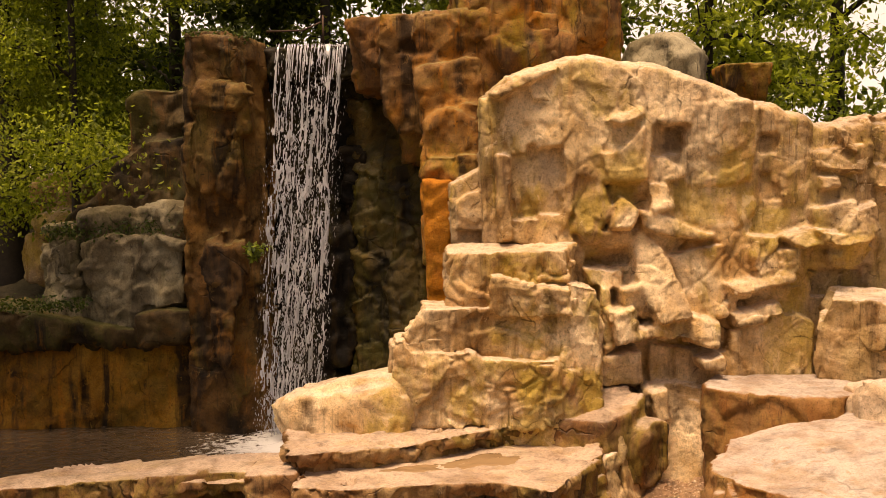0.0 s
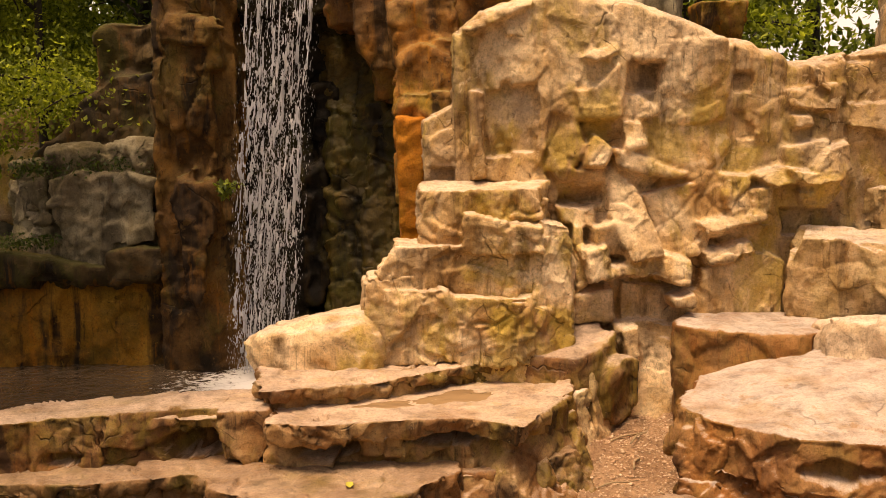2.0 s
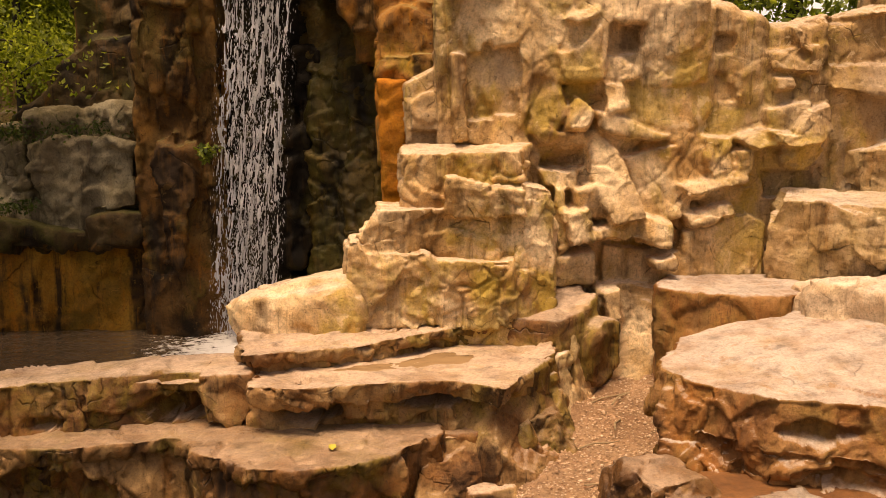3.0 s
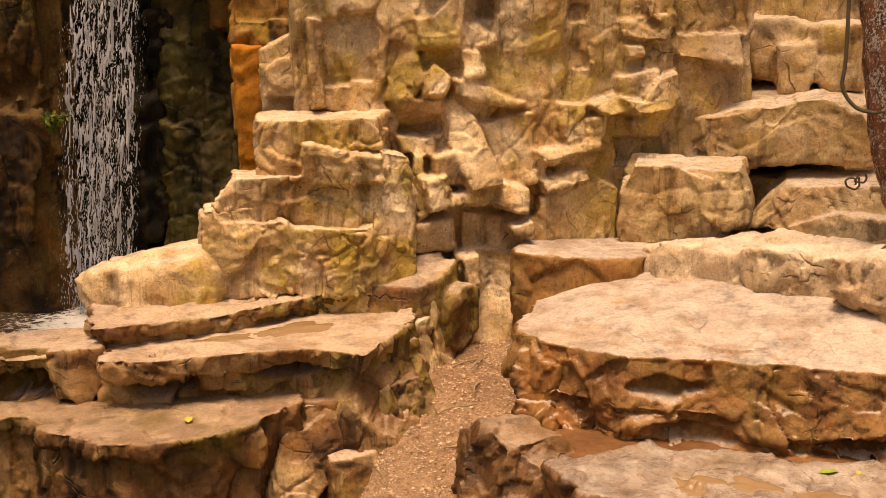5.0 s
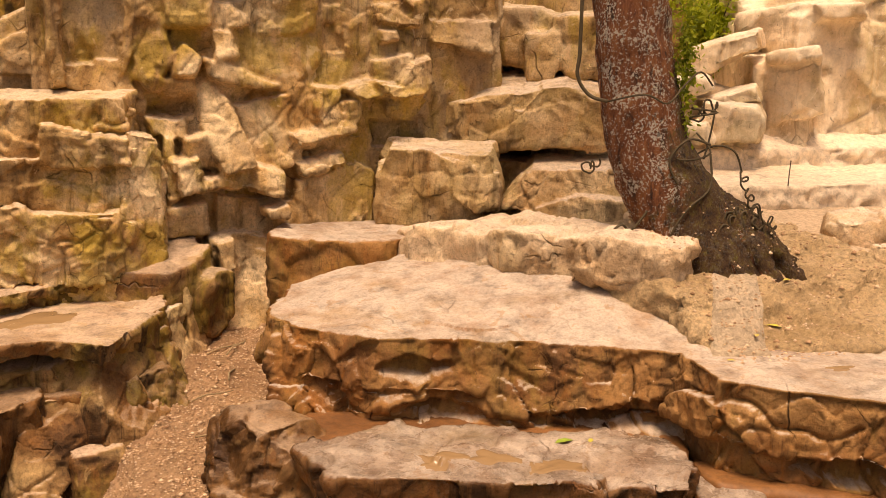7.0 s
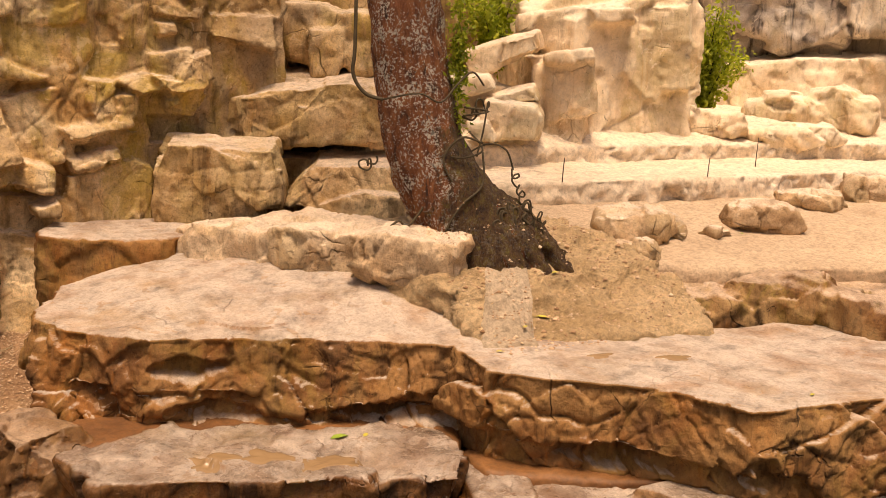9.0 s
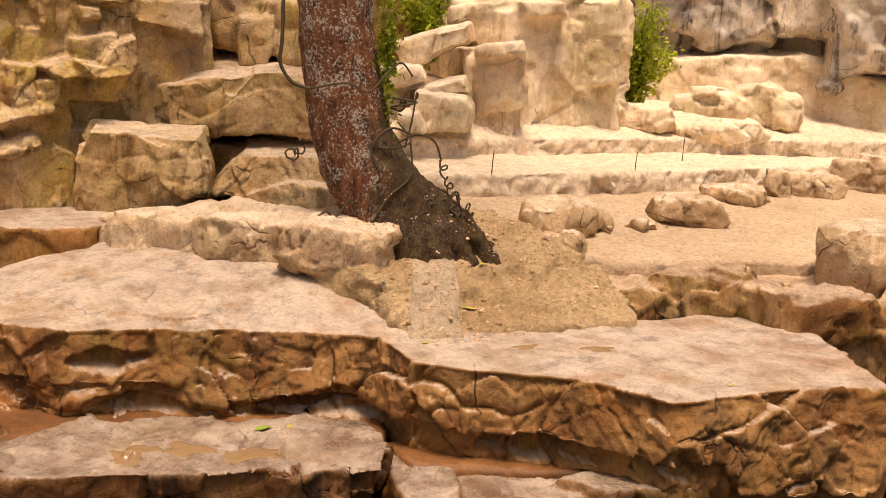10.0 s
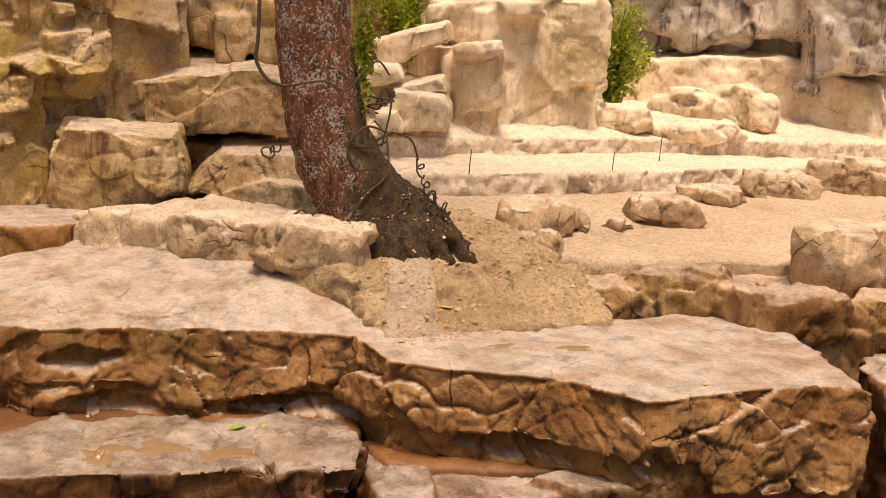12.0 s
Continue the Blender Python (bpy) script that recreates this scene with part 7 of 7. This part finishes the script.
for k in range(7):
    a = 0.9 * k
    vine(coil((5.55 + 0.07 * k, 6.28 + 0.02 * k, 1.8 + 0.05 * (k % 3)), 0.05 + 0.012 * (k % 3), 1.6 + 0.3 * (k % 4), -0.06 + 0.05 * (k % 2), (0.1 - 0.04 * (k % 3), -0.03), a) + [(5.7 + 0.05 * k, 6.24, 1.62)], 0.01)
vine([(5.2, 6.5, 2.0), (5.05, 6.52, 2.12), (4.98, 6.55, 2.3), (5.1, 6.5, 2.46), (5.28, 6.48, 2.42)], 0.011)
vine([(4.85, 6.75, 2.5), (4.95, 6.62, 2.36), (5.12, 6.55, 2.3), (5.3, 6.5, 2.36), (5.42, 6.5, 2.5)], 0.009)
tree.location = base + Vector((-0.1, 0.07, 0.0))

# ---- small things ----
bpy.context.view_layer.update()
bm = bmesh.new()
rows = []
for j in range(41):
    v = j / 40
    row = []
    for i in range(17):
        u = i / 16 + 0.03 * math.sin(9 * v + 2) * (1 if i in (0, 16) else 0)
        x, y = (1 - v) * (4.62 + 0.42 * u) + v * (5.12 + 0.36 * u), (1 - v) * (5.62 - 0.14 * u) + v * (6.36 - 0.1 * u)
        edge = -0.03 if i in (0, 16) or j in (0, 40) else 0.022
        row.append(bm.verts.new((x, y, min(drop(x, y, 1.9), 1.47) + edge + 0.01 * noise.fractal(Vector((x * 9, y * 9, 0)), 1.0, 2.0, 3))))
    rows.append(row)
for a, b2 in zip(rows, rows[1:]):
    for i in range(16):
        bm.faces.new((a[i], a[i + 1], b2[i + 1], b2[i]))
tagged(part("concrete_strip", bm, CONCRETE, None), "pale worn concrete strip running down the dirt bank", "ramp", kind="structure")
bpy.context.view_layer.update()
IRON = plain_material("rusty_iron", (0.1, 0.06, 0.04), 0.7, 0.6)
for x, y, z, h in ((10.18, 8.25, 1.92, 0.34), (7.06, 7.9, 1.7, 0.24), (8.86, 7.72, 1.7, 0.2)):
    bm = bmesh.new()
    tube(bm, [(0, 0, -0.05), (0.004, 0, h * 0.5), (0.012, 0, h)], [0.006, 0.005, 0.005], 8)
    ob = part("iron_rod", bm, IRON, None)
    ob.location = (x, y, drop(x, y, z + 0.6))
    tagged(ob, "short rusty iron rod standing in the sand", "rod", group="iron rods")
bm = bmesh.new()
tube(bm, [(-2.0, 12.95, 5.12), (-1.55, 12.9, 5.12), (-1.32, 12.9, 5.22)], [0.012] * 3, 8)
rail = part("pipe_rail", bm, IRON, None)
tagged(rail, "thin dark pipe rail at the waterfall's top", "railing")
bm = bmesh.new()
tube(bm, [(-1.3, 12.88, 4.9), (-1.3, 12.88, 5.3)], [0.014, 0.014], 8)
part("post", bm, IRON, rail)
bm = bmesh.new()
tube(bm, [(3.5 + 0.06 * math.cos(a), 9.28 - 0.03 * math.sin(a), 1.72 + 0.07 * math.sin(a)) for a in (math.pi * 0.3 + i * math.pi * 1.3 / 10 for i in range(11))], [0.012] * 11, 8)
tagged(part("iron_ring", bm, IRON, None), "dark iron ring fixed to the rock wall", "ring")


def puddle(x, y, z, sx, sy, rz, seed):
    """A film of water lying in the rock's hollows."""
    rnd = random.Random(seed)
    bm = bmesh.new()
    k, rings = 30, 6
    edge = [1 + 0.22 * math.sin(3 * i * 0.21 + seed) + 0.15 * math.sin(5 * i * 0.21 + 2 * seed) + rnd.uniform(-0.06, 0.06) for i in range(k)]
    at = pose(x, y, 0, 0, 0, rz)

    def spot(r, i):
        q = at @ Vector((math.cos(2 * math.pi * i / k) * sx * edge[i] * r, math.sin(2 * math.pi * i / k) * sy * edge[i] * r, 0))
        return Vector((q.x, q.y, drop(q.x, q.y, z + 0.3) + (0.005 if r < 1 else -0.004)))

    mid = bm.verts.new(spot(0, 0))
    loops = [[bm.verts.new(spot((j + 1) / rings, i)) for i in range(k)] for j in range(rings)]
    for i in range(k):
        bm.faces.new((mid, loops[0][i], loops[0][(i + 1) % k]))
        for a, b2 in zip(loops, loops[1:]):
            bm.faces.new((a[i], b2[i], b2[(i + 1) % k], a[(i + 1) % k]))
    foot = mid.co.copy()
    bmesh.ops.translate(bm, verts=bm.verts, vec=-foot)
    ob = part("puddle", bm, PUDDLE, None)
    ob.location = foot
    tagged(ob, "shallow brown rain puddle on the rock", "puddle", group="puddles")


m, n, l, p = nodes_of("puddle_water")
p.inputs["Base Color"].default_value = (0.29, 0.18, 0.09, 1)
p.inputs["Roughness"].default_value = 0.16
p.inputs["Specular IOR Level"].default_value = 0.3
PUDDLE = m
for k, q in enumerate(((2.75, 5.72, 0.59, 0.15, 0.1, -20), (3.05, 5.6, 0.59, 0.16, 0.1, -20), (3.4, 5.4, 0.59, 0.2, 0.11, -25), (0.45, 8.35, 0.99, 0.34, 0.16, 20),
                       (-0.1, 8.1, 0.985, 0.25, 0.09, 15), (5.75, 4.9, 1.11, 0.12, 0.06, -20), (5.3, 5.15, 1.11, 0.1, 0.05, 0))):
    puddle(*q, seed=k + 1)
m, n, l, p = nodes_of("fallen_leaf")
p.inputs["Base Color"].default_value = (0.5, 0.42, 0.06, 1)
p.inputs["Roughness"].default_value = 0.6
FALLEN = m
GREENLEAF = plain_material("fresh_leaf", (0.25, 0.34, 0.04), 0.5)
for k, (x, y, z, s, mat) in enumerate(((3.62, 5.75, 0.58, 0.13, GREENLEAF), (3.78, 5.68, 0.58, 0.07, FALLEN), (-0.35, 7.35, 0.62, 0.12, FALLEN), (5.32, 5.85, 1.25, 0.11, FALLEN), (5.62, 6.1, 1.36, 0.09, FALLEN),
                                    (5.05, 5.7, 1.15, 0.08, FALLEN), (0.55, 8.95, 2.48, 0.05, FALLEN), (4.7, 5.5, 1.12, 0.06, FALLEN), (6.0, 3.95, 1.13, 0.05, FALLEN), (8.2, 6.6, 1.55, 0.06, GREENLEAF))):
    bm = bmesh.new()
    vs = [bm.verts.new((u * s, w * s, h * s)) for u, w, h in ((-0.5, 0, 0), (-0.2, 0.24, 0.08), (0.2, 0.2, 0.1), (0.55, 0, 0.02), (0.2, -0.2, 0.1), (-0.2, -0.24, 0.08))]
    spine_a, spine_b = bm.verts.new((-0.2 * s, 0, 0.02 * s)), bm.verts.new((0.2 * s, 0, 0.03 * s))
    for f in ((0, 1, 6), (1, 2, 7, 6), (2, 3, 7), (0, 6, 5), (6, 7, 4, 5), (7, 3, 4)):
        bm.faces.new([(vs + [spine_a, spine_b])[i] for i in f])
    ob = part("fallen_leaf", bm, mat, None)
    ob.matrix_world = pose(x, y, drop(x, y, z + 0.35) + 0.006, 0, 0, 47 * k)
    tagged(ob, "green fallen leaf on wet rock" if mat is GREENLEAF else "yellow fallen leaf on the rock", "leaf", group="fallen leaves")
TWIG = plain_material("dry_twig", (0.34, 0.24, 0.13), 0.9)
for k, (x, y, z, a, s) in enumerate(((1.95, 8.75, 0.72, 35, 0.3), (2.02, 8.6, 0.7, 55, 0.22), (1.7, 7.9, 0.52, 15, 0.18), (1.6, 7.3, 0.42, -30, 0.14), (1.9, 8.2, 0.6, 70, 0.16))):
    bm = bmesh.new()
    tube(bm, [(-s, 0, 0), (-s * 0.3, 0.02, 0.02), (s * 0.4, -0.01, 0.02), (s, 0.03, 0.01)], [0.008, 0.008, 0.006, 0.004], 6)
    ob = part("twig", bm, TWIG, None)
    ob.matrix_world = pose(x, y, drop(x, y, z + 0.35) + 0.008, 0, 0, a)
    tagged(ob, "dry pale twig lying in the gully", "twig", group="twigs in the gully")

rock("forest_boulder", [("c", (-5.75, 16.2, 3.2), (0.55, 0.45, 0.35)), ("c", (-5.6, 16.0, 2.7), (0.6, 0.45, 0.3)), ("c", (-5.9, 16.3, 2.2), (0.6, 0.5, 0.5))],
     TAN, "tan boulders under the trees", "boulder", voxel=0.045, seed=71)

# pebbles and chips in the gully
m, n, l, p = nodes_of("gravel")
g = n.new("ShaderNodeNewGeometry")
l.new(ramp(n, l, g.outputs["Random Per Island"], [(0.0, (0.3, 0.16, 0.08)), (0.5, (0.55, 0.34, 0.19)), (1.0, (0.75, 0.56, 0.38))]), p.inputs["Base Color"])
p.inputs["Roughness"].default_value = 0.9
GRAVEL = m
rng = np.random.default_rng(8)
px, py = rng.uniform(0.8, 2.6, 14000), rng.uniform(5.2, 9.3, 14000)
pz = gully_height(px, py) + 0.003
tagged(blobs("gully_gravel", np.stack([px, py, pz], 1), rng.uniform(0.005, 0.013, 14000) * np.where(rng.uniform(size=14000) < 0.05, 2.0, 1.0), GRAVEL, None, 0.6), "loose gravel and wood chips in the gully", "gravel", kind="stuff")

# rubble strewn over the dirt bank
rng = np.random.default_rng(18)
bx, by = rng.uniform(4.75, 6.7, 1500), rng.uniform(5.4, 7.2, 1500)
bz = np.array([drop(x, y, 2.0) for x, y in zip(bx, by)])
on = bz > 1.05
tagged(blobs("bank_gravel", np.stack([bx, by, bz], 1)[on], (rng.uniform(0.006, 0.016, 1500) * np.where(rng.uniform(size=1500) < 0.1, 1.9, 1.0))[on], GRAVEL, None, 0.6), "loose stones strewn over the dirt bank", "gravel", kind="stuff")

# bright overcast sky beyond the woods
m, n, l, p = nodes_of("overcast_sky")
p.inputs["Base Color"].default_value = (0.0, 0.0, 0.0, 1)
pos, g = mapped(n, l, (0.01, 0.01, 0.01))
l.new(ramp(n, l, noise_node(n, l, pos, 1.5, 4), [(0.3, (0.8, 0.82, 0.84)), (0.7, (1.0, 1.0, 1.0))]), p.inputs["Emission Color"])
p.inputs["Emission Strength"].default_value = 0.85
bm = bmesh.new()
arc = [math.radians(25 + 5 * k) for k in range(24)]
low = [bm.verts.new((400 * math.cos(a), 400 * math.sin(a), -5)) for a in arc]
high = [bm.verts.new((400 * math.cos(a), 400 * math.sin(a), 130)) for a in arc]
for k in range(23):
    bm.faces.new((low[k], low[k + 1], high[k + 1], high[k]))
tagged(part("backdrop", bm, m, None), "bright white overcast sky", "sky", kind="structure")
